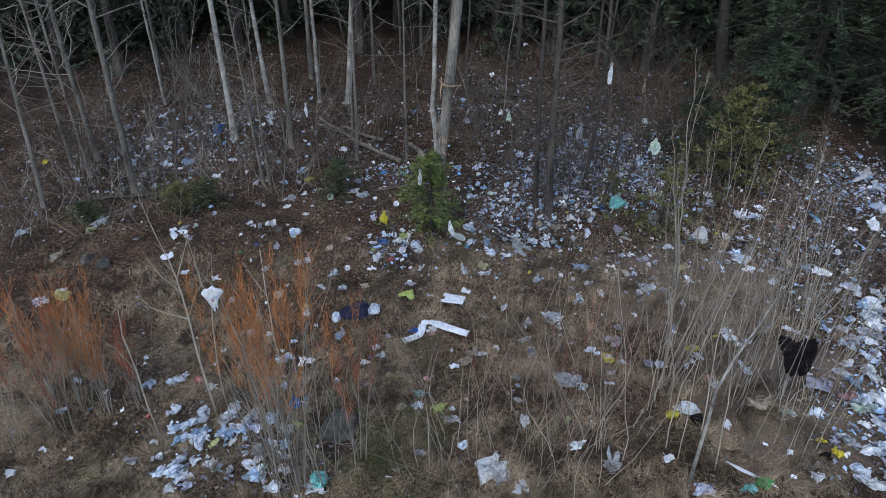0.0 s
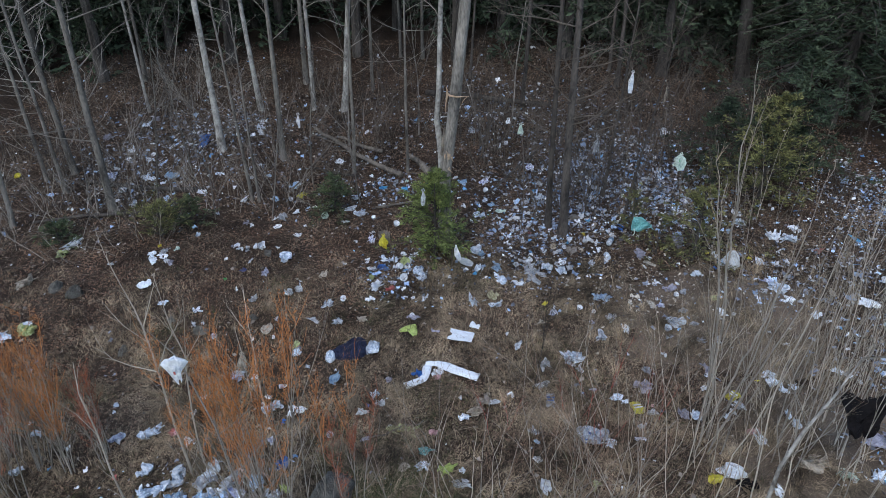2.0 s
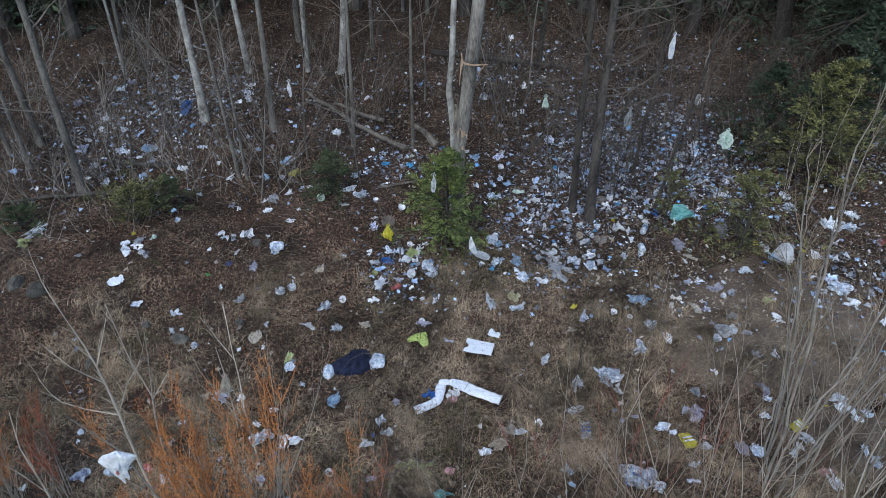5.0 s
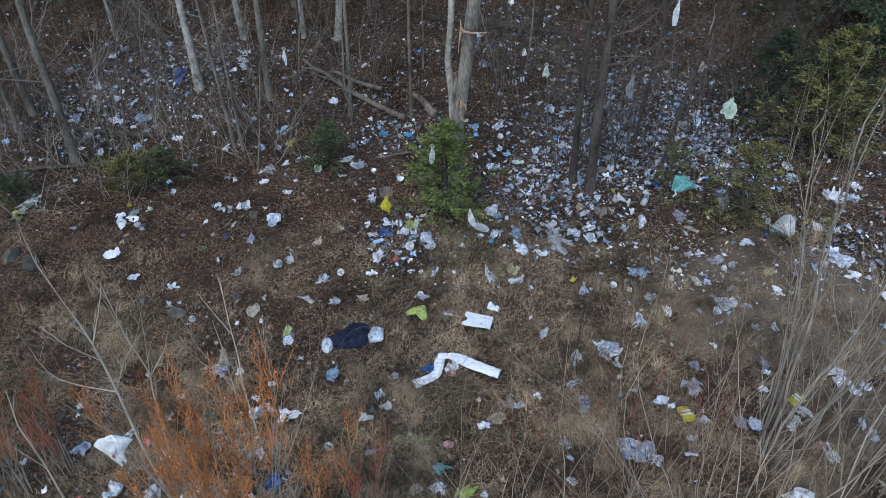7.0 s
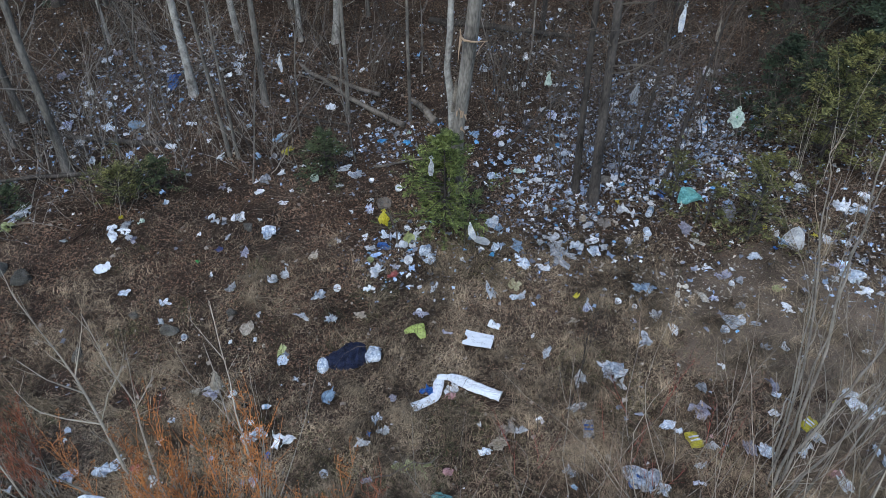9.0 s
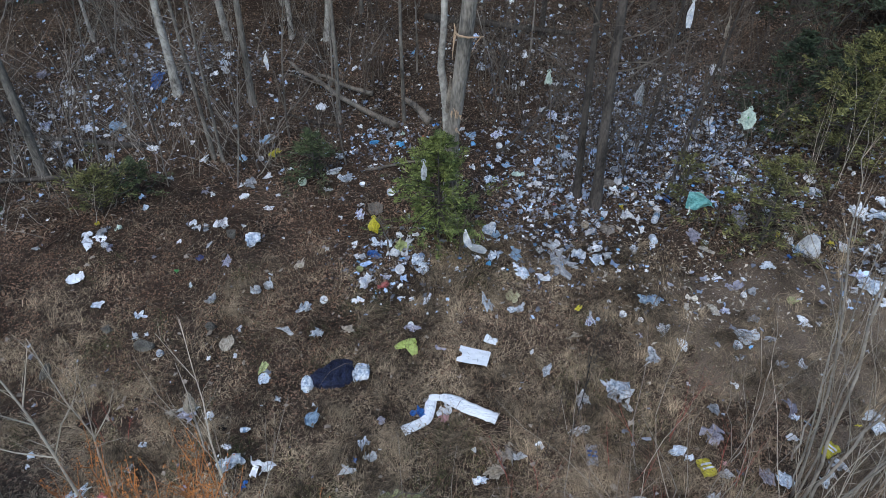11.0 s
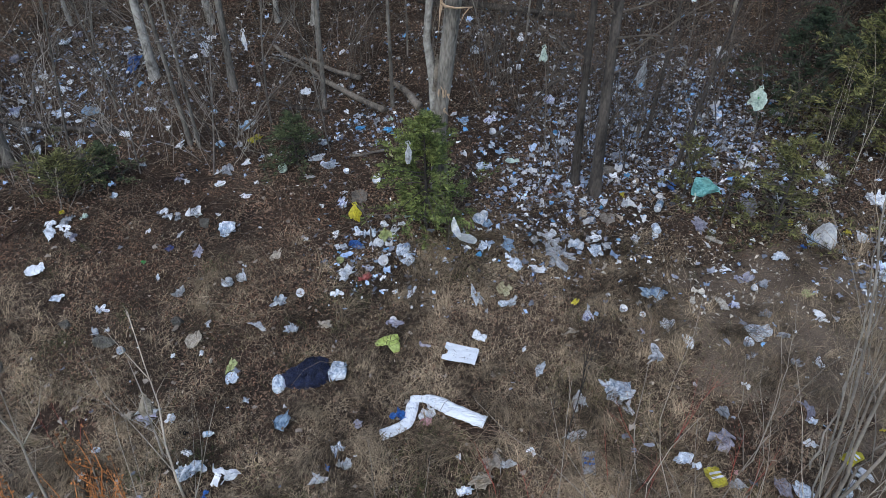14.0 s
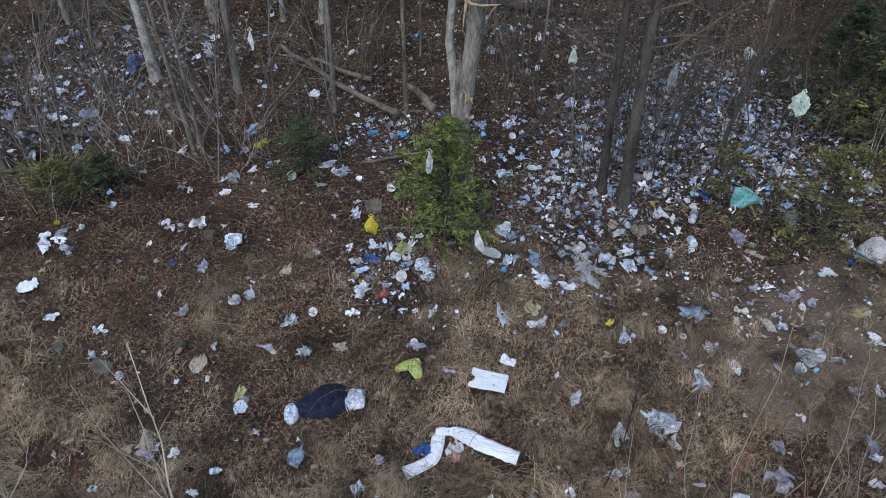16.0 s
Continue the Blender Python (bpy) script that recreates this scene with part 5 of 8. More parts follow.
def crumple(seed, long, wide, tall, net=13, folds=6):
    """A sheet of film folded over itself again and again, then pressed to a size."""
    q = np.random.default_rng(seed)
    s = np.linspace(-1, 1, net)
    u, w = np.meshgrid(s, s)
    u, w = u * np.sqrt(1 - w * w / 2.2), w * np.sqrt(1 - u * u / 2.2)
    p = np.stack([u * 1.0, w * q.uniform(0.6, 1.0), 0 * u], -1).reshape(-1, 3) + q.normal(0, 0.02, (net * net, 3))
    for k in range(folds):
        c = p[q.integers(len(p))] * 0.6
        a = q.uniform(0, 2 * np.pi)
        axis_way = np.array([np.cos(a), np.sin(a), q.normal(0, 0.25)])
        axis_way /= np.linalg.norm(axis_way)
        nrm = np.cross([0, 0, 1.0], axis_way)
        nrm /= np.linalg.norm(nrm)
        far = (p - c) @ nrm
        turn = q.choice((-1, 1)) * q.uniform(1.2, 2.7) * np.clip(far / 0.16, 0, 1)
        d = p - c
        cs, sn = np.cos(turn)[:, None], np.sin(turn)[:, None]
        p = c + d * cs + np.cross(axis_way, d) * sn + axis_way * (d @ axis_way)[:, None] * (1 - cs)
    p += q.normal(0, 0.012, p.shape)
    cloth_net = p.reshape(net, net, 3)
    for _ in range(4):
        rim = np.pad(cloth_net, ((1, 1), (1, 1), (0, 0)), mode="edge")
        cloth_net = 0.5 * cloth_net + 0.125 * (rim[:-2, 1:-1] + rim[2:, 1:-1] + rim[1:-1, :-2] + rim[1:-1, 2:])
    p = cloth_net.reshape(-1, 3)
    flat = p[:, :2] - p[:, :2].mean(0)
    way = np.linalg.eigh(flat.T @ flat)[1]
    flat = flat @ way[:, ::-1]
    low, high = np.percentile(flat, 3, 0), np.percentile(flat, 97, 0)
    flat = (flat - (low + high) / 2) / (high - low) * (long, wide)
    z = p[:, 2] - np.percentile(p[:, 2], 4)
    z = np.clip(z / max(np.percentile(z, 96), 1e-3), -0.05, 1.15) * tall
    shape = Shape()
    shape.grid(np.concatenate([flat, z[:, None]], 1).reshape(net, net, 3).tolist())
    return shape


def wad(seed, long, wide, tall, count, net, folds):
    """Several folded pieces of one film, bunched together."""
    rnd = random.Random(seed)
    shape = Shape()
    for k in range(count):
        size = rnd.uniform(0.5, 0.75)
        a, r = 2 * math.pi * (k + rnd.random()) / count, rnd.uniform(0.15, 0.28)
        one = crumple(seed * 7 + k, long * size, wide * size * rnd.uniform(0.8, 1.3), tall * rnd.uniform(0.7, 1.2), net, folds)
        tilt_shape(one, pose(long * r * math.cos(a), wide * r * math.sin(a), 0, rnd.gauss(0, 9), rnd.gauss(0, 9), rnd.uniform(-50, 50)))
        first = len(shape.v)
        shape.v += one.v
        shape.f += [tuple(first + q for q in f) for f in one.f]
    low = min(p.z for p in shape.v) * 0.5
    for p in shape.v:
        p.z -= low
    return shape


def lump(name, x, y, long, wide, yaw, tint, seed, tall, label, category, lift, sharp=1.0, group="", detail=(6, 26), film=()):
    shape = wad(seed, long, wide, tall, *film) if film else heap(seed, long, wide, tall, *detail, sharp)
    drape(shape, x, y, yaw, lift)
    ob = new(name, shape.mesh(name, TINT[tint], bool(film)))
    ob.matrix_basis = pose(x, y, float(lie(x, y)), 0, 0, yaw)
    return tagged(ob, label, category, group)


def bag(x, y, long, wide, yaw, tint, seed):
    """A crumpled carrier bag."""
    tall = min(0.10, max(0.05, 0.5 * min(long, wide)))
    return lump("plastic_bag", x, y, long, wide, yaw, tint, seed, tall, f"crumpled {WORD[tint]} plastic bag lying {lies_on(x, y)}", "plastic bag", 0.03 if y < 0.6 else 0.012, film=(3 + seed % 2, 11, 6) if long * wide < 0.05 else (5, 13, 7))


def full(x, y, long, wide, yaw, tint, seed):
    """A knotted bag still full of rubbish."""
    return lump("full_bag", x, y, long, wide, yaw, tint, seed, 0.24, f"bulging {WORD[tint]} plastic bag full of rubbish {lies_on(x, y)}", "plastic bag", 0.01, 0.6, detail=(14, 44))


def scrap(x, y, long, wide, yaw, tint, seed):
    """A small torn wad of film or tissue."""
    tall = min(0.09, max(0.04, 0.5 * min(long, wide)))
    return lump("litter_scrap", x, y, long, wide, yaw, tint, seed, tall, f"small torn {WORD[tint]} scrap of litter {lies_on(x, y)}", "litter", 0.03 if y < 0.6 else 0.012, film=(2, 9, 5))


def leaf_sheet(seed, long, wide, curl=0.03, nx=8, ny=6, thick=0.004, torn=0.06, notch=False, blunt=0.0):
    """A bent sheet with some thickness and uneven edges."""
    o = Vector((seed * 2.3 % 83, seed * 5.1 % 71, 0))
    shape, top, low = Shape(), [], []
    for j in range(ny + 1):
        up, dn = [], []
        for i in range(nx + 1):
            u, w = i / nx - 0.5, j / ny - 0.5
            x = u * long + torn * long * noise.noise(o + Vector((u * 3, w * 5, 1))) * (abs(w) + 0.3)
            y = w * wide + torn * wide * 1.5 * noise.noise(o + Vector((u * 5, w * 3, 2)))
            if notch and i == 0 and 2 <= j <= 3:
                x += long * 0.13
            x, y = x * (1 - blunt * 4 * w * w), y * (1 - 0.7 * blunt * 4 * u * u)
            z = curl * (noise.noise(o + Vector((u * 2.4, w * 2.4, 3))) + 0.6 * abs(noise.noise(o + Vector((u * 5, w * 5, 4))))) + 0.6 * curl
            up.append((x, y, z + thick))
            dn.append((x, y, z))
        top.append(up)
        low.append(dn)
    shape.grid(top)
    n = len(shape.v)
    low = [list(reversed(row)) for row in low]
    shape.grid(low)
    wide_n = nx + 1
    rim = [i for i in range(wide_n)] + [j * wide_n + nx for j in range(1, ny + 1)] + [ny * wide_n + i for i in range(nx - 1, -1, -1)] + [j * wide_n for j in range(ny - 1, 0, -1)]
    under = lambda q: n + (q // wide_n) * wide_n + (nx - q % wide_n)
    for a, b in zip(rim, rim[1:] + rim[:1]):
        shape.f.append((a, under(a), under(b), b))
    return shape


def sheet(x, y, long, wide, yaw, tint, seed, curl=0.035):
    shape = leaf_sheet(seed, long, wide, curl, 10, 8, 0.004, 0.2, blunt=0.16 + 0.14 * (seed % 3))
    drape(shape, x, y, yaw, 0.035 if y < 0.6 else 0.015)
    ob = new("flat_scrap", shape.mesh("flat_scrap", TINT[tint]))
    ob.matrix_basis = pose(x, y, float(lie(x, y)), 0, 0, yaw)
    return tagged(ob, f"flat bent {WORD[tint]} sheet of packaging {lies_on(x, y)}", "packaging")


def lathe(profile, segs=18, open_ends=False):
    """Turns a profile of (radius, height) round the upright axis."""
    shape = Shape()
    shape.grid([[(r * math.cos(2 * math.pi * k / segs), r * math.sin(2 * math.pi * k / segs), z) for k in range(segs)] for r, z in profile], True)
    if not open_ends:
        shape.f.append(tuple(range(len(shape.v) - segs, len(shape.v))))
        shape.f.append(tuple(reversed(range(segs))))
    return shape


def tilt_shape(shape, m):
    shape.v = [m @ p for p in shape.v]
    return shape


def bowl(x, y, long, wide, yaw, tint, seed):
    """A thrown-away tub or cup, tipped to show its inside."""
    r = long / 2
    shape = lathe([(0.55 * r, 0), (0.8 * r, 0.45 * r), (r, 1.3 * r), (1.1 * r, 1.32 * r), (0.9 * r, 1.26 * r), (0.72 * r, 0.5 * r), (0.5 * r, 0.06 * r)])
    tilt_shape(shape, pose(0, 0, 0.25 * r, 24 + 20 * math.sin(seed), 22 * math.cos(seed * 2), 0))
    ob = new("tub", shape.mesh("tub", TINT[tint], True))
    ob.matrix_basis = pose(x, y, float(lie(x, y)) + 0.02, 0, 0, yaw)
    return tagged(ob, f"tipped-over {WORD[tint]} plastic tub {lies_on(x, y)}", "tub")


def can(x, y, long, wide, yaw, tint, seed):
    """A drink can or short tin lying on its side."""
    r = max(0.03, wide / 2)
    shape = lathe([(0.8 * r, 0), (r, 0.1 * r), (r, long - 0.15 * r), (0.85 * r, long), (0.75 * r, long - 0.06 * r)])
    for p in shape.v:
        p.x *= 1 + 0.12 * noise.noise(Vector((p.z * 20, seed, 0)))
    tilt_shape(shape, pose(-long / 2, 0, r + 0.015, 0, 90, 0))
    ob = new("can", shape.mesh("can", TINT[tint], True))
    ob.matrix_basis = pose(x, y, float(lie(x, y)), 0, 0, yaw)
    return tagged(ob, f"dented {WORD[tint]} drink can {lies_on(x, y)}", "can")


def bottle(x, y, long, wide, yaw, tint, seed):
    """A plastic bottle on its side: body, label, cap."""
    r = max(0.03, wide / 2)
    thing = base("plastic_bottle", x, y, f"squashed {WORD[tint]} plastic bottle {lies_on(x, y)}", "bottle", yaw=yaw)
    lay = pose(-long / 2, 0, r + 0.02, 0, 90, 0)
    body = lathe([(0.7 * r, 0), (r, 0.06 * long), (0.94 * r, 0.3 * long), (r, 0.6 * long), (0.9 * r, 0.72 * long), (0.4 * r, 0.88 * long), (0.36 * r, 0.94 * long)])
    part("body", tilt_shape(body, lay), TINT[tint], thing, smooth=True)
    part("cap", tilt_shape(lathe([(0.42 * r, 0.935 * long), (0.42 * r, long)]), lay), TINT["white"], thing, "white screw cap")
    part("wrapper", tilt_shape(lathe([(1.0 * r, 0.32 * long), (1.015 * r, 0.33 * long), (1.03 * r, 0.57 * long), (1.0 * r, 0.58 * long)]), lay), TINT["pale_blue"], thing, "pale blue paper band", True)
    return thing


def rock(x, y, long, wide, yaw, seed, tall=None):
    """A fieldstone: a worn block with broken faces, sunk into the ground."""
    tall = tall or 0.55 * min(long, wide)
    rnd = random.Random(seed)
    bm = bmesh.new()
    bmesh.ops.create_icosphere(bm, subdivisions=4, radius=1.0)
    cuts = [(Vector((rnd.gauss(0, 1), rnd.gauss(0, 1), rnd.gauss(0.2, 0.8))).normalized(), rnd.uniform(0.5, 0.82)) for _ in range(13)]
    o = Vector((seed * 1.7 % 53, seed * 0.9 % 31, 4))
    for v in bm.verts:
        p = v.co.copy()
        for n, far in cuts:
            over = p.dot(n) - far
            if over > 0:
                p -= n * over * 0.97
        p *= 1 + 0.10 * noise.noise(o + p * 2) + 0.09 * noise.noise(o + p * 5) + 0.05 * noise.noise(o + p * 13)
        v.co = (p.x * long / 2, p.y * wide / 2, p.z * tall * 0.8 + tall * 0.25)
    me = bpy.data.meshes.new("rock")
    bm.to_mesh(me)
    bm.free()
    me.materials.append(STONE)
    me.polygons.foreach_set("use_smooth", [True] * len(me.polygons))
    ob = new("rock", me)
    ob.matrix_basis = pose(x, y, float(lie(x, y)), 0, 0, yaw)
    return tagged(ob, f"grey lichened fieldstone half sunk {lies_on(x, y)}", "rock")


def hanging(x, y, z, wide, tall, yaw, tint, seed, label, mark="", taper=False):
    """A bag caught on a twig: pinched where it hangs, folded and ragged below. z: where it hangs."""
    thing = new("hanging_bag")
    thing.matrix_basis = pose(x, y, z, 0, 0, yaw)
    tagged(thing, label, "plastic bag", "bags caught on twigs")
    o = Vector((seed * 2.9, seed * 1.3, 0))
    rows = []
    for j in range(10):
        t = j / 9
        grow_w = (0.10 + 0.95 * math.sin(min(1, t * 1.35) * math.pi / 2) ** 1.2) * (1 - 0.30 * max(0, t - 0.6) / 0.4)
        if taper:
            grow_w = 0.55 + 0.6 * min(1, t * 5) - 1.0 * t
        row = []
        for k in range(22):
            a = 2 * math.pi * k / 22
            fold = 1 + 0.3 * math.sin(5 * a + seed) * t + 0.25 * math.sin(9 * a + 2 * seed) * t + 0.75 * noise.noise(o + Vector((math.cos(a) * 1.5, math.sin(a) * 1.5, t * 2.5)))
            row.append((math.cos(a) * wide / 2 * grow_w * fold + 0.12 * wide * noise.noise(o + Vector((0, t * 2, 7))), math.sin(a) * wide * 0.2 * grow_w * fold,
                        -tall * t * (1 + 0.45 * noise.noise(o + Vector((math.cos(a) * 2, math.sin(a) * 2, 4))))))
        rows.append(row)
    shape = Shape()
    shape.grid(rows, True)
    shape.f.append(tuple(range(9 * 22, 10 * 22)))
    shape.f.append(tuple(reversed(range(22))))
    part("body", shape, TINT[tint], thing)
    ear = Shape()
    ear.tube([Vector((-0.02, 0, -0.06 * tall)), Vector((-0.03, 0.01, 0.0)), Vector((0.01, 0.0, 0.03)), Vector((0.03, -0.01, -0.05 * tall))], [0.010, 0.008, 0.008, 0.010], 5)
    part("handle", ear, TINT[tint], thing)
    if mark:
        spot = leaf_sheet(seed + 3, wide * 0.09, tall * 0.13, 0.004, 4, 3, 0.003, 0.15)
        tilt_shape(spot, pose(0.0, -wide * 0.245, -tall * 0.5, 90, 0, 0))
        part("print", spot, TINT[mark], thing, f"faded {WORD[mark]} print")
    return thing


def perch(x, y, z, seed, mat=BARK_TWIG, off=(0.15, 0.1)):
    """The thin shoot on which something hangs at height z."""
    fx, fy = x + off[0], y + off[1]
    thing = base("wood_sapling", fx, fy, "thin leafless shoot with litter caught on it", "sapling", "undergrowth saplings")
    z0 = float(lie(fx, fy))
    rnd = random.Random(seed)
    top = Vector((x - fx, y - fy, z - z0 + 0.02))
    shape = Shape()
    shape.tube([Vector((0, 0, -0.05)), Vector((0.01, 0, top.z * 0.35)), Vector((top.x * 0.4, top.y * 0.4, top.z * 0.75)), top, top + Vector((top.x * 0.8, top.y * 0.5, 0.35))], [0.012, 0.010, 0.008, 0.006, 0.002], 5)
    for k in range(5):
        grow(shape, rnd, Vector((top.x * 0.3, top.y * 0.3, top.z * rnd.uniform(0.4, 0.75))), Vector((rnd.gauss(0, 1), rnd.gauss(0, 1), 0.9)), rnd.uniform(0.4, 0.9), 0.005, 1, 4, 0.1, 0.02, 3)
    part("stem", shape, mat, thing)


# bags caught on twigs
perch(-0.95, 0.50, 0.98, 1)
hanging(-0.95, 0.50, 0.96, 0.13, 0.22, 10, "yellow", 3, "bright yellow plastic bag hung on a thin shoot")
perch(4.44, 2.14, 1.95, 2)
hanging(4.44, 2.12, 1.90, 0.21, 0.25, -25, "mint", 5, "pale mint plastic bag with green print hung on a twig", "green")
teal_bag = new("draped_bag")
teal_bag.matrix_basis = pose(3.57, 1.02, 0.97, 52, 6, -10)
tagged(teal_bag, "teal plastic bag draped over a sparse cedar", "plastic bag", "bags caught on twigs")
drooping = leaf_sheet(8, 0.31, 0.24, 0.09, 14, 11, 0.003, 0.05, blunt=0.12)
for p in drooping.v:
    p.y *= 1.05 - 0.75 * min(1, max(0, (p.x + 0.02) / 0.16))
    p.z += 0.05 * math.sin(9 * p.y + 6 * p.x)
part("body", drooping, TINT["teal"], teal_bag, smooth=True)
strap = Shape()
strap.tube([Vector((-0.10, -0.09, 0.02)), Vector((-0.07, -0.15, 0.0)), Vector((-0.09, -0.20, -0.03))], [0.014, 0.007, 0.010], 5)
part("handle", strap, TINT["mint"], teal_bag, "pale torn handle")
part("knot", crumple(23, 0.09, 0.07, 0.03, 9, 3), TINT["teal"], teal_bag, smooth=True).location = (0.17, 0.0, 0.04)
perch(3.53, 2.93, 3.2, 4)
hanging(3.53, 2.90, 3.2, 0.12, 0.36, 30, "white", 11, "long white plastic bag caught high on a twig")
perch(1.42, 1.92, 2.5, 5)
hanging(1.42, 1.90, 2.5, 0.09, 0.17, -10, "mint", 13, "pale mint torn bag caught on a branch")
perch(-1.86, -5.45, 3.05, 6, BARK_SHOOT, (0.25, 0.1))
hanging(-1.88, -5.48, 3.07, 0.17, 0.21, 8, "white", 17, "white plastic bag with red print caught on a tall shoot", "red", True)
perch(-2.62, -2.36, 0.62, 7, BARK_SHOOT, (0.10, -0.2))
hanging(-2.62, -2.37, 0.62, 0.12, 0.24, 30, "tan", 19, "tan paper bag hung on a thin shoot")
perch(4.55, 4.0, 2.6, 8)
hanging(4.55, 4.0, 2.6, 0.10, 0.30, 50, "tan", 23, "narrow torn tan strip caught on a twig")
perch(-2.98, 3.5, 2.1, 9)
hanging(-2.98, 3.5, 2.1, 0.06, 0.26, 10, "white", 29, "narrow white strip caught on a twig")
perch(3.05, 3.0, 1.9, 10)
hanging(3.05, 3.0, 1.9, 0.12, 0.32, 10, "clear", 31, "long translucent film hung on a branch")
hanging(-0.27, 0.72, 1.72, 0.07, 0.26, 0, "clear", 37, "pale torn film caught in the small cedar")
perch(4.95, -3.75, 1.55, 11, BARK_SHOOT, (0.1, 0.15))
dark_sheet = new("hung_sheet")
dark_sheet.matrix_basis = pose(4.9, -3.84, 1.15) @ pose(0, 0, 0, 68, 0, -12)
tagged(dark_sheet, "torn black plastic sheet hung in the saplings", "plastic sheet", "bags caught on twigs")
torn = leaf_sheet(43, 0.46, 0.46, 0.10, 14, 12, 0.003, 0.16)
for p in torn.v:
    p.x *= 0.8 + 1.3 * p.y
part("film", torn, TINT["black"], dark_sheet)

rag = new("white_rag")
rag.matrix_basis = pose(0.37, 0.47, 0.52)
tagged(rag, "white torn plastic strip propped up beside a cedar", "plastic bag", "bags caught on twigs")
for name, line in (("strip", ((-0.065, -0.01, 0.29, 0.02), (-0.06, -0.02, 0.20, 0.075), (-0.035, -0.03, 0.10, 0.11), (-0.01, -0.01, 0.03, 0.085), (0.01, 0.0, -0.02, 0.05))),
                   ("torn_end", ((-0.015, 0.0, 0.03, 0.05), (0.05, 0.03, -0.04, 0.12), (0.11, 0.06, -0.08, 0.15), (0.18, 0.08, -0.13, 0.13), (0.235, 0.09, -0.16, 0.07)))):
    rows = []
    for k, (px, py, pz, w) in enumerate(line):
        a, b = line[max(k - 1, 0)], line[min(k + 1, 4)]
        d = Vector((b[0] - a[0], 0, b[2] - a[2])).normalized()
        side = Vector((-d.z, 0, d.x))
        ring = []
        for i in range(12):
            q = 2 * math.pi * i / 12
            fold = 0.016 * noise.noise(Vector((k * 1.3, i * 0.9, 4)))
            c = Vector((px, py, pz)) + side * (math.cos(q) * w / 2) + Vector((0, 1, 0)) * (math.sin(q) * 0.012 + fold)
            ring.append(tuple(c))
        rows.append(ring)
    shape = Shape()
    shape.grid(rows, True)
    shape.f.append(tuple(range(48, 60)))
    shape.f.append(tuple(reversed(range(12))))
    part(name, shape, TINT["white"], rag)
perch(0.29, 0.46, 0.86, 12, BARK_TWIG, (-0.06, 0.12))

# the navy sack with what spills from it
sack = base("garbage_bag", -1.27, -1.56, "torn navy black garbage bag lying on dead grass", "garbage bag", yaw=14)
core = heap(48, 0.60, 0.32, 0.15, 18, 64, 0.5)
drape(core, -1.27, -1.56, 14, 0.02)
part("body", core, TINT["navy"], sack)
folds = heap(57, 0.34, 0.24, 0.13, 16, 56, 1.1)
tilt_shape(folds, pose(0.09, 0.05, 0.04, 0, 0, 15))
drape(folds, -1.27, -1.56, 14, 0.03)
part("loose_film", folds, TINT["navy"], sack, "crinkled navy film bunched over the bag")


def board(x, y, yaw):
    """A notched white sheet with dark scratches."""
    thing = base("white_board", x, y, "notched white plastic sheet with dark scratches on dead grass", "packaging", yaw=yaw)
    shape = leaf_sheet(7, 0.375, 0.235, 0.012, 8, 6, 0.006, 0.02, True)
    drape(shape, x, y, yaw, 0.10)
    part("panel", shape, TINT["paper"], thing)
    rnd = random.Random(3)
    for _ in range(7):
        a = Vector((rnd.uniform(-0.14, 0.16), rnd.uniform(-0.08, 0.08), 0.128))
        d = Vector((rnd.gauss(0, 0.028), rnd.gauss(0, 0.02), 0))
        mark = Shape()
        mark.tube([a - d, a + d * 0.2 + Vector((0, 0.008, 0)), a + d], [0.0008, 0.0017, 0.0007], 4)
        part("scratch", mark, TINT["black"], thing, "dark twig-like scratch")
    return thing


def ribbon(points, widths, tall, seed, across=10, steps=30):
    """A flat length of cloth along points on the ground: creased, with a turned edge. Vertices in the world."""
    o = Vector((seed * 1.7, seed * 0.6, 0))
    top, low = [], []
    for j in range(steps + 1):
        t = j / steps * (len(points) - 1)
        k = min(int(t), len(points) - 2)
        f = t - k
        p0, p1, p2, p3 = (Vector(points[min(max(q, 0), len(points) - 1)]) for q in (k - 1, k, k + 1, k + 2))
        p = 0.5 * (2 * p1 + (p2 - p0) * f + (2 * p0 - 5 * p1 + 4 * p2 - p3) * f * f + (3 * p1 - p0 - 3 * p2 + p3) * f ** 3)
        d = (p2 - p0).lerp(p3 - p1, f).normalized()
        w = (widths[k] + (widths[k + 1] - widths[k]) * f) * (1 + 0.12 * noise.noise(o + Vector((t * 4, 0, 1))))
        up, dn = [], []
        for i in range(across + 1):
            u = (i / across - 0.5) * w * (1 + 0.10 * noise.noise(o + Vector((t * 5, i * 0.6, 5))))
            x, y = p.x - d.y * u, p.y + d.x * u
            edge = min(1, 5 * min(i, across - i) / across + 0.1)
            crease = 0.55 + 0.5 * noise.noise(o + Vector((t * 2.2, u * 16, 2))) + 0.35 * abs(noise.noise(o + Vector((t * 5, u * 30, 3))))
            z = float(lie(x, y)) + 0.045
            up.append((x, y, z + tall * edge * crease))
            dn.append((x, y, z - 0.004))
        top.append(up)
        low.append(dn)
    shape = Shape()
    shape.grid([a + list(reversed(b)) for a, b in zip(top, low)], True)
    m = 2 * across + 2
    shape.f.append(tuple(reversed(range(m))))
    shape.f.append(tuple(range(steps * m, (steps + 1) * m)))
    return shape


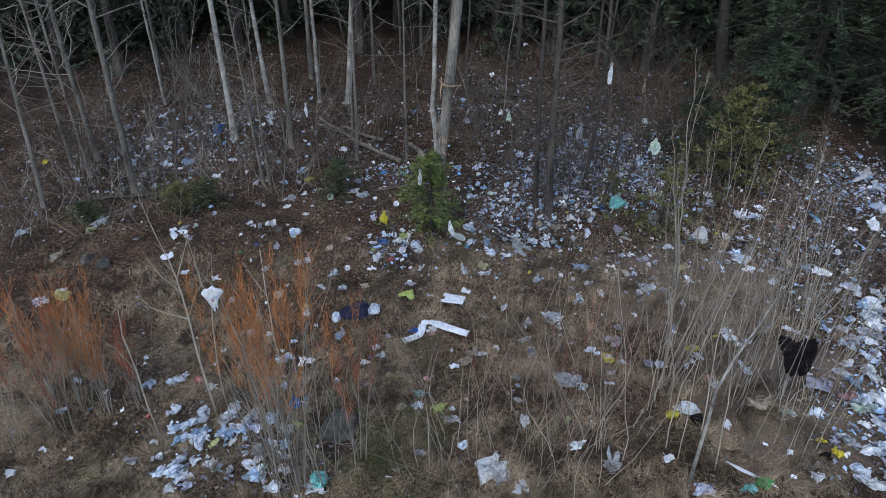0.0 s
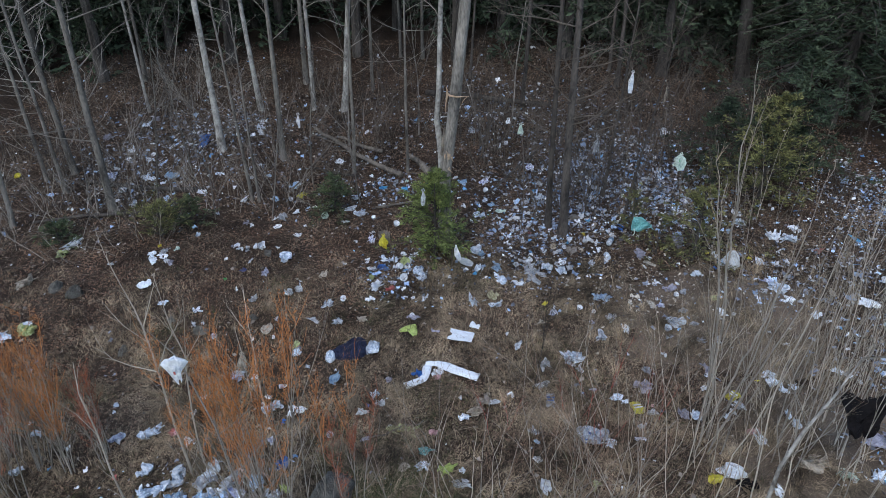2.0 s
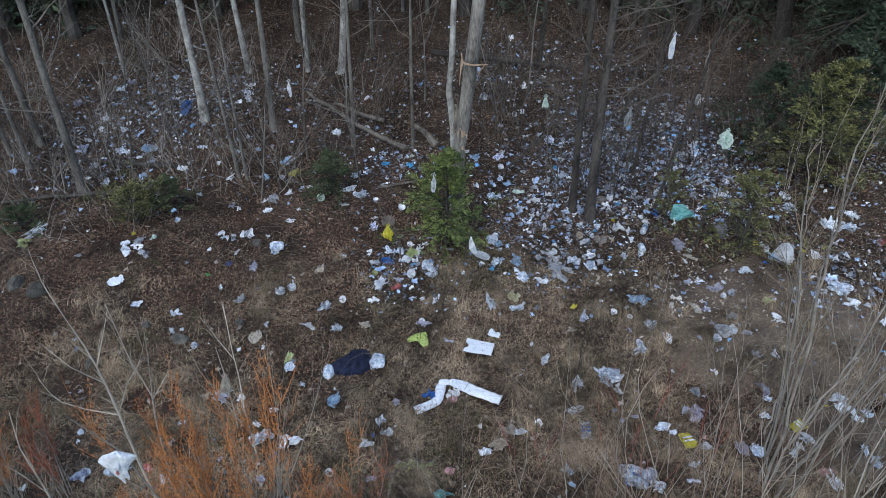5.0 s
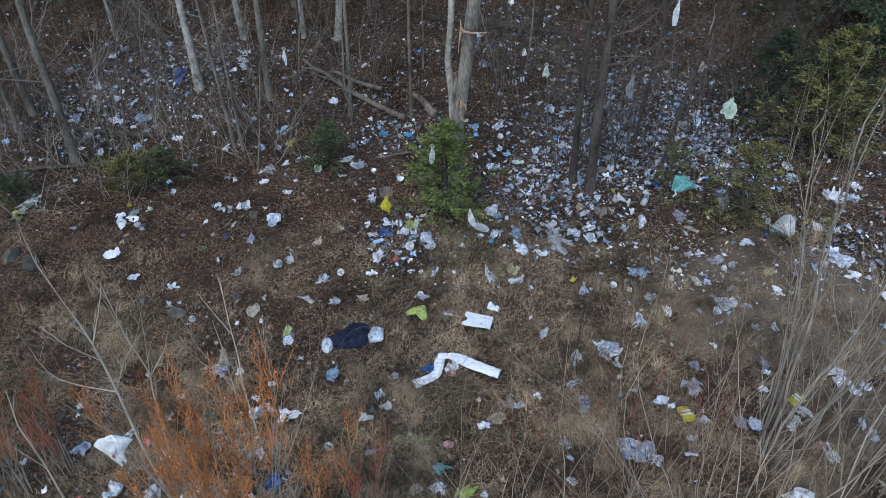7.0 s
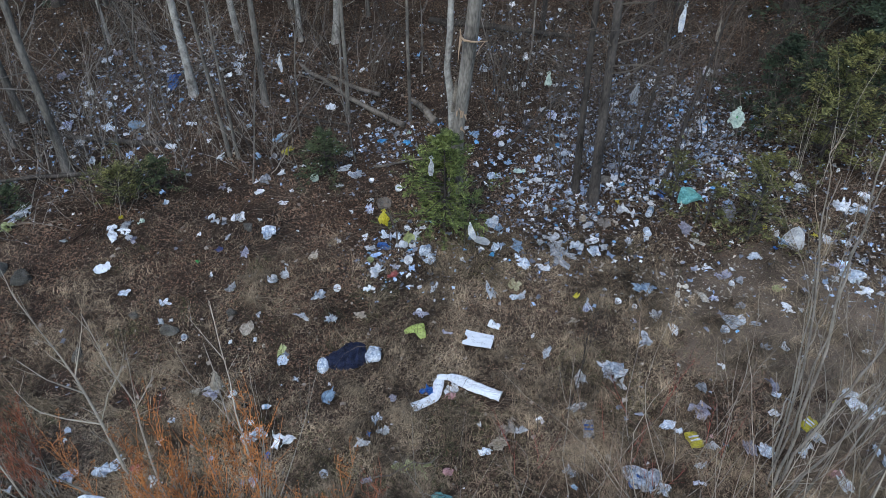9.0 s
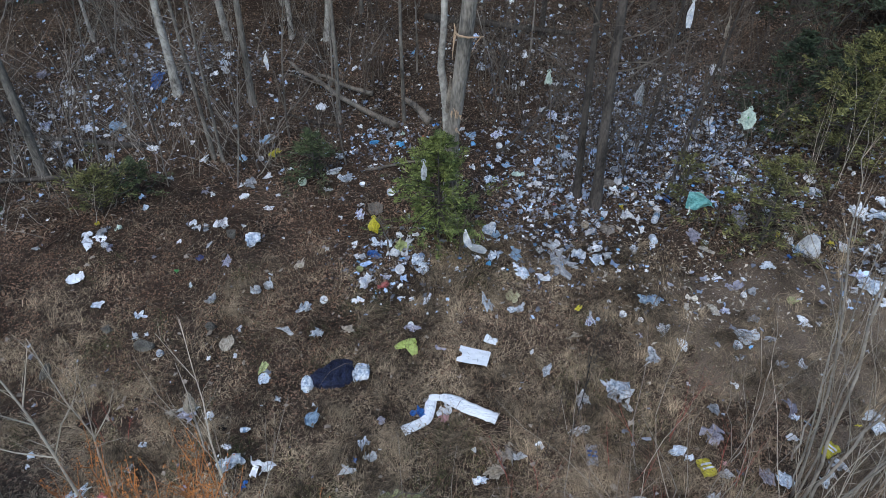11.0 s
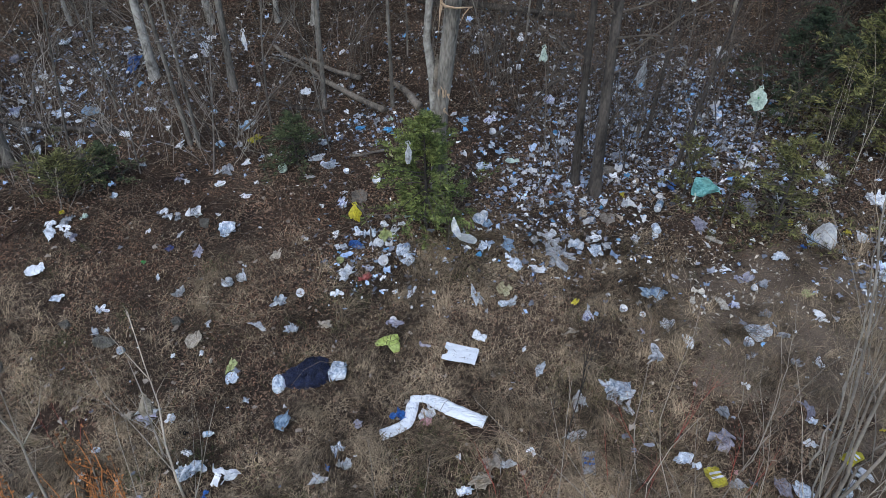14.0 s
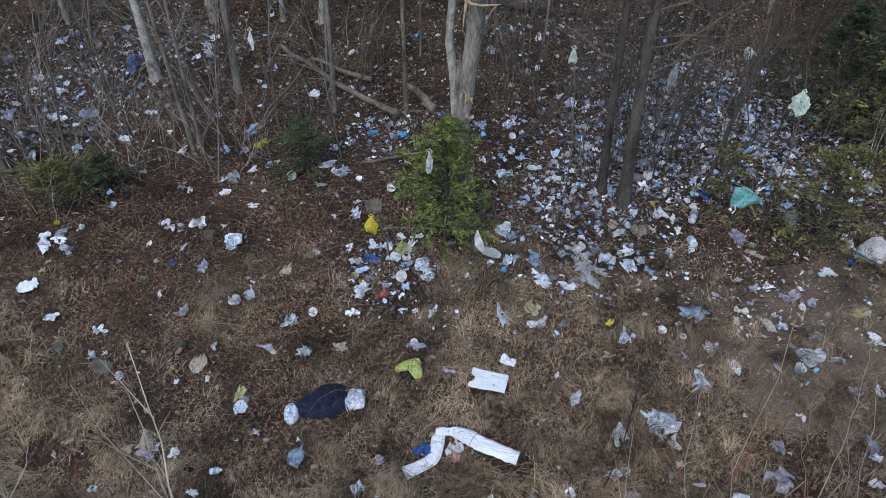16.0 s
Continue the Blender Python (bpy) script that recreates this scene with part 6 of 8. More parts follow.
def trousers(x, y, label):
    """Flung trousers: two legs that part at the waist, each a part."""
    thing = base("white_trousers", x, y, label, "clothing")
    z0 = float(lie(x, y))
    for seed, points, widths in ((5, ((-0.03, -1.90), (-0.07, -1.99), (-0.085, -2.09), (-0.12, -2.21), (-0.22, -2.285), (-0.37, -2.36)), (0.05, 0.13, 0.13, 0.13, 0.12, 0.15)),
                                 (9, ((-0.10, -1.94), (0.03, -1.935), (0.10, -1.94), (0.20, -1.985), (0.34, -2.075), (0.505, -2.15), (0.67, -2.215)), (0.08, 0.08, 0.12, 0.17, 0.165, 0.15, 0.155))):
        leg = ribbon(points, widths, 0.035 if seed == 5 else 0.042, seed)
        for p in leg.v:
            p -= Vector((x, y, z0 - (0.012 if seed == 9 else 0)))
        part("leg", leg, TINT["paper"], thing, smooth=False)
    return thing


def lime_bag(x, y):
    """A bag pressed flat, bent like a boomerang."""
    thing = base("plastic_bag", x, y, "flat lime green plastic bag bent on dead grass", "plastic bag")
    z0 = float(lie(x, y))
    for points, widths, seed in ((((x - 0.15, y - 0.01), (x - 0.06, y + 0.03), (x + 0.03, y + 0.05), (x + 0.10, y + 0.09)), (0.05, 0.12, 0.15, 0.08), 21), (((x + 0.02, y + 0.05), (x + 0.07, y - 0.04), (x + 0.105, y - 0.13)), (0.14, 0.13, 0.07), 23)):
        flap = ribbon(points, widths, 0.03, seed, 8, 16)
        for p in flap.v:
            p -= Vector((x, y, z0 - 0.004 * (seed - 21)))
        part("flap", flap, TINT["lime"], thing)
    return thing


def wrapper(x, y, long, wide, yaw, tint, band, seed):
    """A printed packet with a band across it."""
    thing = base("packet", x, y, f"crushed {WORD[tint]} packet with a {WORD[band]} band on dead grass", "packaging", yaw=yaw)
    body = leaf_sheet(seed, long, wide, 0.03, 8, 6, 0.03, 0.04)
    drape(body, x, y, yaw, 0.03)
    part("body", body, TINT[tint], thing)
    for off in (-0.12, 0.12):
        strip = leaf_sheet(seed + 1, wide * 0.85, long * 0.11, 0.006, 6, 2, 0.003, 0.02)
        tilt_shape(strip, pose(off * long, 0, 0.092, 0, 0, 90))
        drape(strip, x, y, yaw, 0.0)
        part("stripe", strip, TINT[band], thing, f"{WORD[band]} printed stripe")
    return thing

def torn_film(x, y):
    """A rag of dirty clear film: crumpled pieces trailing off in uneven shreds."""
    thing = base("torn_film", x, y, "shredded dirty clear plastic film lying on dead leaves", "plastic film")
    z0 = float(lie(x, y))
    rnd = random.Random(78)
    for k, (u, w, long, wide, yaw, tint) in enumerate(((-0.04, 0.36, 0.24, 0.15, 20, "clear"), (0.07, 0.24, 0.19, 0.13, -60, "clear"), (-0.05, 0.12, 0.24, 0.10, -75, "grey"), (0.02, -0.06, 0.30, 0.12, -68, "clear"), (0.09, -0.24, 0.26, 0.09, -58, "grey"), (-0.02, -0.20, 0.16, 0.07, -85, "grey"))):
        piece = crumple(310 + k, long, wide, 0.06, 15, 4)
        drape(piece, x + u, y + w, yaw, 0.03)
        tilt_shape(piece, pose(u, w, float(lie(x + u, y + w)) - z0, 0, 0, yaw))
        part("piece", piece, TINT[tint], thing, smooth=True)
    for k in range(11):
        a = -1.45 + rnd.gauss(0, 0.5)
        u, w, long = rnd.gauss(0.03, 0.06), rnd.uniform(-0.3, 0.3), rnd.uniform(0.12, 0.26)
        line = [(x + u + long * q * math.cos(a + 0.7 * q * rnd.gauss(0, 1)), y + w + long * q * math.sin(a)) for q in (0, 0.4, 0.7, 1)]
        strip = ribbon(line, (0.012, 0.026, 0.02, 0.006), rnd.uniform(0.04, 0.09), 140 + k, 4, 12)
        for p in strip.v:
            p -= Vector((x, y, z0))
        part("shred", strip, TINT["grey" if k % 2 else "clear"], thing)
    return thing


board(0.415, -1.365, -13)
torn_film(1.60, 0.46)
trousers(0.0, -2.05, "white trousers flung out flat on dead grass")
wrapper(2.78, -2.81, 0.19, 0.14, -77, "yellow", "white", 61)
wrapper(1.64, -2.67, 0.22, 0.12, -94, "grey", "blue", 63)
wrapper(4.1, -2.6, 0.19, 0.12, 30, "yellow", "white", 69)
lump("slipper", -1.0, 0.60, 0.21, 0.11, -20, "blue", 65, 0.08, "small bright blue slipper on dead leaves", "shoe", 0.01, 0.3)
sheet(4.18, -4.91, 0.62, 0.05, -40, "paper", 67, 0.01)

# each thing where it lies

bag(-7.73, 6.65, 0.22, 0.21, -4, "bluish", 101)
bag(-7.57, 6.93, 0.22, 0.19, -4, "lilac", 102)
bag(-8.48, 5.99, 0.23, 0.22, -4, "lilac", 103)
bag(-5.75, 5.38, 0.29, 0.18, -30, "blue", 104)
bag(-5.68, 5.12, 0.29, 0.16, -27, "blue", 105)
bag(-7.58, 5.36, 0.18, 0.18, -3, "white", 106)
scrap(-7.47, 4.94, 0.15, 0.15, 0, "white", 107)
bag(-6.99, 4.96, 0.26, 0.13, -3, "bluish", 108)
scrap(-6.99, 5.20, 0.17, 0.10, -5, "white", 109)
bag(-6.75, 4.17, 0.32, 0.15, 0, "bluish", 110)
bag(-6.19, 4.16, 0.28, 0.18, -15, "pale_blue", 111)
scrap(-6.59, 5.42, 0.19, 0.14, -15, "white", 112)
bag(-7.06, 3.61, 0.15, 0.19, 4, "white", 113)
scrap(-7.08, 3.79, 0.16, 0.15, 5, "white", 114)
bag(-6.54, 2.96, 0.14, 0.26, -3, "bluish", 115)
bag(-7.55, 4.14, 0.22, 0.24, 4, "printed", 116)
bag(-5.20, 3.33, 0.24, 0.14, -6, "white", 117)
scrap(-4.53, 3.45, 0.10, 0.10, 1, "white", 118)
scrap(-4.21, 2.95, 0.19, 0.19, 1, "white", 119)
bag(-4.50, 5.76, 0.18, 0.19, 29, "bluish", 120)
bag(-4.42, 5.47, 0.14, 0.22, 27, "white", 121)
bag(-3.26, 3.62, 0.22, 0.14, 8, "pale_blue", 122)
bag(-3.18, 3.74, 0.15, 0.13, 9, "bluish", 123)
bag(-3.02, 3.24, 0.12, 0.29, 5, "yellow", 124)
bag(-3.53, 3.02, 0.14, 0.18, 3, "pale_blue", 125)
bowl(-3.20, 3.00, 0.09, 0.15, 3, "grey", 126)
bag(-4.96, 3.95, 0.22, 0.06, -4, "bluish", 127)
scrap(-5.25, 3.94, 0.09, 0.08, -10, "white", 128)
scrap(-4.22, 3.81, 0.13, 0.09, 7, "bluish", 129)
scrap(-3.91, 4.00, 0.15, 0.08, 11, "pale_blue", 130)
scrap(-3.55, 5.52, 0.10, 0.20, 23, "rust", 131)
sheet(-2.47, 4.87, 0.20, 0.19, 6, "paper", 132)
bowl(-1.83, 4.98, 0.13, 0.15, -2, "white", 133)
scrap(-2.00, 6.17, 0.12, 0.14, -3, "white", 134)
bag(0.62, 6.01, 0.16, 0.21, -1, "bluish", 135)
bag(1.06, 6.76, 0.12, 0.12, -1, "white", 136)
scrap(1.38, 6.92, 0.12, 0.16, -1, "white", 137)
scrap(1.46, 7.52, 0.11, 0.16, -1, "white", 138)
scrap(1.69, 7.61, 0.12, 0.18, -1, "white", 139)
scrap(1.67, 6.61, 0.13, 0.13, -1, "white", 140)
can(1.26, 5.28, 0.09, 0.12, -0, "white", 141)
can(1.43, 5.41, 0.08, 0.10, -1, "white", 142)
bag(0.41, 3.86, 0.23, 0.12, 2, "pale_blue", 143)
bag(0.87, 3.87, 0.20, 0.14, 2, "printed", 144)
bag(-1.32, 3.68, 0.14, 0.12, -3, "sky_blue", 145)
bag(-0.81, 3.57, 0.13, 0.12, -2, "sky_blue", 146)
bag(-1.41, 4.08, 0.16, 0.10, -5, "bluish", 147)
bag(-1.05, 3.83, 0.18, 0.18, -4, "grey", 148)
bag(-0.83, 3.89, 0.10, 0.11, -4, "mint", 149)
scrap(-0.43, 3.74, 0.07, 0.14, -1, "rust", 150)
bowl(0.89, 3.54, 0.11, 0.16, 3, "white", 151)
bag(-1.82, 3.13, 0.21, 0.23, 0, "bluish", 152)
bag(-1.89, 2.70, 0.21, 0.11, 1, "white", 153)
bag(1.01, 3.04, 0.16, 0.09, 3, "pale_blue", 154)
bag(0.89, 3.22, 0.10, 0.14, 4, "bluish", 155)
scrap(-1.23, 3.11, 0.11, 0.07, -0, "white", 156)
bag(1.52, 2.96, 0.10, 0.09, 0, "white", 157)
scrap(0.46, 2.94, 0.10, 0.15, 5, "white", 158)
bag(1.97, 3.56, 0.10, 0.09, -3, "sky_blue", 159)
bag(2.02, 3.24, 0.19, 0.19, -4, "bluish", 160)
bag(1.92, 4.41, 0.19, 0.16, -2, "printed", 161)
bag(1.56, 2.93, 0.09, 0.09, -0, "bluish", 162)
sheet(1.21, 2.77, 0.22, 0.13, 2, "mint", 163)
bag(4.45, 5.64, 0.11, 0.15, -1, "bluish", 164)
can(5.16, 5.67, 0.09, 0.23, 0, "white", 165)
bag(4.70, 5.13, 0.13, 0.19, -1, "grey", 166)
scrap(4.74, 4.66, 0.10, 0.13, -2, "white", 167)
bag(4.35, 4.82, 0.09, 0.10, -2, "bluish", 168)
bag(4.20, 3.54, 0.09, 0.10, -5, "pale_lime", 169)
bag(4.09, 3.23, 0.14, 0.14, -6, "white", 170)
bag(4.47, 2.82, 0.09, 0.15, -4, "bluish", 171)
bag(4.88, 2.82, 0.09, 0.10, -3, "lilac", 172)
bag(5.59, 3.55, 0.12, 0.13, -0, "lime", 173)
bag(5.62, 3.73, 0.19, 0.11, -0, "printed", 174)
bag(4.64, 3.81, 0.15, 0.10, -3, "white", 175)
bag(3.56, 3.84, 0.09, 0.14, -6, "bluish", 176)
bag(3.14, 3.73, 0.12, 0.11, -7, "white", 177)
bag(2.50, 2.98, 0.10, 0.22, -6, "bluish", 178)
bag(2.85, 2.88, 0.14, 0.15, -8, "bluish", 179)
bag(3.10, 2.79, 0.09, 0.09, -8, "white", 180)
bag(3.12, 3.18, 0.12, 0.11, -8, "white", 181)
bag(3.35, 3.48, 0.14, 0.09, -7, "bluish", 182)
bag(4.34, 3.80, 0.17, 0.09, -4, "white", 183)
bag(3.95, 3.49, 0.10, 0.10, -6, "printed", 184)
sheet(-5.23, 0.74, 0.36, 0.13, -58, "paper", 185, 0.06)
scrap(-5.08, 0.84, 0.22, 0.15, -28, "white", 1185)
scrap(-4.98, 0.72, 0.13, 0.10, 10, "grey", 1186)
scrap(-5.13, 0.98, 0.16, 0.12, 40, "clear", 1187)
sheet(-5.32, 0.93, 0.16, 0.11, 15, "paper", 1188, 0.05)
bag(-4.86, 0.65, 0.13, 0.13, 1, "lilac", 186)
bag(-5.09, 1.06, 0.11, 0.13, -1, "grey", 187)
scrap(-4.91, 1.09, 0.13, 0.11, 0, "mint", 188)
scrap(-5.26, 1.19, 0.09, 0.10, -3, "yellow", 189)
sheet(-5.11, 0.05, 0.24, 0.19, 30, "paper", 190)
sheet(-4.61, -0.42, 0.18, 0.12, 30, "bluish", 191)
scrap(-3.93, 0.85, 0.11, 0.08, 3, "white", 192)
scrap(-3.76, 1.21, 0.17, 0.17, 1, "white", 193)
scrap(-3.60, 1.17, 0.15, 0.13, 20, "grey", 1193)
scrap(-3.45, 1.21, 0.20, 0.16, -10, "white", 1194)
bag(-3.37, 1.26, 0.19, 0.22, 1, "white", 194)
rock(-3.19, 1.06, 0.18, 0.28, 0, 195)
bag(-2.82, 0.85, 0.25, 0.26, -0, "bluish", 196)
scrap(-3.53, 0.49, 0.15, 0.10, 1, "dusk_blue", 197)
bag(-3.07, 0.42, 0.12, 0.20, 0, "lilac", 198)
scrap(-3.45, 0.79, 0.09, 0.18, 1, "grey", 199)
bag(-2.03, 0.35, 0.29, 0.10, 64, "tan", 200)
bag(-2.51, -0.17, 0.17, 0.17, 37, "clear", 201)
bag(-2.37, -0.04, 0.16, 0.14, 37, "clear", 202)
bag(-3.08, -0.33, 0.22, 0.11, 21, "clear", 203)
scrap(-3.72, 0.19, 0.04, 0.05, 1, "green", 204)
scrap(-3.46, -0.07, 0.06, 0.09, 0, "white", 205)
bag(-1.80, -0.48, 0.18, 0.17, -0, "bluish", 206)
bag(-3.20, 2.27, 0.18, 0.26, 1, "grey", 207)
bag(-3.22, 1.98, 0.18, 0.11, 0, "white", 208)
scrap(-3.34, 2.26, 0.11, 0.14, 1, "white", 209)
bag(-3.88, 2.07, 0.13, 0.16, 1, "lilac", 210)
scrap(-3.75, 2.02, 0.09, 0.11, 1, "white", 211)
scrap(-2.75, 1.68, 0.20, 0.09, 0, "white", 212)
bag(-4.70, 1.62, 0.11, 0.12, 1, "bluish", 213)
scrap(-2.98, 2.48, 0.11, 0.21, 1, "white", 214)
bowl(-2.32, 2.35, 0.14, 0.24, 1, "mint", 215)
scrap(-3.05, 1.22, 0.07, 0.06, 0, "white", 216)
bag(-1.68, 2.48, 0.27, 0.16, 1, "bluish", 217)
bag(-1.92, 2.16, 0.17, 0.10, 1, "clear", 218)
bowl(-1.35, 2.25, 0.09, 0.15, 2, "white", 219)
bowl(-0.90, 2.05, 0.12, 0.19, 3, "white", 220)
scrap(-1.31, 1.76, 0.11, 0.09, 2, "white", 221)
sheet(-1.08, 1.65, 0.23, 0.28, 2, "card", 222)
bag(-1.31, 1.48, 0.13, 0.22, 2, "printed", 223)
bag(-1.00, 0.83, 0.19, 0.12, -38, "bluish", 224)
bag(-0.83, 0.79, 0.17, 0.16, 1, "bluish", 225)
bag(-1.17, 0.52, 0.18, 0.10, 1, "clear", 226)
bag(-0.62, 0.75, 0.20, 0.19, 2, "pale_lime", 227)
bag(-0.52, 0.81, 0.08, 0.26, 2, "white", 228)
bag(-0.71, 0.59, 0.18, 0.14, 1, "white", 229)
scrap(-0.68, 1.00, 0.13, 0.09, 2, "white", 230)
scrap(-1.29, 0.81, 0.07, 0.13, 1, "white", 231)
bowl(-1.16, 0.22, 0.09, 0.12, 0, "pale_lime", 232)
bag(-1.05, 0.02, 0.14, 0.23, 0, "white", 233)
bowl(-0.57, 0.27, 0.13, 0.15, 1, "white", 234)
bag(-0.33, 0.42, 0.18, 0.21, 1, "bluish", 235)
bag(-0.27, 0.25, 0.20, 0.14, 1, "bluish", 236)
bag(-0.78, -0.09, 0.22, 0.09, 28, "red", 237)
bag(-0.79, 0.09, 0.17, 0.08, 1, "printed", 238)
bag(-1.10, -0.36, 0.16, 0.07, -0, "white", 239)
bowl(-1.54, -0.35, 0.10, 0.12, -0, "white", 240)
scrap(-0.38, -0.33, 0.11, 0.06, 0, "white", 241)
sheet(-0.19, -0.36, 0.25, 0.07, 69, "paper", 242)
bag(0.67, 1.21, 0.18, 0.23, 3, "bluish", 243)
bag(0.78, 1.07, 0.14, 0.14, 2, "pale_blue", 244)
bag(0.72, 0.57, 0.14, 0.16, 2, "bluish", 245)
bag(1.03, 0.57, 0.18, 0.25, 1, "pale_blue", 246)
bag(1.08, 0.24, 0.28, 0.15, -55, "bluish", 247)
bag(1.38, 0.10, 0.22, 0.10, -50, "white", 248)
bag(1.40, 0.74, 0.15, 0.13, 20, "clear", 250)
bag(0.77, 2.57, 0.24, 0.17, 5, "bluish", 251)
bag(1.46, 2.53, 0.21, 0.08, 1, "white", 252)
bag(1.19, 2.23, 0.12, 0.16, 2, "bluish", 253)
bag(0.96, 1.87, 0.16, 0.09, 3, "printed", 254)
scrap(1.52, 2.09, 0.12, 0.10, 0, "white", 255)
scrap(1.74, 2.27, 0.12, 0.17, -1, "bluish", 256)
scrap(0.63, 0.41, 0.11, 0.07, 1, "sky_blue", 257)
bag(0.94, -0.30, 0.15, 0.15, 0, "butter", 258)
bag(0.94, -0.55, 0.19, 0.09, 0, "bluish", 259)
bag(0.60, -0.42, 0.15, 0.26, 10, "bluish", 260)
scrap(1.74, 1.95, 0.06, 0.09, -1, "red", 261)
bag(1.93, 0.60, 0.25, 0.16, -20, "bluish", 262)
bag(2.16, 0.42, 0.16, 0.22, -1, "bluish", 263)
bag(2.21, 0.72, 0.15, 0.20, -2, "white", 264)
bag(2.31, 0.52, 0.12, 0.17, -1, "clear", 265)
bowl(2.13, 1.36, 0.11, 0.18, -2, "tan", 266)
sheet(2.45, 1.22, 0.20, 0.25, -3, "card", 267)
scrap(2.61, 1.21, 0.08, 0.22, -4, "tan", 268)
bag(2.78, 1.56, 0.14, 0.20, -5, "white", 269)
bag(2.75, 1.77, 0.06, 0.09, -6, "yellow", 270)
bag(2.46, 1.64, 0.09, 0.12, -4, "bluish", 271)
scrap(2.41, 1.51, 0.07, 0.08, -4, "sky_blue", 272)
scrap(2.94, 1.46, 0.11, 0.15, -5, "white", 273)
bottle(3.20, 1.44, 0.33, 0.10, 65, "bluish", 274)
scrap(2.94, 1.16, 0.10, 0.12, -4, "white", 275)
bag(2.72, 0.73, 0.11, 0.13, -2, "bluish", 276)
scrap(2.73, 0.65, 0.07, 0.06, -2, "white", 277)
can(3.03, 0.87, 0.14, 0.10, -85, "bluish", 278)
bag(2.94, 2.50, 0.09, 0.09, -7, "bluish", 279)
bag(2.91, 2.25, 0.09, 0.08, -7, "sky_blue", 280)
sheet(2.66, 2.45, 0.22, 0.23, -7, "card", 281)
scrap(3.03, 2.10, 0.10, 0.12, -7, "tan", 282)
bag(2.64, 2.17, 0.08, 0.08, -6, "white", 283)
bag(2.05, 2.19, 0.09, 0.17, -3, "white", 284)
scrap(3.46, 2.16, 0.08, 0.10, -7, "white", 285)
bag(3.23, 1.86, 0.09, 0.10, -6, "white", 286)
scrap(3.50, 1.98, 0.07, 0.35, -6, "blue", 287)
scrap(3.52, 1.78, 0.06, 0.21, -5, "tan", 288)
bag(3.64, 0.97, 0.11, 0.34, -3, "lilac", 289)
sheet(3.74, 0.66, 0.24, 0.10, -36, "cream", 290)
scrap(3.62, 0.51, 0.07, 0.12, -2, "white", 291)
bag(4.43, 1.33, 0.18, 0.35, -2, "lilac", 292)
scrap(4.84, 0.99, 0.08, 0.12, -1, "yellow", 293)
full(5.17, 0.66, 0.32, 0.34, 0, "white", 294)
bag(4.99, 0.64, 0.20, 0.16, -0, "powder", 295)
bag(4.94, 0.90, 0.12, 0.18, -0, "white", 296)
scrap(4.84, 0.48, 0.10, 0.08, -0, "blue", 297)
bag(4.44, 0.27, 0.20, 0.13, -20, "bluish", 298)
scrap(4.52, 0.25, 0.06, 0.11, -0, "white", 299)
scrap(3.72, 0.08, 0.20, 0.07, -1, "white", 300)
bag(3.90, -0.10, 0.24, 0.10, -10, "lilac", 301)
bowl(3.95, -0.25, 0.08, 0.12, -0, "white", 302)
bag(4.10, -0.20, 0.12, 0.09, -0, "grey", 303)
bag(4.54, -0.37, 0.15, 0.10, 0, "pale_lime", 304)
bag(2.72, -0.39, 0.24, 0.19, -0, "powder", 305)
scrap(2.75, -0.49, 0.07, 0.08, -0, "grey", 306)
scrap(2.53, -0.52, 0.08, 0.06, -0, "white", 307)
scrap(2.20, -0.37, 0.09, 0.06, -0, "white", 308)
scrap(1.78, -0.50, 0.10, 0.13, -66, "yellow", 309)
scrap(2.24, 0.19, 0.06, 0.14, -1, "tan", 310)
scrap(2.42, 0.22, 0.10, 0.07, -1, "white", 311)
sheet(3.27, -0.33, 0.16, 0.07, -8, "cream", 312)
sheet(3.16, -0.50, 0.15, 0.07, 80, "cream", 313)
sheet(3.50, -0.55, 0.24, 0.10, -68, "cream", 314)
bag(3.64, -0.55, 0.12, 0.10, 0, "printed", 315)
scrap(3.63, -0.37, 0.08, 0.07, -0, "white", 316)
rock(-3.73, -1.12, 0.26, 0.23, -0, 317)
rock(-4.32, -0.83, 0.16, 0.17, -0, 318)
rock(-2.97, -0.79, 0.18, 0.17, -0, 319)
scrap(-3.89, -0.98, 0.10, 0.16, -0, "white", 320)
scrap(-3.77, -0.93, 0.07, 0.06, -0, "white", 321)
bowl(-3.46, -1.21, 0.09, 0.13, -0, "bluish", 322)
bag(-3.97, -0.62, 0.17, 0.07, 0, "bluish", 323)
scrap(-2.56, -0.85, 0.06, 0.13, -0, "white", 324)
bag(-1.97, -0.87, 0.24, 0.06, -17, "grey", 325)
sheet(-2.67, -1.09, 0.19, 0.24, -0, "tan", 326)
scrap(-2.50, -1.31, 0.06, 0.08, 0, "white", 327)
scrap(-2.82, -1.32, 0.09, 0.02, -0, "white", 328)
scrap(-2.37, -1.41, 0.04, 0.07, 1, "tan", 329)
sheet(-2.11, -1.49, 0.10, 0.18, 2, "pale_lime", 330)
sheet(-2.07, -1.65, 0.14, 0.15, 3, "bluish", 331)
bag(-2.86, -2.09, 0.23, 0.12, -0, "clear", 332)
bag(-3.06, -2.10, 0.13, 0.09, -0, "tan", 333)
bag(-2.58, -2.15, 0.11, 0.09, 32, "white", 334)
bottle(-2.12, -2.34, 0.11, 0.06, 13, "bluish", 335)
scrap(-2.38, -2.31, 0.12, 0.06, 0, "black", 336)
bag(-2.28, -2.55, 0.11, 0.05, 0, "white", 337)
bag(-3.22, -2.51, 0.10, 0.06, -0, "bluish", 338)
scrap(-1.82, -1.90, 0.14, 0.06, 3, "bluish", 339)
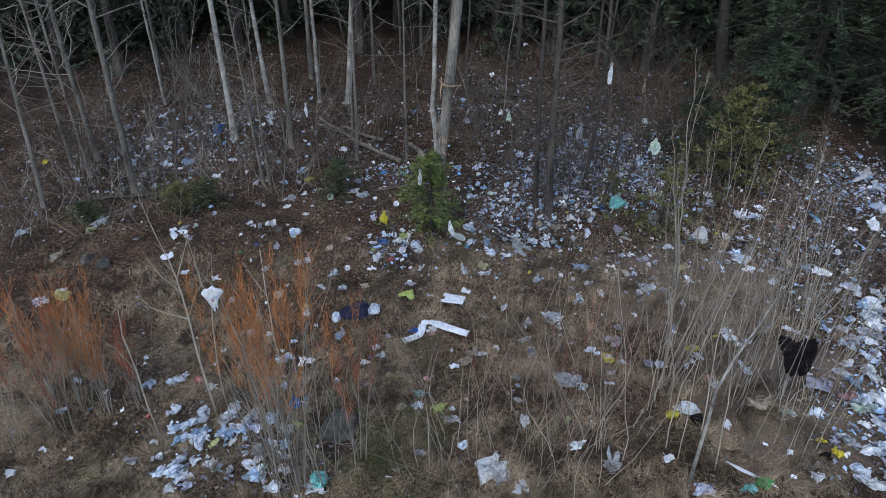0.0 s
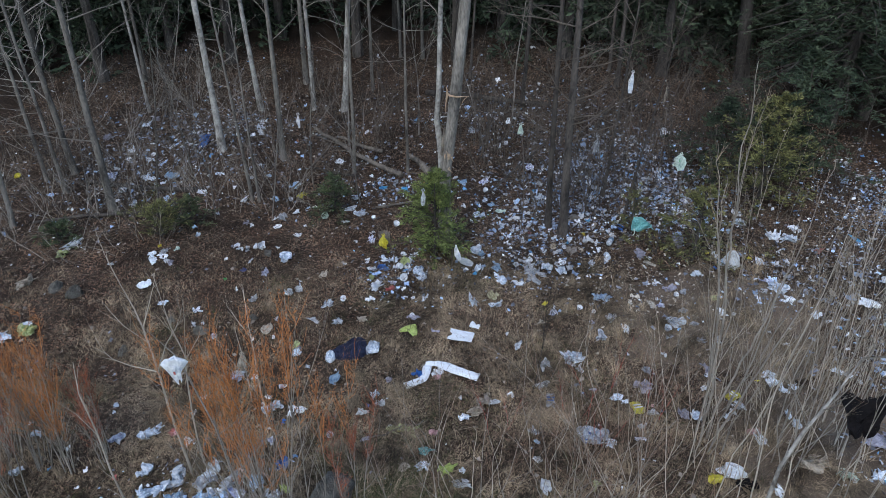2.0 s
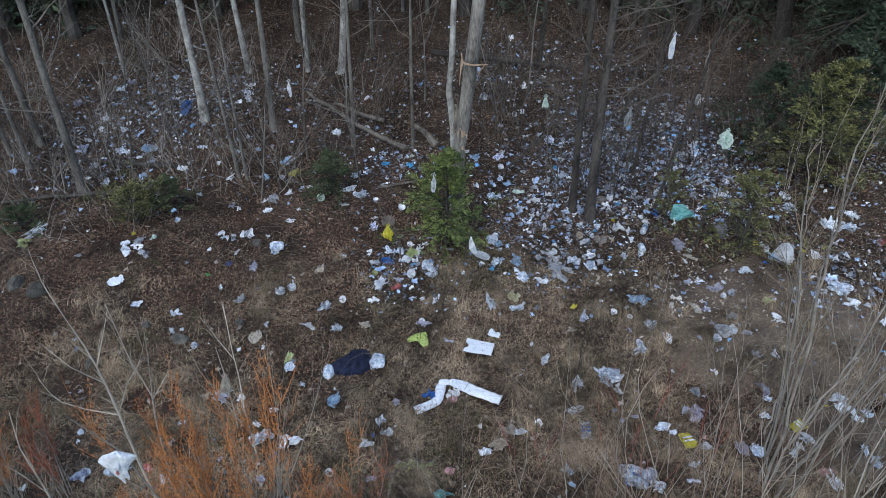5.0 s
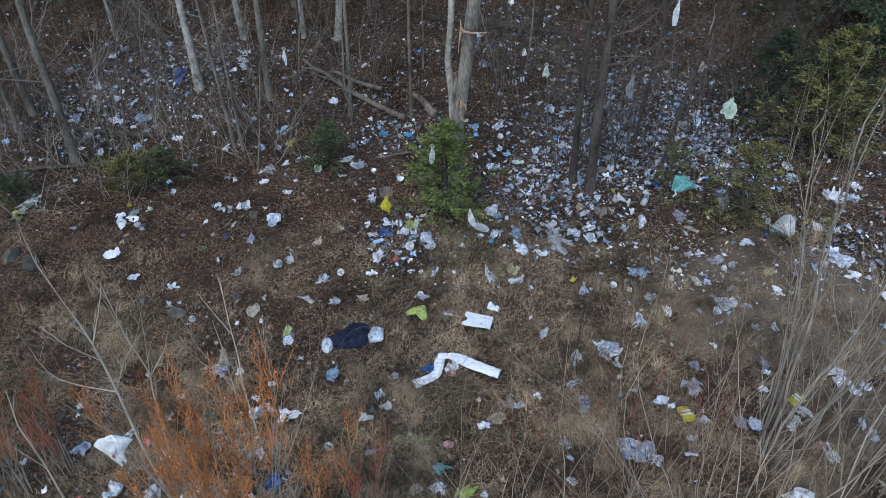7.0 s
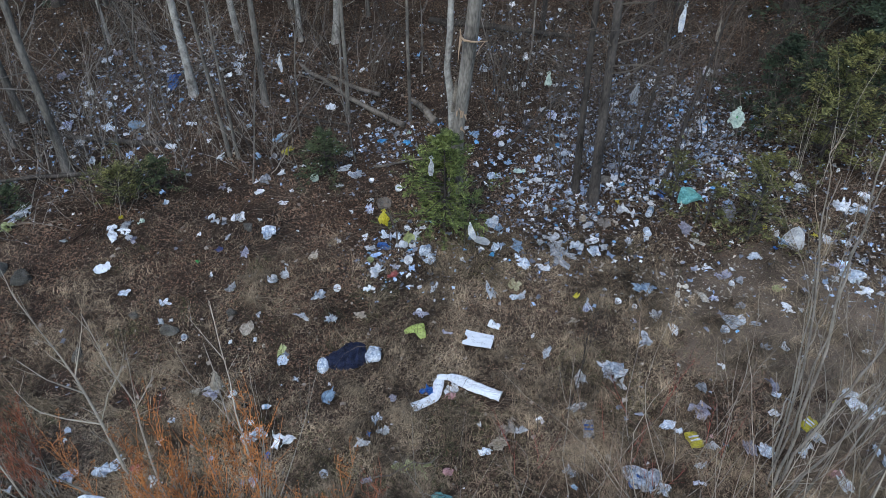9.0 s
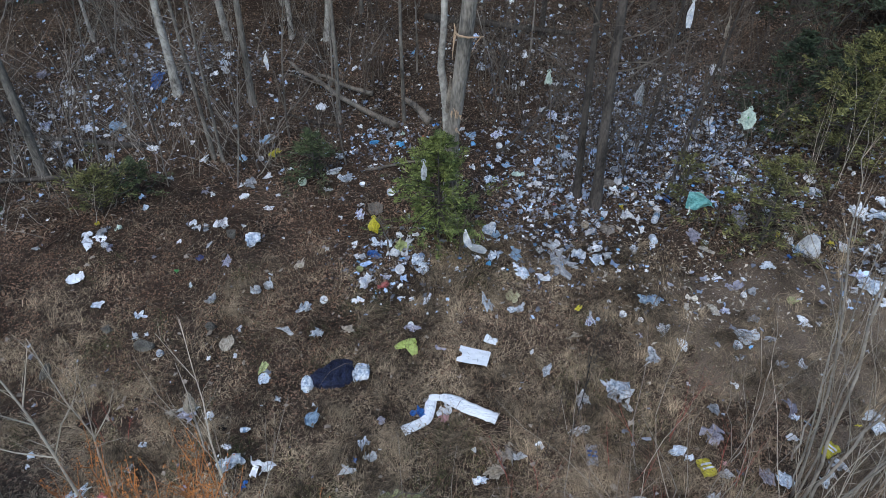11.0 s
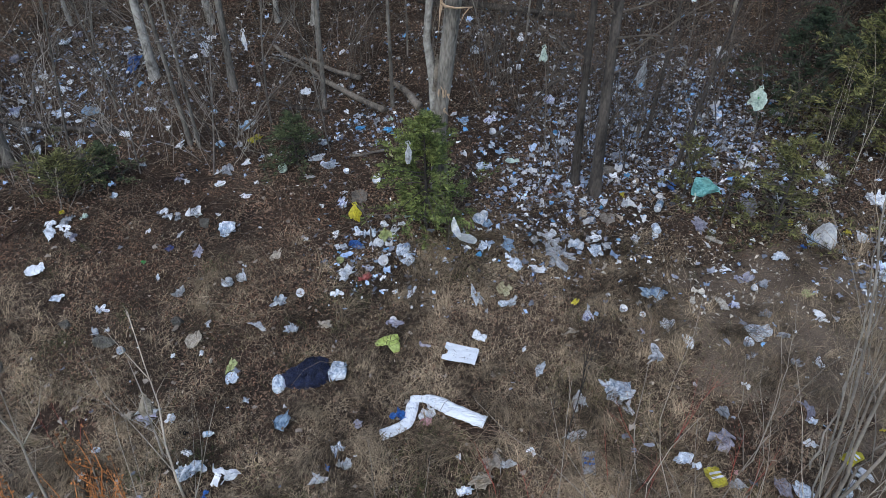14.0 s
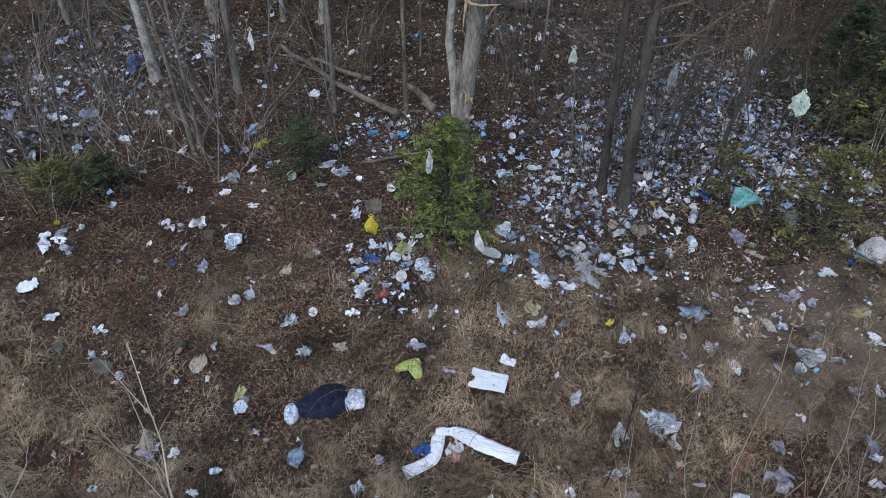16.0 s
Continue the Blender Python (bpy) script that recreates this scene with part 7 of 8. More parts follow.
lump("plastic_bag", -1.56, -1.67, 0.17, 0.23, 8, "bluish", 340, 0.10, "stuffed bluish white plastic bag beside a garbage bag", "plastic bag", 0.03, 0.35)
bag(-0.93, -1.53, 0.23, 0.20, -3, "bluish", 341)
bag(-1.39, -2.17, 0.22, 0.18, 0, "pale_blue", 342)
scrap(-1.41, -1.99, 0.06, 0.04, 0, "white", 343)
bag(-1.18, -0.84, 0.20, 0.10, -23, "tan", 344)
bag(-1.58, -0.93, 0.16, 0.12, 0, "bluish", 345)
bag(-0.36, -0.90, 0.21, 0.11, -0, "lilac", 346)
bowl(-0.36, -0.80, 0.08, 0.10, -0, "white", 347)
lime_bag(-0.40, -1.16)
scrap(0.02, -1.21, 0.14, 0.05, -0, "lilac", 350)
sheet(0.63, -1.06, 0.17, 0.11, -19, "paper", 351)
bag(1.26, -1.54, 0.10, 0.18, 0, "bluish", 352)
bag(-0.22, -2.12, 0.17, 0.13, 50, "blue", 353)
bag(0.08, -2.21, 0.12, 0.10, 0, "pink", 354)
bag(0.09, -2.12, 0.17, 0.13, 20, "white", 355)
scrap(-0.62, -2.21, 0.13, 0.09, -1, "lilac", 356)
bag(-0.77, -2.51, 0.15, 0.12, 45, "bluish", 357)
scrap(-0.47, -2.44, 0.08, 0.05, -1, "tan", 358)
scrap(1.12, -2.54, 0.08, 0.05, 1, "white", 359)
scrap(0.80, -2.53, 0.06, 0.03, 0, "tan", 360)
scrap(1.02, -2.29, 0.06, 0.04, 0, "tan", 361)
bag(1.89, -0.76, 0.13, 0.20, 0, "printed", 362)
scrap(1.68, -0.99, 0.21, 0.08, 0, "tan", 363)
bowl(2.31, -0.63, 0.09, 0.10, 0, "white", 364)
bowl(2.53, -0.69, 0.07, 0.08, 0, "white", 365)
bag(2.79, -0.88, 0.26, 0.15, 41, "white", 366)
bag(2.95, -1.14, 0.12, 0.20, 0, "white", 367)
bowl(3.58, -1.16, 0.11, 0.10, 0, "bluish", 368)
bag(3.75, -1.03, 0.18, 0.25, -69, "bluish", 369)
bag(4.03, -1.06, 0.18, 0.08, -22, "grey", 370)
bag(4.02, -1.45, 0.14, 0.08, 1, "grey", 371)
bag(4.28, -1.45, 0.12, 0.15, 1, "white", 372)
scrap(3.67, -1.53, 0.08, 0.04, 1, "tan", 373)
scrap(3.39, -1.75, 0.09, 0.07, 1, "white", 374)
scrap(3.91, -1.75, 0.08, 0.05, 1, "tan", 375)
bag(2.04, -1.83, 0.24, 0.32, 35, "bluish", 376)
scrap(2.12, -2.02, 0.09, 0.16, 10, "clear", 1376)
bag(1.64, -1.96, 0.12, 0.22, 0, "clear", 377)
bag(3.07, -2.07, 0.16, 0.14, 1, "grey", 378)
bag(2.96, -2.40, 0.20, 0.21, 1, "lilac", 379)
bag(1.52, -2.37, 0.21, 0.09, 1, "clear", 380)
bag(3.92, -2.06, 0.08, 0.21, 1, "lilac", 381)
bag(3.78, -2.43, 0.11, 0.12, 1, "white", 382)
bag(3.92, -2.17, 0.10, 0.06, 1, "bluish", 383)
scrap(2.48, -0.99, 0.08, 0.09, 0, "lilac", 384)
bag(2.56, -1.35, 0.13, 0.24, -10, "grey", 385)
scrap(2.88, -1.71, 0.05, 0.05, 1, "white", 386)
scrap(2.42, -1.72, 0.05, 0.03, 0, "tan", 387)

scrap(-4.45, -2.63, 0.11, 0.08, 0, "bluish", 388)
scrap(-4.40, -2.77, 0.06, 0.05, 1, "white", 389)
bag(-4.16, -3.19, 0.17, 0.10, 2, "bluish", 390)
bag(-3.77, -3.13, 0.24, 0.12, 17, "bluish", 391)
bag(-3.44, -3.12, 0.14, 0.07, -1, "red", 392)
scrap(-3.26, -2.77, 0.07, 0.05, -1, "white", 393)
scrap(-2.28, -2.56, 0.11, 0.07, -0, "white", 394)
bag(-2.17, -2.76, 0.24, 0.18, 37, "bluish", 395)
bag(-1.83, -2.79, 0.29, 0.11, 0, "white", 396)
scrap(-1.96, -3.00, 0.09, 0.11, 0, "blue", 397)
scrap(-2.30, -3.05, 0.09, 0.04, -0, "tan", 398)
bag(-2.05, -3.28, 0.12, 0.10, 1, "printed", 399)
scrap(-4.75, -3.40, 0.09, 0.06, 2, "white", 400)
rock(-4.92, -1.39, 0.17, 0.25, -1, 401)
bowl(-1.31, -3.19, 0.09, 0.09, 0, "bluish", 402)
bag(-0.81, -3.28, 0.11, 0.05, -1, "lilac", 403)
bowl(-0.50, -3.07, 0.06, 0.06, -1, "white", 404)
scrap(-0.39, -3.14, 0.07, 0.07, -2, "yellow", 405)
bag(-0.23, -3.14, 0.28, 0.09, -1, "pale_lime", 406)
bag(0.06, -3.20, 0.10, 0.09, -1, "pink", 407)
scrap(0.14, -3.15, 0.05, 0.04, -1, "tan", 408)
bag(0.49, -2.96, 0.13, 0.07, -0, "bluish", 409)
scrap(0.42, -2.62, 0.08, 0.06, -55, "white", 410)
bag(0.64, -2.85, 0.23, 0.14, 33, "tan", 411)
bag(0.86, -2.68, 0.20, 0.10, 33, "clear", 412)
scrap(1.12, -2.53, 0.11, 0.05, -24, "white", 413)
scrap(-0.87, -2.72, 0.07, 0.07, -1, "blue", 414)
bag(-0.92, -2.84, 0.20, 0.07, -1, "clear", 415)
bag(-0.70, -2.67, 0.15, 0.11, -1, "clear", 416)
bag(1.38, -3.21, 0.18, 0.10, 0, "bluish", 417)
scrap(1.39, -3.39, 0.10, 0.04, 0, "pale_blue", 418)
sheet(2.54, -2.61, 0.21, 0.12, 22, "bluish", 419)
scrap(3.01, -2.74, 0.05, 0.07, 0, "pink", 420)
bag(2.97, -2.87, 0.16, 0.08, 0, "grey", 421)
bag(2.78, -3.12, 0.13, 0.06, 1, "grey", 422)
sheet(3.37, -2.89, 0.14, 0.19, 1, "lilac", 423)
sheet(3.52, -2.91, 0.13, 0.15, 1, "bluish", 424)
bag(2.03, -3.25, 0.26, 0.21, 0, "bluish", 425)
bag(2.05, -3.31, 0.15, 0.11, 0, "blue", 426)
bag(2.33, -3.39, 0.21, 0.11, -23, "bluish", 427)
scrap(2.22, -3.07, 0.05, 0.05, 0, "white", 428)
bag(2.70, -3.32, 0.15, 0.05, 1, "printed", 429)
scrap(4.53, -2.28, 0.08, 0.07, 1, "yellow", 430)
bag(4.74, -2.33, 0.19, 0.16, 1, "white", 431)
bag(4.84, -2.46, 0.12, 0.12, 1, "white", 432)
bag(5.00, -2.38, 0.12, 0.14, 1, "bluish", 433)
bag(4.11, -2.77, 0.25, 0.12, 1, "grey", 434)
bag(3.92, -2.95, 0.09, 0.09, 1, "bluish", 435)
bag(4.01, -2.88, 0.13, 0.09, 1, "white", 436)
bag(4.18, -3.19, 0.17, 0.09, 1, "pink", 437)
bag(4.73, -2.90, 0.09, 0.14, 1, "bluish", 438)
bag(4.22, -3.32, 0.12, 0.18, 1, "white", 439)
scrap(4.55, -3.34, 0.11, 0.06, 1, "tan", 440)
bag(5.65, -0.12, 0.28, 0.29, 1, "bluish", 441)
scrap(5.53, 0.79, 0.09, 0.12, 0, "yellow", 442)
bag(5.64, 0.67, 0.16, 0.16, 0, "white", 443)
scrap(6.11, 1.03, 0.13, 0.10, 1, "white", 444)
bag(5.59, 0.08, 0.12, 0.22, 0, "printed", 445)
bag(5.81, 2.33, 0.19, 0.16, -0, "white", 446)
bag(5.77, 2.01, 0.12, 0.26, -0, "bluish", 447)
scrap(5.40, 1.67, 0.10, 0.19, -1, "pale_blue", 448)
bag(6.67, 1.72, 0.23, 0.14, -39, "white", 449)
bag(6.43, 1.37, 0.34, 0.16, 1, "bluish", 450)
scrap(5.25, -0.38, 0.06, 0.19, 0, "white", 452)
bag(5.71, -0.44, 0.22, 0.13, 1, "white", 453)
bag(4.54, -0.74, 0.19, 0.10, 0, "white", 454)
bag(3.95, -0.71, 0.15, 0.10, 0, "grey", 455)

scrap(-5.46, -2.95, 0.12, 0.08, -1, "white", 456)
bag(-5.29, -3.17, 0.16, 0.09, -0, "bluish", 457)
bag(-5.21, -3.77, 0.18, 0.14, 52, "bluish", 458)
bag(-4.19, -3.23, 0.17, 0.13, 2, "printed", 459)
bag(-3.82, -3.16, 0.14, 0.12, 0, "bluish", 460)
scrap(-3.68, -3.05, 0.08, 0.21, -1, "bluish", 461)
scrap(-3.44, -3.13, 0.14, 0.07, -2, "pink", 462)
scrap(-3.28, -2.81, 0.12, 0.06, -2, "white", 463)
bag(-3.15, -3.27, 0.16, 0.08, -3, "white", 464)
bag(-2.83, -2.14, 0.18, 0.13, -1, "lilac", 465)
bag(-2.22, -2.75, 0.16, 0.10, -1, "white", 466)
bag(-3.59, -3.72, 0.23, 0.15, -1, "bluish", 467)
bag(-3.38, -4.05, 0.34, 0.18, 12, "bluish", 468)
bag(-2.72, -3.83, 0.21, 0.16, -3, "bluish", 469)
bag(-2.61, -4.24, 0.20, 0.23, -2, "pale_blue", 470)
bag(-3.00, -4.17, 0.12, 0.28, -4, "clear", 471)
sheet(-2.78, -4.35, 0.20, 0.09, 66, "pale_lime", 472)
bag(-2.29, -4.11, 0.21, 0.16, 0, "printed", 473)
bag(-1.99, -4.36, 0.16, 0.15, 2, "white", 474)
scrap(-3.64, -4.29, 0.11, 0.08, -0, "white", 475)
bowl(-3.42, -4.59, 0.10, 0.15, -2, "white", 476)
bag(-3.32, -4.84, 0.21, 0.15, -2, "bluish", 477)
bag(-3.80, -4.62, 0.22, 0.12, 1, "clear", 478)
bag(-3.08, -4.89, 0.22, 0.27, 61, "bluish", 479)
bag(-2.98, -4.77, 0.14, 0.12, -2, "clear", 480)
bag(-2.91, -4.93, 0.16, 0.07, -2, "white", 481)
bag(-2.17, -4.68, 0.31, 0.11, 1, "white", 482)
bag(-2.00, -4.77, 0.09, 0.21, 2, "mint", 483)
bag(-1.69, -4.83, 0.16, 0.14, 2, "white", 484)
bag(-2.02, -4.96, 0.23, 0.10, 1, "bluish", 485)
bag(-1.80, -5.10, 0.22, 0.19, 1, "bluish", 486)
scrap(-3.13, -4.47, 0.09, 0.07, -3, "white", 487)
sheet(-2.76, -4.75, 0.11, 0.12, -2, "tan", 488)
scrap(-2.44, -4.79, 0.10, 0.07, -0, "white", 489)
scrap(-3.93, -3.82, 0.08, 0.08, 2, "red", 490)
scrap(-5.72, -4.19, 0.11, 0.11, -1, "lilac", 491)
scrap(-5.07, -4.48, 0.14, 0.07, 1, "white", 492)
bag(-5.30, -4.89, 0.13, 0.10, -0, "white", 493)
bag(-2.89, -5.10, 0.22, 0.12, -1, "printed", 494)
bag(-3.10, -5.12, 0.17, 0.11, -1, "white", 495)
rock(-1.11, -4.11, 0.60, 0.62, -2, 496)
bag(-1.21, -5.01, 0.24, 0.27, -0, "teal", 497)
bag(-1.21, -5.17, 0.29, 0.11, -0, "white", 498)
bag(-1.83, -3.63, 0.16, 0.19, 2, "blue", 499)
bag(-1.70, -4.01, 0.23, 0.09, 2, "lime", 500)
bag(-2.09, -3.65, 0.11, 0.16, 1, "rust", 501)
bag(0.73, -2.65, 0.24, 0.16, -1, "card", 502)
scrap(0.45, -2.96, 0.11, 0.10, -1, "white", 503)
bag(-0.42, -3.12, 0.30, 0.11, -3, "pale_lime", 504)
scrap(0.07, -3.18, 0.08, 0.09, -3, "pink", 505)
bag(-0.01, -3.50, 0.14, 0.18, 69, "teal", 506)
bag(-0.04, -3.73, 0.20, 0.10, -4, "bluish", 507)
bag(-0.26, -3.72, 0.17, 0.10, -5, "tan", 508)
bag(0.25, -3.79, 0.23, 0.14, 36, "lime", 509)
bag(0.45, -3.81, 0.09, 0.08, -2, "white", 510)
bag(0.45, -4.00, 0.32, 0.10, -2, "clear", 511)
bag(0.61, -4.46, 0.16, 0.11, -1, "bluish", 512)
bag(0.02, -4.56, 0.16, 0.09, -3, "lilac", 513)
bag(1.00, -4.91, 0.46, 0.37, -52, "clear", 514)
bag(1.32, -5.17, 0.20, 0.15, 0, "white", 515)
bag(1.45, -4.08, 0.18, 0.14, -0, "white", 516)
bag(2.12, -3.31, 0.35, 0.23, -29, "bluish", 517)
bag(2.08, -3.31, 0.16, 0.15, 0, "blue", 518)
bag(2.07, -4.47, 0.17, 0.21, -57, "white", 519)
scrap(2.03, -4.02, 0.11, 0.15, 0, "pale_lime", 520)
scrap(2.63, -2.68, 0.13, 0.11, 0, "bluish", 521)
bag(3.55, -2.95, 0.16, 0.15, 0, "bluish", 522)
bag(3.45, -3.97, 0.24, 0.11, 0, "yellow", 523)
bag(3.69, -3.86, 0.34, 0.17, 0, "white", 524)
bag(3.81, -4.05, 0.24, 0.16, 0, "black", 525)
bag(4.13, -4.11, 0.10, 0.16, 1, "white", 526)
bag(2.46, -4.83, 0.18, 0.31, 0, "clear", 527)
bag(3.23, -4.69, 0.21, 0.10, 0, "white", 528)
bag(4.25, -5.07, 0.2, 0.15, 1, "green", 529)
bag(4.04, -5.14, 0.17, 0.13, 1, "teal", 530)
bag(3.51, -5.16, 0.33, 0.13, 1, "printed", 531)
bag(4.91, -4.79, 0.24, 0.13, 1, "tan", 532)
bag(4.95, -4.95, 0.17, 0.13, 1, "white", 533)
bag(5.24, -4.40, 0.15, 0.11, 1, "yellow", 534)
bag(5.36, -4.58, 0.14, 0.15, 1, "yellow", 535)
bag(5.38, -4.44, 0.17, 0.15, 1, "lilac", 536)
bag(5.20, -4.64, 0.15, 0.11, 1, "black", 537)
bag(4.72, -3.71, 0.32, 0.21, 1, "tan", 538)
bag(4.99, -3.90, 0.24, 0.14, 1, "mint", 539)
bag(5.37, -3.90, 0.24, 0.18, 1, "bluish", 540)
bag(5.67, -3.37, 0.33, 0.25, 1, "lilac", 541)
bag(6.30, -2.88, 0.16, 0.13, 1, "white", 542)
bag(6.50, -3.13, 0.20, 0.27, 1, "white", 543)
bag(6.34, -3.57, 0.14, 0.19, 1, "white", 544)
bag(6.89, -2.19, 0.26, 0.14, 1, "bluish", 545)
bag(7.33, -1.44, 0.28, 0.17, 1, "white", 546)
bag(6.86, -1.80, 0.16, 0.12, 1, "bluish", 547)
bag(7.32, -1.13, 0.19, 0.11, 1, "white", 548)
bag(5.98, -3.57, 0.26, 0.13, 1, "pink", 549)
bag(6.04, -3.82, 0.33, 0.18, 1, "mint", 550)
bag(5.76, -4.54, 0.17, 0.15, 1, "white", 551)
bag(5.51, -4.87, 0.22, 0.16, -48, "bluish", 552)
scrap(5.49, -4.60, 0.10, 0.07, 1, "white", 553)
bag(5.56, -5.08, 0.29, 0.17, 1, "white", 554)
bag(6.92, -0.54, 0.35, 0.16, 1, "white", 555)
bag(7.23, -0.91, 0.18, 0.17, 1, "printed", 556)
bag(9.53, 3.21, 0.65, 0.15, 53, "white", 557)
bag(9.55, 2.71, 0.20, 0.29, 2, "bluish", 558)
scrap(8.20, 0.97, 0.16, 0.14, 2, "white", 559)
scrap(7.53, 0.16, 0.16, 0.14, 1, "white", 560)
scrap(6.48, -0.26, 0.14, 0.19, 1, "tan", 561)
scrap(7.68, 1.35, 0.11, 0.29, 1, "sky_blue", 562)
scrap(6.81, 1.00, 0.15, 0.18, 1, "red", 563)
bag(6.21, 1.48, 0.18, 0.37, 1, "white", 564)
bag(4.76, -2.17, 0.21, 0.13, 1, "white", 565)
bag(4.76, -3.06, 0.11, 0.15, 1, "bluish", 566)
bag(9.13, 1.80, 0.19, 0.33, 2, "bluish", 567)
bag(8.69, 1.14, 0.22, 0.28, 2, "white", 568)
bag(6.44, -2.42, 0.12, 0.14, 1, "bluish", 569)
bag(6.81, -2.62, 0.15, 0.14, 1, "printed", 570)
bag(6.15, -4.14, 0.17, 0.23, 1, "white", 571)
bag(6.11, -3.12, 0.24, 0.18, 1, "clear", 572)
bag(-6.97, -1.18, 0.24, 0.2, -3, "bluish", 573)
bag(-6.57, -1.07, 0.26, 0.22, -3, "pale_lime", 574)
rock(-6.33, -0.05, 0.38, 0.41, -6, 575)
bag(-7.13, 1.10, 0.2, 0.2, -5, "pale_lime", 576)
bag(-7.13, 1.50, 0.14, 0.46, -5, "white", 577)
bag(-8.66, 1.17, 0.17, 0.23, -4, "bluish", 578)
scrap(-9.87, 4.28, 0.18, 0.28, -5, "yellow", 579)
rock(-6.82, 0.15, 0.27, 0.35, -5, 580)
bag(-6.73, -0.90, 0.13, 0.20, -3, "white", 581)
bag(-7.40, 0.29, 0.16, 0.40, -4, "tan", 582)

# the thick drift of film beyond the saplings
bag(7.52, -2.03, 0.14, 0.20, 0, "clear", 2000)
bag(7.61, -1.24, 0.24, 0.14, 51, "white", 2001)
scrap(6.19, -3.32, 0.25, 0.22, -27, "pale_blue", 2002)
bag(7.01, -2.24, 0.34, 0.16, -8, "grey", 2003)
scrap(7.22, -1.45, 0.27, 0.15, -55, "pale_blue", 2004)
bag(7.16, -1.80, 0.33, 0.23, 5, "bluish", 2005)
sheet(7.70, -2.66, 0.30, 0.10, -14, "paper", 2006)
bag(6.12, -3.69, 0.24, 0.20, -35, "bluish", 2007)
bag(6.04, -4.74, 0.24, 0.14, -34, "pale_blue", 2008)
bag(7.72, -1.78, 0.14, 0.16, 55, "pale_blue", 2009)
sheet(6.89, -2.38, 0.21, 0.11, 2, "paper", 2010)
bag(5.58, -4.33, 0.34, 0.15, -49, "grey", 2011)
bag(7.16, -1.98, 0.30, 0.18, 0, "white", 2012)
scrap(6.85, -4.60, 0.28, 0.17, 32, "pale_blue", 2013)
bag(7.37, -1.52, 0.26, 0.16, -28, "bluish", 2014)
bag(6.65, -2.31, 0.26, 0.15, 0, "grey", 2015)
bag(6.56, -2.11, 0.27, 0.18, -14, "white", 2016)
scrap(7.90, -2.32, 0.26, 0.16, -10, "grey", 2017)
scrap(7.63, -1.07, 0.14, 0.17, -53, "clear", 2018)
bag(5.96, -4.51, 0.34, 0.18, 15, "bluish", 2019)
bag(6.41, -3.62, 0.30, 0.22, 7, "white", 2020)
bag(6.68, -2.79, 0.28, 0.15, -20, "bluish", 2021)
bag(6.14, -4.44, 0.27, 0.18, 55, "bluish", 2022)
bag(6.55, -4.50, 0.26, 0.23, 56, "bluish", 2023)
scrap(7.19, -1.82, 0.17, 0.23, 56, "white", 2024)
sheet(7.21, -0.91, 0.19, 0.17, -52, "paper", 2025)
bag(7.33, -0.99, 0.16, 0.22, -25, "bluish", 2026)
bag(6.09, -3.67, 0.28, 0.15, 17, "bluish", 2027)
bag(7.00, -2.24, 0.21, 0.13, 34, "white", 2028)
bag(7.82, -1.90, 0.17, 0.20, -9, "bluish", 2029)
bag(6.53, -2.48, 0.15, 0.18, -57, "bluish", 2030)
scrap(6.26, -4.40, 0.25, 0.17, -32, "white", 2031)
bag(7.42, -1.60, 0.28, 0.21, -30, "white", 2032)
bag(7.59, -2.52, 0.29, 0.22, 7, "grey", 2033)
sheet(5.78, -2.11, 0.28, 0.11, -31, "paper", 2034)
bag(7.21, -2.60, 0.17, 0.20, -11, "white", 2035)
bag(6.52, -4.55, 0.27, 0.18, 26, "white", 2036)
bag(7.05, -3.24, 0.29, 0.20, -23, "grey", 2037)
bag(6.56, -4.24, 0.32, 0.17, -46, "white", 2038)
scrap(7.43, -1.34, 0.34, 0.17, 30, "white", 2039)
sheet(6.27, -3.59, 0.27, 0.12, 15, "paper", 2040)
scrap(5.46, -4.97, 0.16, 0.19, -56, "bluish", 2041)
bag(6.53, -3.68, 0.32, 0.23, -5, "white", 2042)
bag(7.48, -2.09, 0.21, 0.18, -1, "white", 2043)
bag(7.81, -1.11, 0.17, 0.17, -37, "clear", 2044)
scrap(5.90, -4.97, 0.24, 0.22, 58, "grey", 2045)

# the near heap below the orange shrubs
heap_r = random.Random(61)
for k in range(30):
    a, q = heap_r.uniform(0, 2 * math.pi), math.sqrt(heap_r.random())
    px, py = -2.45 + 0.95 * q * math.cos(a), -4.35 + 0.65 * q * math.sin(a) - 0.12 * q * math.cos(a)
    (bag, bag, scrap)[k % 3](px, py, heap_r.uniform(0.14, 0.30), heap_r.uniform(0.11, 0.19), heap_r.uniform(-90, 90), ("bluish", "white", "powder", "white", "bluish", "grey", "pale_blue")[k % 7], 2100 + k)

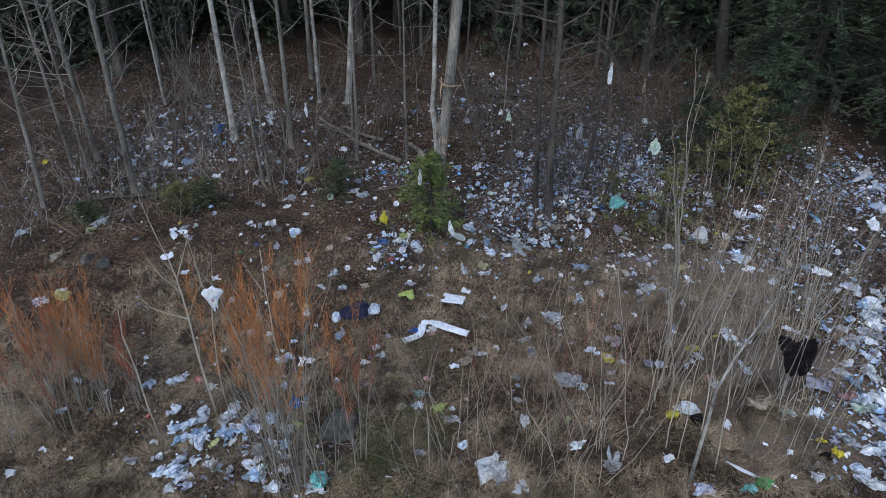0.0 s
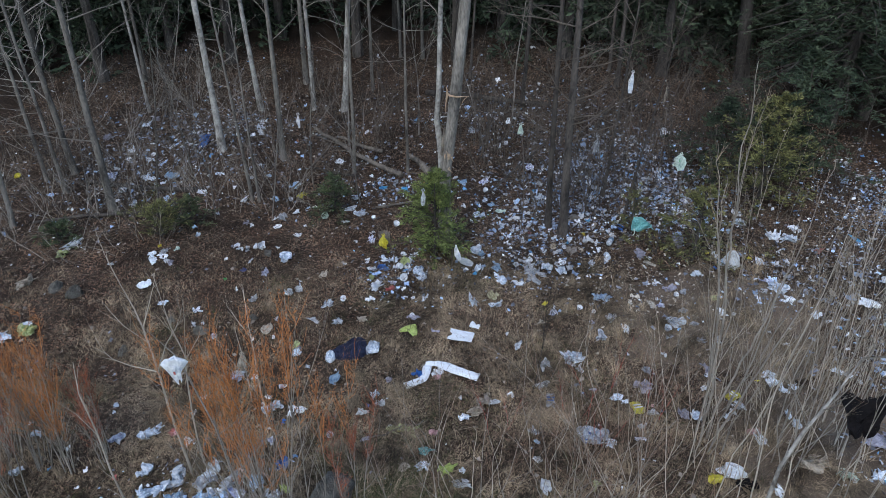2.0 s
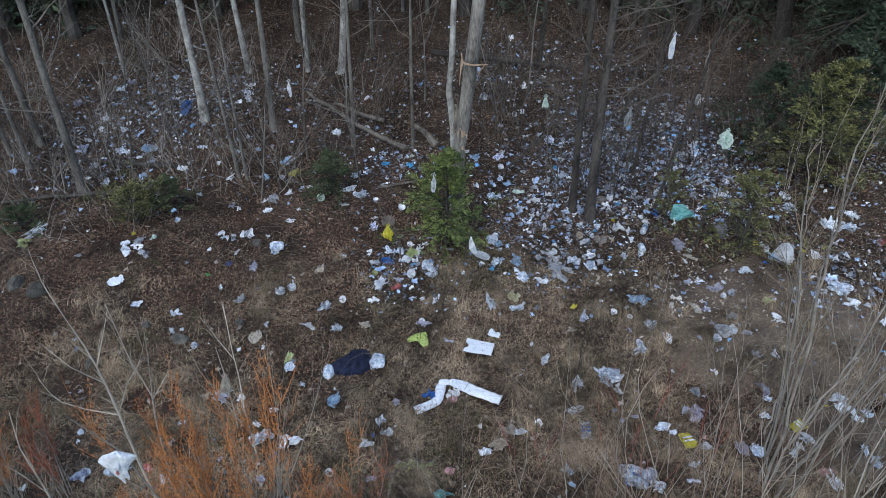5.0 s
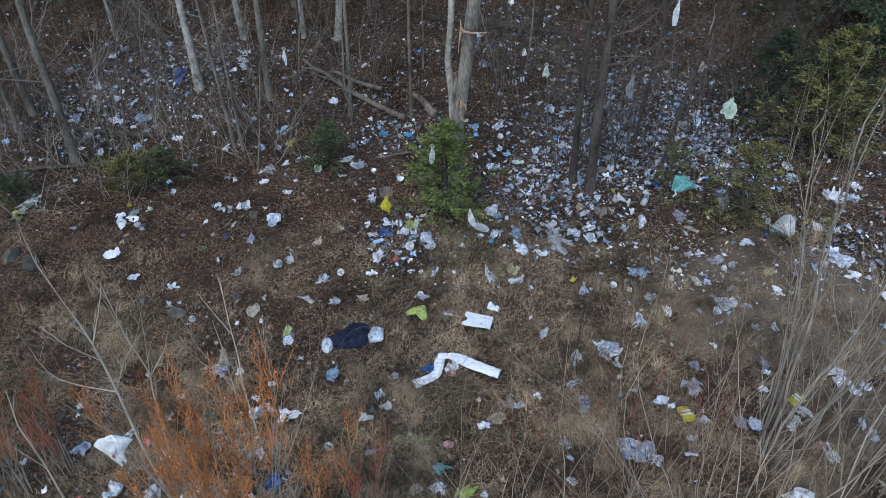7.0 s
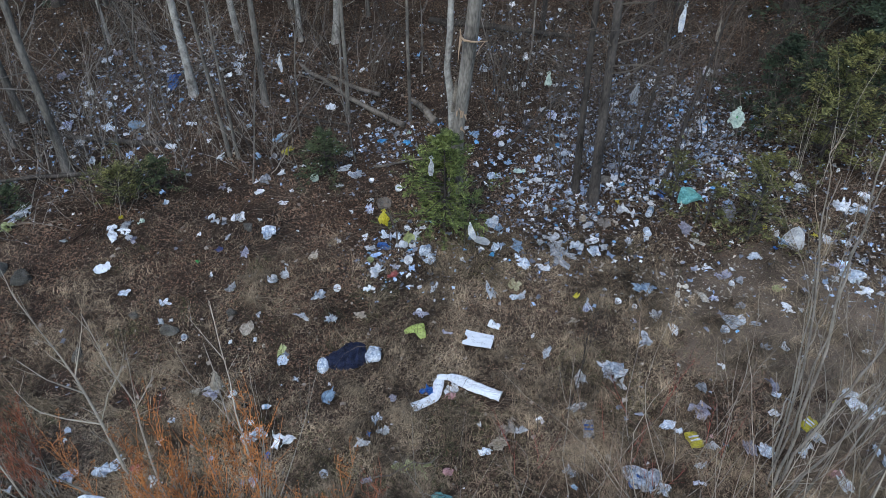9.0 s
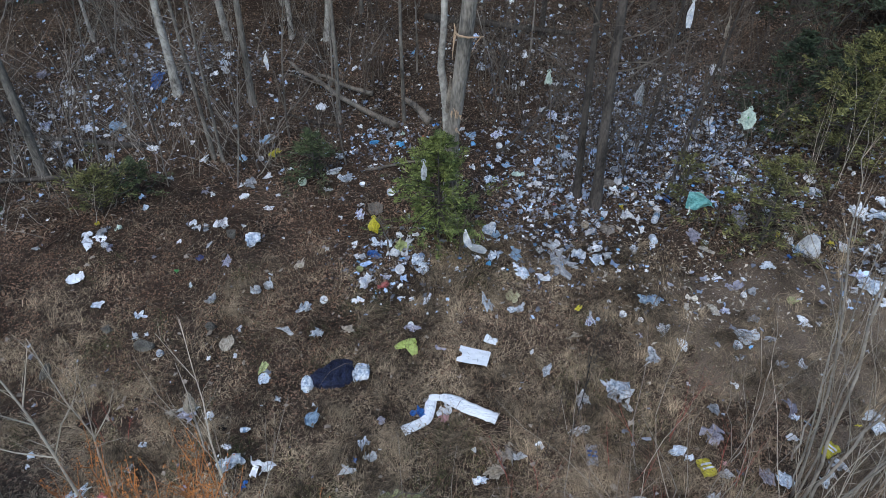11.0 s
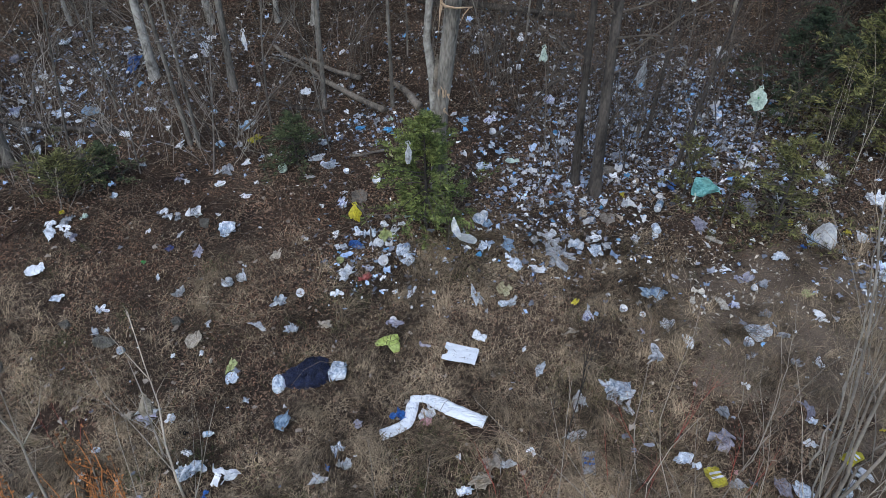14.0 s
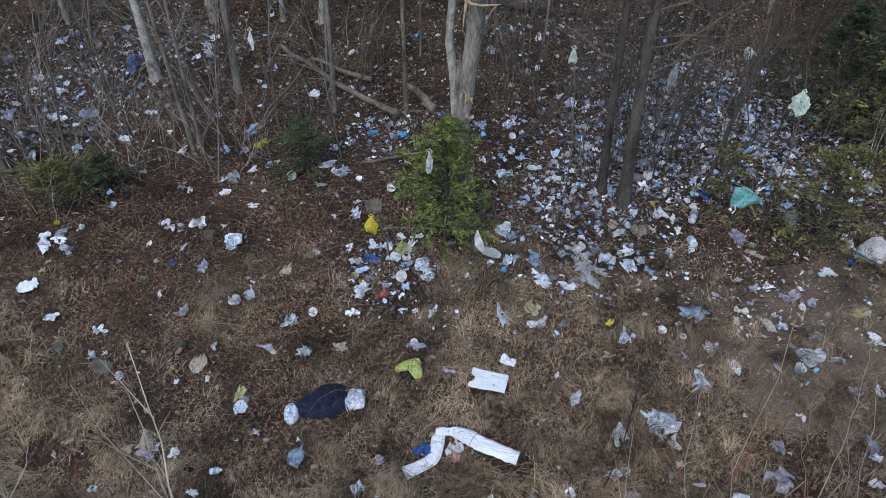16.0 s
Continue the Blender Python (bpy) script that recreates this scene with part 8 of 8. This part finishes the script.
# ---------------------------------------------------------------- lesser litter between
SPOTS = ((3.1, 3.4, 1.1, 0.85), (4.1, 4.1, 1.1, 0.85), (1.8, 2.6, 0.8, 0.5), (-0.6, 0.45, 0.5, 0.7), (1.4, 0.9, 0.75, 0.45), (2.3, 1.1, 0.5, 0.2), (4.6, 2.9, 0.8, 0.5), (3.5, -0.3, 0.6, 0.1),
         (-1.1, 3.8, 0.7, 0.45), (1.2, 7.4, 1.2, 0.4), (7.3, -2.2, 0.75, 0.8), (9.3, 2.8, 1.1, 0.9), (6.3, -4.0, 0.6, 0.6), (-2.5, -4.4, 0.55, 0.4), (-1.6, -4.9, 0.4, 0.3), (-3.3, -4.0, 0.4, 0.2), (-7.0, 4.8, 1.4, 0.4), (-3.5, 5.5, 1.2, 0.12), (-1.5, 6.6, 1.5, 0.08), (3.5, 6.2, 1.5, 0.2),
         (5.8, 0.1, 0.7, 0.45), (-6.0, 6.8, 1.3, 0.42), (7.4, 0.6, 0.8, 0.4), (7.0, -4.6, 0.8, 0.85))


def strewn(x, y):
    """How thickly the litter lies."""
    out = 0.016 + 0.05 * (y > 1.5) + 0 * x
    for u, v, r, h in SPOTS:
        out = out + h * np.exp(-((x - u) ** 2 + (y - v) ** 2) / (2 * r * r))
    return np.clip(out, 0, 1.2) * np.clip(1.2 - y / 14, 0, 1)


r = np.random.default_rng(44)
pool = []
for k in range(24):
    tint = ("white", "bluish", "white", "bluish", "grey", "white", "clear", "tan")[k % 8]
    shape = wad(900 + k, r.uniform(0.07, 0.14), r.uniform(0.06, 0.11), 0.05, 2, 9, 5)
    pool.append((shape.mesh("litter_scrap", TINT[tint], True), WORD[tint]))
x, y = field(r, 7600, -11, 10, -5.6, 9.5, lambda x, y: strewn(x, y) * 0.28)
for k, (px, py) in enumerate(zip(x[:170], y[:170])):
    me, word = pool[k % 24]
    ob = new("litter_scrap", me)
    ob.matrix_basis = pose(px, py, float(lie(px, py)) + 0.012, r.normal(0, 8), r.normal(0, 8), r.uniform(0, 360)) @ Matrix.Scale(r.uniform(0.6, 1.25), 4)
    tagged(ob, f"small {word} scrap of litter {lies_on(px, py)}", "litter", "strewn scraps")


def flakes(r, n, size, tint, name, label, sharp=1.0, even=0.0, net=3):
    """Small crumpled bits: a bent square net each."""
    x, y = field(r, n, -12, 10.5, -5.8, 11.5, lambda x, y: (strewn(x, y) + even) ** sharp * 0.8)
    n = len(x)
    s = np.minimum(r.lognormal(np.log(size), 0.6, n), 2.6 * size)
    a = r.uniform(0, 2 * np.pi, n)
    c, d = np.cos(a), np.sin(a)
    flat = r.uniform(0.22, 1.0, n)
    m, e = net * net, np.linspace(-1, 1, net)
    u, w = np.meshgrid(e, e)
    u, w = u.ravel()[None] + r.normal(0, 0.56 / (net - 1), (n, m)), w.ravel()[None] + r.normal(0, 0.56 / (net - 1), (n, m))
    fold = np.abs(np.sin(u * r.uniform(1, 4, (n, 1)) + w * r.normal(0, 3, (n, 1)) + r.uniform(0, 6, (n, 1)))) * 0.3
    px = x[:, None] + (u * c[:, None] - w * flat[:, None] * d[:, None]) * s[:, None] / 2
    py = y[:, None] + (u * d[:, None] + w * flat[:, None] * c[:, None]) * s[:, None] / 2
    pz = lie(px, py) + 0.008 + 0.028 * (py < 0.6) + (np.abs(r.normal(0, 0.2, (n, m))) + fold) * s[:, None] + (r.normal(0, 0.3, (n, 1)) * u + r.normal(0, 0.3, (n, 1)) * w) * s[:, None] * 0.3
    v = np.stack([px, py, pz], -1).reshape(-1, 3)
    cell = np.array([[a * net + b, a * net + b + 1, (a + 1) * net + b + 1, (a + 1) * net + b] for a in range(net - 1) for b in range(net - 1)])
    q = (np.arange(n)[:, None, None] * m + cell[None]).reshape(-1, 4)
    return tagged(new(name, bulk(name, v, q, FLECK[tint])), label, "litter", kind="stuff")


FLECK = {
    "white": material("white_flecks", (0.42, 0.44, 0.47), (0.92, 0.93, 0.95), 4, 20, 0.6, 0.0, vary="island", spread=0.45),
    "blue": material("blue_white_flecks", (0.20, 0.29, 0.48), (0.62, 0.76, 0.93), 4, 20, 0.55, 0.0, vary="island", spread=0.5),
    "grey": material("grey_flecks", (0.07, 0.075, 0.095), (0.34, 0.36, 0.43), 4, 20, 0.7, 0.0, vary="island", spread=0.5),
    "vivid": material("bright_blue_flecks", (0.05, 0.16, 0.42), (0.26, 0.58, 0.86), 4, 20, 0.55, 0.0, vary="island", spread=0.5),
    "cream": material("cream_flecks", (0.30, 0.26, 0.21), (0.66, 0.60, 0.50), 4, 20, 0.8, 0.0, vary="island", spread=0.45),
    "drab": material("drab_flecks", (0.13, 0.105, 0.085), (0.40, 0.34, 0.28), 4, 20, 0.8, 0.0, vary="island", spread=0.5),
}
flakes(r, 36000, 0.026, "white", "white_flecks", "small white bits of torn litter strewn over the ground", 1.1, 0.0, 4)
flakes(r, 50000, 0.027, "blue", "bluish_flecks", "small bluish bits of torn plastic strewn over the ground", 1.4, 0.0, 4)
flakes(r, 40000, 0.023, "drab", "drab_flecks", "small grey and tan bits of litter and bark", 0.9, 0.10)
flakes(r, 110000, 0.029, "grey", "grey_flecks", "small dim grey and bluish bits of trodden litter", 1.2, 0.0, 3)
flakes(r, 9000, 0.032, "vivid", "bright_blue_flecks", "small bright blue bits of torn plastic strewn over the ground", 1.6, 0.0, 4)
flakes(r, 5500, 0.055, "white", "white_film_bits", "torn crumpled bits of white film in the litter", 1.3, 0.0, 5)
flakes(r, 7000, 0.055, "blue", "bluish_film_bits", "torn crumpled bits of bluish film in the litter", 1.4, 0.0, 5)
x, y = field(r, 1500, 2.2, 5.2, -1.4, 1.1, lambda x, y: 0.8 * np.exp(-((x - 3.5) ** 2 / 0.9 + (y + 0.1) ** 2 / 0.5)))
leaves(r, x, y, r.uniform(0.012, 0.042, len(x)), FLECK["cream"], "cream_bits", "cream and pale tan bits of card strewn on dead grass", "litter", 0.5, 0.04)
